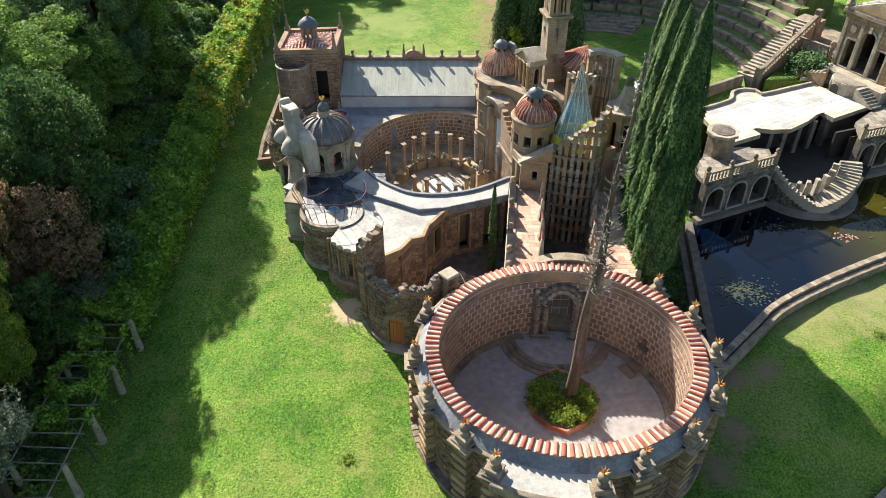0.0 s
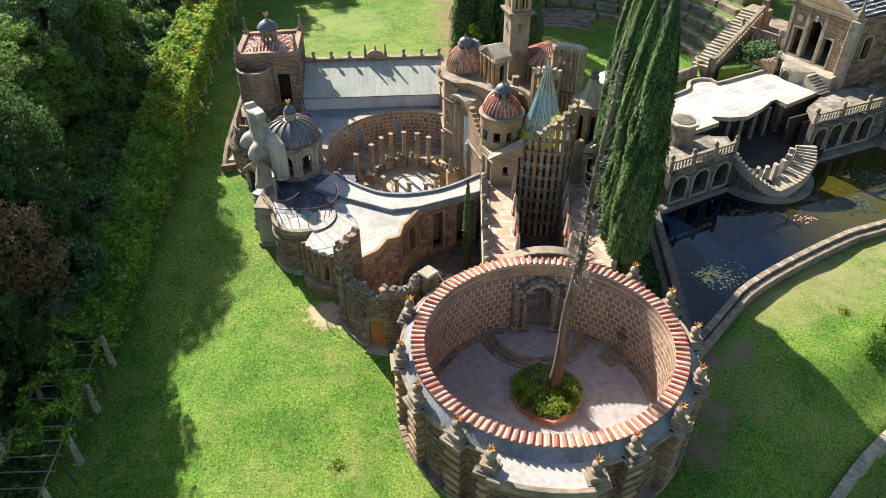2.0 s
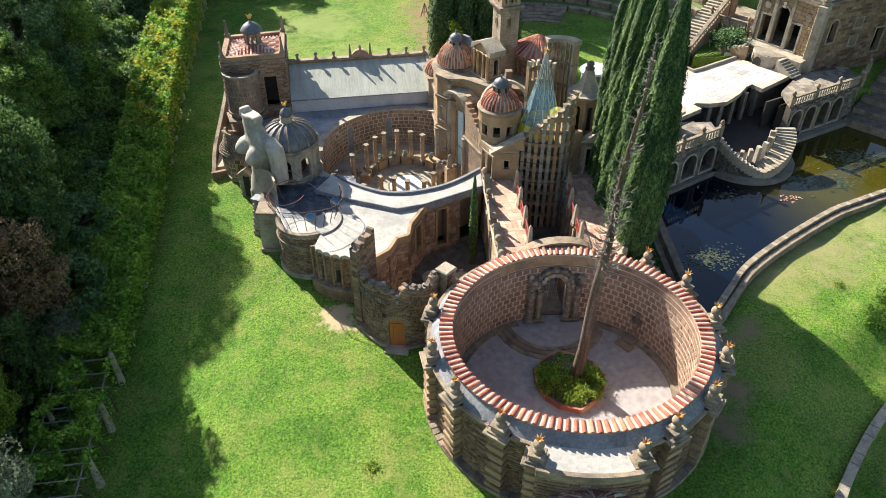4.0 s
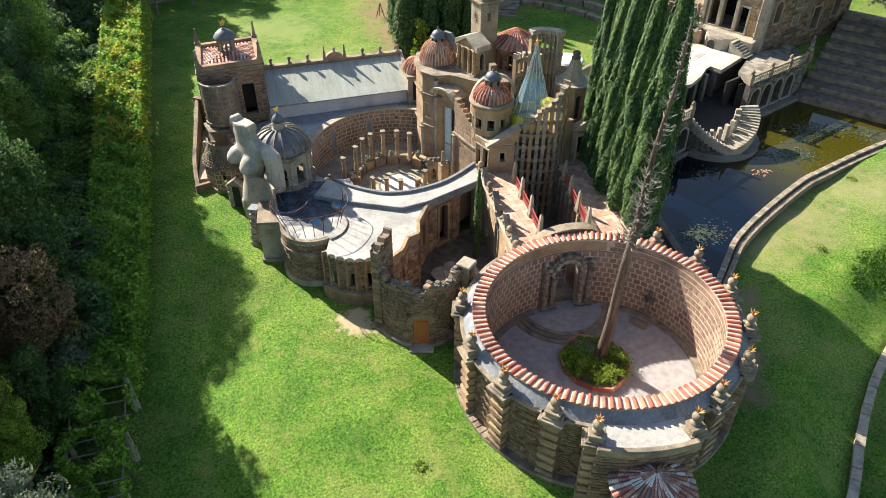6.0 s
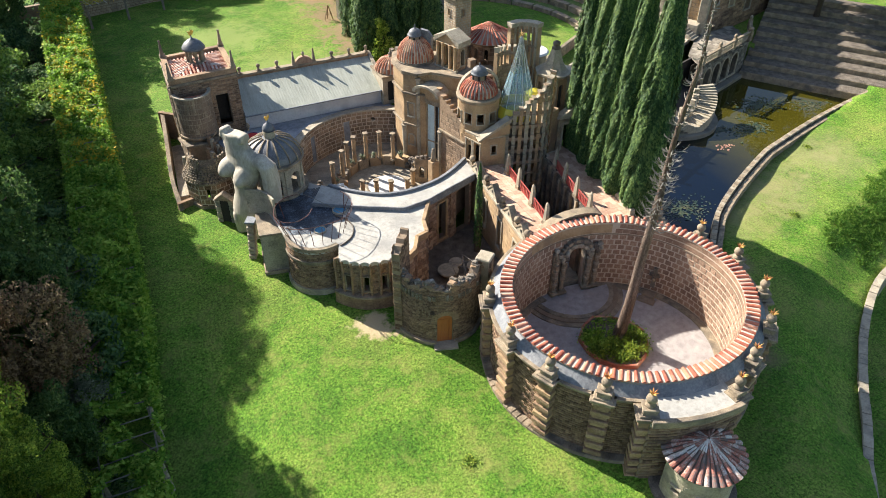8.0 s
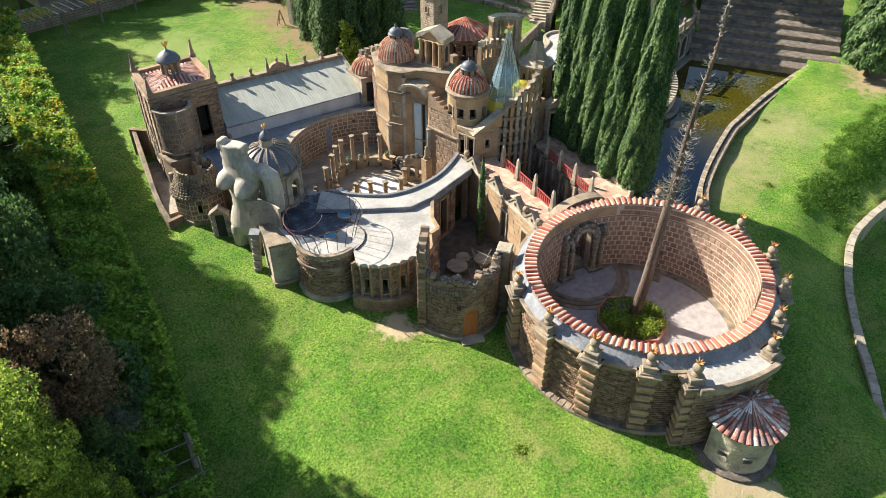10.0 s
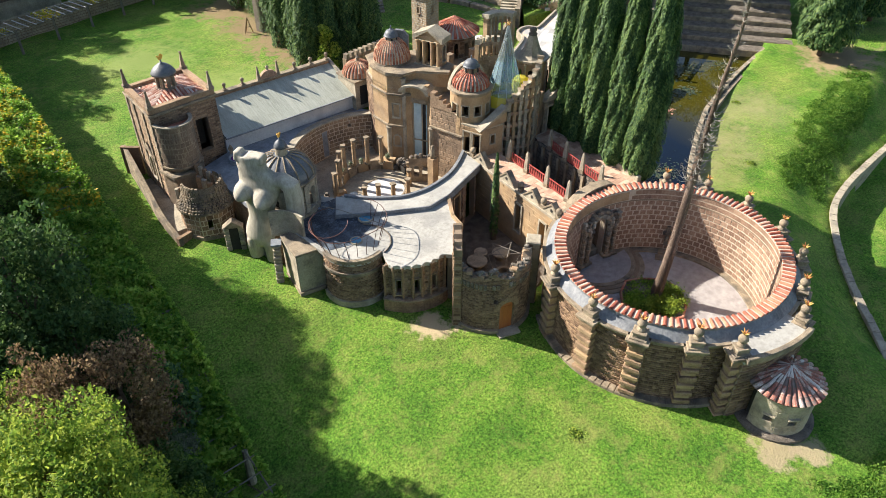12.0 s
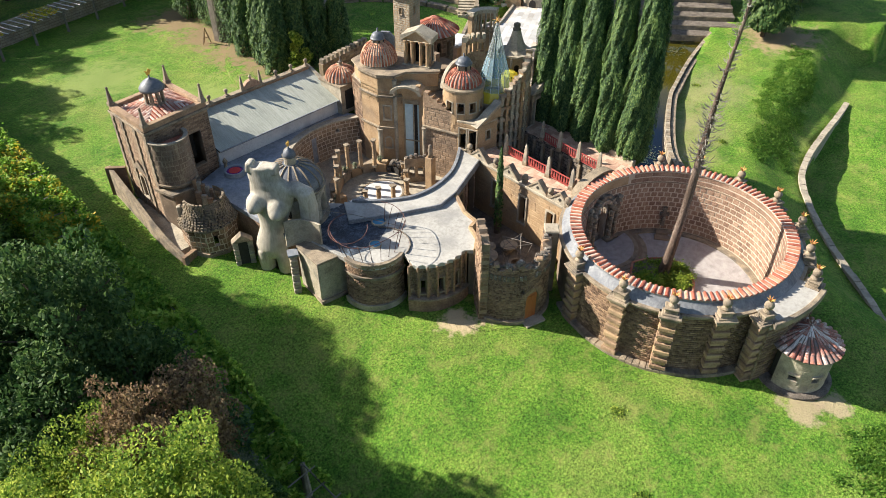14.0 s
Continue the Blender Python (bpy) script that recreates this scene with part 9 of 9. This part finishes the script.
    ms = [Matrix.LocRotScale((x, y, z), Euler((0, 0, radians(rz))), s if isinstance(s, tuple) else (s, s, s)) for x, y, z, rz, s in spots]
    for m in ms[1:]:
        copy_thing(proto, m)
    proto.matrix_basis = ms[0]


def make_wood():
    rs = random.Random(21)
    near = [broad_tree("oak_tree", "broad green oak at the wood's edge", 1, 11.0, 3.6, LEAF_OAK, 20000, 0.115),
            broad_tree("evergreen_oak", "dense dark evergreen oak in the wood", 2, 11.0, 3.6, LEAF_HOLM, 18000, 0.12),
            broad_tree("field_maple", "yellow-green maple with light crown", 3, 12.5, 3.9, LEAF_LIME, 54000, 0.076),
            broad_tree("withered_oak", "small oak with dry brown leaves", 4, 10.0, 2.4, LEAF_BROWN, 13000, 0.08),
            broad_tree("olive_tree", "silver-grey leafed olive tree", 5, 10.0, 2.7, LEAF_OLIVE, 18000, 0.08),
            broad_tree("tall_oak", "tall broad-crowned oak of the wood", 11, 19.0, 4.2, LEAF_OAK, 42000, 0.11),
            broad_tree("tall_holm_oak", "tall dark holm oak of the wood", 12, 19.0, 4.2, LEAF_DARK, 42000, 0.11)]
    deep = [broad_tree("oak_tree", "dark green oak deep in the wood", 6, 10.5, 3.6, LEAF_OAK, 4800, 0.22),
            broad_tree("evergreen_oak", "dark evergreen oak deep in the wood", 7, 11.0, 3.6, LEAF_DARK, 4800, 0.22),
            broad_tree("field_maple", "yellow-green maple deep in the wood", 8, 9.5, 3.3, LEAF_LIME, 4800, 0.2),
            broad_tree("withered_oak", "brown-leaved oak deep in the wood", 9, 8.5, 2.6, LEAF_BROWN, 2600, 0.2),
            broad_tree("olive_tree", "grey-leaved olive deep in the wood", 10, 7.5, 2.8, LEAF_OLIVE, 3500, 0.18)]
    tall = {0: 11.0, 1: 11.0, 2: 12.5, 3: 10.0, 4: 10.0, 5: 19.0, 6: 19.0}
    kinds = near + deep
    spots = {k: [] for k in range(12)}
    # kind, place, width and the height of the crown's top
    fixed = [(2, -28.6, 30.4, 1.0, 13.2), (2, -25.6, 28.5, 0.55, 8.2), (2, -31.5, 27.0, 1.0, 12.0), (2, -33.5, 32.4, 1.0, 12.6), (2, -29.6, 35.6, 0.8, 10.6), (4, -23.6, 22.6, 0.95, 8.6), (3, -24.8, 37.0, 1.05, 9.8), (3, -27.4, 35.2, 0.85, 12.2),
             (1, -25.0, 32.4, 0.6, 5.8), (1, -25.4, 40.0, 0.75, 10.4), (1, -26.6, 43.0, 0.95, 14.2), (4, -23.5, 36.0, 0.55, 2.7), (1, -29.4, 39.5, 0.9, 11.5), (1, -30.4, 44.5, 0.9, 12.5),
             (5, -29.8, 49.8, 0.9, 13.6), (5, -29.2, 54.8, 0.9, 13.8), (6, -29.4, 59.6, 1.0, 17.4), (5, -28.8, 64.4, 1.0, 19.6), (6, -29.4, 69.0, 0.9, 18.0), (0, -29.5, 74.5, 0.7, 9.0), (1, -29.0, 79.5, 0.7, 8.0), (5, -34.6, 53.0, 1.0, 15.5), (6, -35.0, 61.0, 1.0, 17.0), (5, -35.5, 69.0, 1.0, 18.5),
             # Trees past y = 86: added to throw shade, mostly from out of view.
             (3, -30.8, 47.0, 0.9, 11.0), (1, -26.5, 87.0, 0.8, 14.0), (0, -26.0, 92.0, 0.8, 15.0), (1, -26.5, 97.0, 0.9, 19.0), (0, -22.0, 99.5, 0.85, 16.0), (1, -18.0, 103.6, 0.75, 12.0), (1, -24.5, 104.0, 1.1, 20.0), (6, 13.2, 95.6, 1.1, 23.0), (6, 16.9, 94.6, 1.15, 22.0), (5, 20.2, 95.0, 1.15, 22.0), (5, 21.0, 98.5, 1.1, 21.0), (6, 28.0, 100.0, 1.1, 23.0), (5, 35.0, 99.0, 1.1, 24.0), (6, -19.0, 111.0, 1.0, 19.0), (5, -12.5, 113.5, 1.0, 17.5), (6, -6.0, 116.0, 1.0, 16.5)]
    for k, x, y, s, top in fixed:
        z = gz(x, y) - 0.3
        spots[k].append((x, y, z, rs.uniform(0, 360), (s, s, (top - z) / (tall[k] * 0.98))))
    used = [(x, y) for _, x, y, _, _ in fixed]
    for gx in range(7):
        for gy in range(23):
            x, y = -29.2 - gx * 4.6 + rs.uniform(-1.4, 1.4), 12 + gy * 4.4 + rs.uniform(-1.4, 1.4)
            if min(math.dist((x, y), u) for u in used) < 3.2 or (x > -32 and 22 < y < 34) or (x > -29.5 and y > 78) or (y > 95 and x > -40):
                continue
            used.append((x, y))
            k = rs.choices(range(5), (5, 6, 1.2, 1.0, 0.7))[0]
            spots[k + (7 if gx > 1 else 0)].append((x, y, gz(x, y) - 0.3, rs.uniform(0, 360), rs.uniform(0.85, 1.12)))
    for k in range(12):
        if spots[k]:
            scatter(kinds[k], spots[k])
    shrubs = [broad_tree("evergreen_shrub", "dense dark evergreen shrub beside the pergola", 14, 4.4, 2.3, LEAF_DARK, 5600, 0.12, "shrubs of the wood's edge"),
              broad_tree("hazel_shrub", "bushy green hazel at the wood's edge", 15, 4.2, 2.3, LEAF_OAK, 5600, 0.12, "shrubs of the wood's edge")]
    rows = [[], []]
    for j in range(26):
        for i in range(3):
            y = 20 + 2.75 * j + rs.uniform(-0.8, 0.8)
            x = (-24.0 if 33 < y < 46 else -24.6) - 2.9 * i + rs.uniform(-0.5, 0.5)
            if y > 84 and i == 0:
                continue
            s = rs.uniform(0.85, 1.25)
            rows[0 if rs.random() < 0.65 else 1].append((x, y, gz(x, y) - 0.7, rs.uniform(0, 360), (s, s, s * (0.62 if i == 0 and y < 33 else 1.15 if i == 0 and y < 46 else 0.85 if i == 0 else 1.2))))
    for p, q in zip(shrubs, rows):
        scatter(p, q)
    # low growth that covers the ground under the trees
    r = np.random.RandomState(44)
    n = 60000
    cx, cy = r.uniform(-62, -23.6, 900), r.uniform(8, 104, 900)
    k = r.randint(0, 900, n)
    px, py = cx[k] + r.normal(size=n) * 0.9, cy[k] + r.normal(size=n) * 0.9
    pz = ground_z(px, py, False) + np.abs(r.normal(size=n)) * (0.5 + 0.6 * r.uniform(size=900)[k])
    tagged(leaves("undergrowth", np.stack([px, py, pz], 1)[px < -23.0], 0.26, LEAF_DARK, None, 6), "dark tangled undergrowth beneath the wood", "undergrowth", kind="stuff")


make_wood()


def cypress(seed, h, r, n):
    rs = np.random.RandomState(seed)
    t = thing("cypress", "tall narrow dark green cypress tree", "tree", "cypress row")
    part("trunk", Geo().tube([(0, 0, -3), (0, 0, h * 0.5), (0, 0, h * 0.95)], [0.25, 0.15, 0.03], 8), BARK, t)
    u = rs.uniform(0, 1, n) ** 0.85
    a = rs.uniform(0, 2 * math.pi, n)
    # vertical plumes that part and close along the height
    plume = 0.88 + 0.1 * np.sin(a * 5 + 3 * np.sin(u * 9 + seed)) + 0.07 * np.sin(a * 11 - u * 31)
    prof = np.clip(np.minimum((u + 0.05) * 8, 1.0) * (1 - u ** 2.6) ** 0.8 + 0.03, 0.03, 1)
    rad = r * prof * plume * rs.uniform(0.72, 1.02, n)
    p = np.stack([rad * np.cos(a), rad * np.sin(a), 0.2 + u * (h - 0.2)], 1)
    face = np.stack([np.cos(a), np.sin(a), np.full(n, 0.25)], 1)
    leaves("foliage", p, 0.1 if h > 12 else 0.14 if h > 8 else 0.08, LEAF_CYP, t, seed, up=0.2, face=face)
    return t


def make_cypresses():
    A, B = cypress(1, 17.8, 1.42, 56000), cypress(2, 16.4, 1.28, 48000)
    scatter(A, [(13.25, 35.5, 3.2, 0, 1.0), (13.35, 40.0, 3.2, 130, 0.97), (14.3, 44.4, 2.8, 60, 1.0)])
    scatter(B, [(13.15, 37.7, 3.2, 40, 1.03), (13.7, 42.1, 3.2, 200, 1.0)])
    h = cypress(3, 10.5, 1.7, 9000)
    h["label"] = "dense dark cypress in the far hedge"
    h["group"] = "far cypress hedge"
    spots = [(6.4, 71.2, 1.5, 0, 1.0), (8.6, 71.0, 1.5, 50, 1.08), (10.8, 70.6, 1.5, 99, 1.0), (7.4, 74.2, 1.5, 150, 1.05), (9.8, 74.0, 1.5, 210, 1.1), (12.6, 73.0, 1.5, 20, 1.0), (7.2, 77.4, 1.5, 70, 0.95), (10.0, 77.6, 1.5, 300, 1.05), (12.8, 69.4, 1.5, 10, 0.9)]
    scatter(h, spots)
    # raised above the hedge's height, with two added behind, to shade the amphitheatre
    h = cypress(4, 18.0, 2.0, 13000)
    h["label"] = "dense dark cypress in the far hedge"
    h["group"] = "far cypress hedge"
    scatter(h, [(8.4, 81.0, 1.5, 110, 1.0), (9.4, 85.0, 1.5, 160, 1.05), (10.5, 89.0, 1.5, 200, 1.0), (9.6, 92.5, 1.8, 20, 1.1), (12.4, 91.5, 1.8, 75, 1.1)])
    rs = np.random.RandomState(9)
    y = thing("yellow_bush", "bright yellow-green bush before the cypress hedge", "shrub")
    p = clump_points(rs, 3500, np.array([7.2, 68.6, 4.4]), np.array([0.8, 0.8, 3.0]), 30, 0.5)
    leaves("leaves", p, 0.13, LEAF_LIME, y, 3)
    part("stem", Geo().tube([(7.2, 68.6, 1.5), (7.2, 68.6, 5.5)], [0.1, 0.03], 6), BARK, y)
    for i, (x, yy, s) in enumerate(((53.7, 41.2, 1.35), (60.5, 45.0, 1.3), (67.0, 42.0, 1.4))):
        t = cypress(31 + i, 8.2, 2.4, 15000)
        t["label"], t["group"] = "broad conical dark evergreen on the lawn by the pond", "lawn evergreens"
        place(t, x, yy, gz(x, yy) + 0.7, 0, s)
    t = broad_tree("olive_tree", "silver-grey olive above the stone seating", 41, 9.0, 4.2, LEAF_OLIVE, 9000, 0.16, "olives by the seating")
    place(t, 56.0, 58.5, 3.5, 0, 1.1)
    t = broad_tree("olive_tree", "silver-grey olive above the stone seating", 42, 8.0, 3.6, LEAF_OLIVE, 7000, 0.16, "olives by the seating")
    place(t, 63.0, 55.0, 3.5, 0, 1.1)
    s = cypress(6, 6.2, 0.3, 1500)
    s["label"], s["group"] = "slim young cypress growing from the court", "court cypress"
    place(s, 3.5, 40.7, -0.6, 0, 1.22)
    # far woods closing the view
    far = broad_tree("far_oak", "distant oak in the woods beyond the park", 51, 11.0, 5.0, LEAF_OAK, 5000, 0.34, "far woods")
    rr = random.Random(5)
    scatter(far, [(x, yy, gz(x, yy) - 0.3, rr.uniform(0, 360), rr.uniform(0.85, 1.3)) for x, yy in [(-22 + 8.5 * k + rr.uniform(-2, 2), 112 + 7 * (j) + rr.uniform(-2, 2)) for k in range(14) for j in range(2)]])


make_cypresses()


# ---------- pergola ----------
def make_pergola():
    p = thing("pergola", "long pole pergola on tapered stone pillars under vines", "pergola")
    rs = random.Random(12)
    east = lambda y: np.interp(y, [20, 35, 38, 42, 56, 92], [-20.65, -20.58, -20.25, -19.8, -19.55, -19.83])
    west = lambda y: east(y) - 2.95
    H = 2.3
    deck = lambda yy: np.interp(yy, [30, 45, 52, 60, 70, 92], [0.0, 2.4, 3.6, 5.0, 6.3, 6.8])
    top = lambda x, y: max(gz(x, y) + H, float(deck(y)) - 0.15)
    ys = [20.0 + 3.6 * k for k in range(21)]
    for y in ys:
        for x in (east(y), west(y)):
            z = gz(x, y)
            part("pillar", Geo().lathe([(0.26, -0.4), (0.24, 0.3), (0.15, top(x, y) - z)], x, y, z, 8), CAST, p)
    for fx in (east, west):
        part("long_pole", Geo().tube([(fx(y), y, top(fx(y), y) + 0.04 * rs.random()) for y in ys], 0.05, 5), POLE, p)
    y = 18.5
    while y < 92:
        part("cross_pole", Geo().tube([(east(y) + 0.35, y, top(east(y), y) + 0.08), (west(y) - 0.35, y + rs.uniform(-0.15, 0.15), top(west(y), y) + 0.1)], 0.04, 5), POLE, p)
        y += 1.02
    r = np.random.RandomState(3)

    def mass(n, y0, y1, material, seed, thin=1.0, label="", hang=0.25):
        yy = r.uniform(y0, y1, n)
        u = r.uniform(-0.12, 1.12, n)
        ex = east(yy)
        xx = ex - 2.95 * u
        zz = np.maximum(ground_z(xx, yy, False) + H, deck(yy) - 0.15) + 0.2 + 0.32 * np.sin(xx * 1.7 + yy) * np.sin(yy * 1.3) + 0.16 * np.sin(xx * 4.1 + 2) * np.sin(yy * 3.3) + r.normal(size=n) * 0.16
        edge = r.uniform(size=n) < hang
        side = r.uniform(size=n) < 0.5
        xx = np.where(edge, np.where(side, ex + 0.25, ex - 3.2) + r.normal(size=n) * 0.14, xx)
        drop = np.maximum(1.9, zz - ground_z(xx, yy, False) - 0.9)
        zz = np.where(edge, zz - r.uniform(0, 1.0, n) ** 1.3 * drop, zz)
        keep = r.uniform(size=n) < thin
        if thin < 1:
            keep &= (np.sin(xx * 2.1 + 2) * np.sin(yy * 1.1) + 0.4 * np.sin(yy * 3.1)) > 0.0
        P = np.stack([xx, yy, zz], 1)[keep]
        bays = max(1, round((y1 - y0) / 3.05))
        for i in range(bays):
            lo, hi = y0 + (y1 - y0) * i / bays, y0 + (y1 - y0) * (i + 1) / bays
            sel = P[(P[:, 1] >= lo) & (P[:, 1] < hi)]
            v = thing("vine", label, "vine", "vines on the pergola")
            leaves("leaves", sel, 0.14, material, v, seed * 50 + i, flat=0.12)
            xe = east((lo + hi) / 2)
            part("stem", Geo().tube([(xe + 0.1, lo + 0.4, gz(xe, lo) - 0.1), (xe - 0.1, lo + 0.5, gz(xe, lo) + 1.4), (xe - 0.8, lo + 0.9, top(xe, lo))], [0.06, 0.05, 0.03], 5), BARK, v)
    mass(48000, 34.5, 56.0, LEAF_VINE, 1, 1.0, "dense green vine covering the pergola")
    mass(30000, 55.0, 90.0, LEAF_VINE, 2, 1.0, "green vine at the pergola's far end")
    mass(24000, 56.0, 90.0, LEAF_VINE_Y, 4, 0.9, "vine turning autumn yellow on the pergola")
    mass(15000, 25.5, 35.0, LEAF_VINE, 3, 0.62, "thin ragged vine on bare poles", hang=0.06)


make_pergola()


def make_far_things():
    # kerbed path edge on the lower lawn
    k = thing("lawn_kerb", "pale rounded stone kerb along the lower lawn", "kerb", kind="structure")
    f, L = curve(KERB)
    n = int(L / 0.9)
    for i in range(n):
        a, b = L * i / n + 0.015, L * (i + 1) / n - 0.015
        x, y = f((a + b) / 2, 0)
        if 11 < x < 49.2:
            part("kerb_stone", wall(Geo(), f, a, b, -0.25, 0.3, -6.2, -2.42 - 0.03 * (i % 3), (), 2), CAST, k)
    rs = np.random.RandomState(2)
    # rough grass on the bank
    beds = [(53.0, 37.6), (52.6, 35.2), (46.5, 32.0), (40.5, 30.6), (31.0, 28.2), (28.4, 30.2), (31.3, 33.0), (37.6, 34.7), (45.0, 36.6)]
    c = np.stack([rs.uniform(28, 53, 1500), rs.uniform(28, 38, 1500)], 1)
    c = c[inside(beds, c[:, 0], c[:, 1])]
    edge = edge_dist(beds, c[:, 0], c[:, 1])
    c = c[rs.uniform(0, 1, len(c)) < 0.12 + 0.5 * np.clip(edge / 1.8, 0, 1)]
    c = np.concatenate([c, np.stack([2.4 + 1.7 * rs.normal(size=110), 11.4 + 0.7 * rs.normal(size=110)], 1)])
    n = 44000
    p = c[rs.randint(0, len(c), n)] + rs.normal(size=(n, 2)) * 0.3
    z = ground_z(p[:, 0], p[:, 1], False)
    tagged(leaves("bank_herbs", np.stack([p[:, 0], p[:, 1], z + rs.uniform(0.0, 0.2, len(p))], 1), 0.08, LEAF_HERB, None, 8), "rough tall herbs on the lawn bank", "grass", kind="stuff")
    # scattered weeds on the lawn
    for i, (x, y) in enumerate(((29.0, 34.2), (-5.3, 24.4), (38.0, 41.5), (-9.0, 20.5))):
        c = np.array([x, y, gz(x, y) + 0.08]) + rs.normal(size=(150, 3)) * (0.25, 0.25, 0.03)
        tagged(leaves("weed", c, 0.06, LEAF_BUSH, None, i), "small dark green weed clump in the lawn", "weed", "weeds in the lawn", kind="stuff")
    # far boundary wall and an artist's easel-like wooden frame
    w = thing("boundary_wall", "long rubble boundary wall at the park's far edge", "wall", kind="structure")
    f2, L2 = line((-60.0, 88.4), (9.0, 103.8))
    part("rubble", wall(Geo(), f2, 0, L2, -0.5, 0, -2.0, lambda s: gz(*f2(s, 0)) + 2.4, (), 4), JOINT, w)
    tagged(part("stonework", clad(Geo(), f2, 0.0, blocks(f2, 38, L2, 1.4, 4.4, 0.3, 0.55, (), rnd), 0.05, 0.05, rnd), CAST, w), kind="stuff")
    pn = thing("north_pergola", "row of grey posts with pale slats along the far wall", "pergola")
    fp, Lp = line((-19.0, 93.2), (6.0, 101.6))
    z1 = 4.3
    for k in range(7):
        x, y = fp(Lp * k / 6, 0)
        part("post", Geo().tube([(x, y, gz(x, y) - 0.3), (x, y, z1)], [0.16, 0.12], 7), POLE, pn)
    part("long_pole", Geo().tube([(*fp(0, 0), z1), (*fp(Lp, 0), z1)], 0.06, 5), POLE, pn)
    for k in range(30):
        s = Lp * (k + 0.5) / 30
        part("slat", Geo().tube([(*fp(s, 0.4), z1 + 0.06), (*fp(s, -2.6), z1 + 0.2)], 0.055, 5), RENDER_WHITE, pn)
    py = np.random.RandomState(12)
    s0 = py.uniform(0, Lp, 2600)
    q2 = np.array([fp(s, -d) for s, d in zip(s0, py.uniform(-0.3, 2.6, 2600))])
    keep2 = np.sin(s0 * 0.9) + 0.5 * np.sin(s0 * 2.3) > 0.25
    vn = thing("vine", "sparse yellow vine on the far slats", "vine", "vines on the pergola")
    leaves("leaves", np.stack([q2[:, 0], q2[:, 1], z1 + 0.25 + 0.12 * py.normal(size=2600)], 1)[keep2], 0.14, LEAF_VINE_Y, vn, 4, flat=0.3)
    ob2 = thing("outbuilding", "low stone outbuilding with grey stone-tile roof", "building")
    part("wall", Geo().prism([(-16.0, 104.4), (-7.0, 106.6), (-8.4, 112.0), (-17.4, 109.8)], 0.5, 4.4), CAST, ob2)
    g = Geo()
    for r in range(9):
        for k in range(26):
            u, v = (k + 0.5) / 26, (r + 0.5) / 9
            g.box(-16.2 + 9.4 * u - 1.5 * v, 104.0 + 2.3 * u + 5.6 * v, 4.45 + 1.1 * v, 0.36, 0.66, 0.08, 14)
    tagged(part("roof_tiles", g, TRIM, ob2), kind="stuff")
    part("roof", Geo().add([(-16.4, 104.0, 4.4), (-6.6, 106.4, 4.4), (-8.2, 112.2, 5.6), (-18.0, 109.8, 5.6), (-16.4, 104.0, 4.3), (-6.6, 106.4, 4.3), (-8.2, 112.2, 4.3), (-18.0, 109.8, 4.3)], [(0, 1, 2, 3), (7, 6, 5, 4), (0, 1, 5, 4), (1, 2, 6, 5), (2, 3, 7, 6), (3, 0, 4, 7)]), ROCK, ob2)
    fr = thing("wooden_frame", "small wooden tripod frame by the far path", "frame")
    for dx, dy in ((-0.5, 0), (0.5, 0), (0, 0.6)):
        part("leg", Geo().tube([(6.3 + dx, 84.1 + dy, gz(7.6, 84.5)), (6.3, 84.1, gz(7.6, 84.5) + 1.8)], 0.06, 5), OCHRE, fr)
    part("bar", Geo().tube([(5.9, 84.1, gz(7.6, 84.5) + 0.7), (6.7, 84.1, gz(7.6, 84.5) + 0.7)], 0.05, 5), OCHRE, fr)


make_far_things()
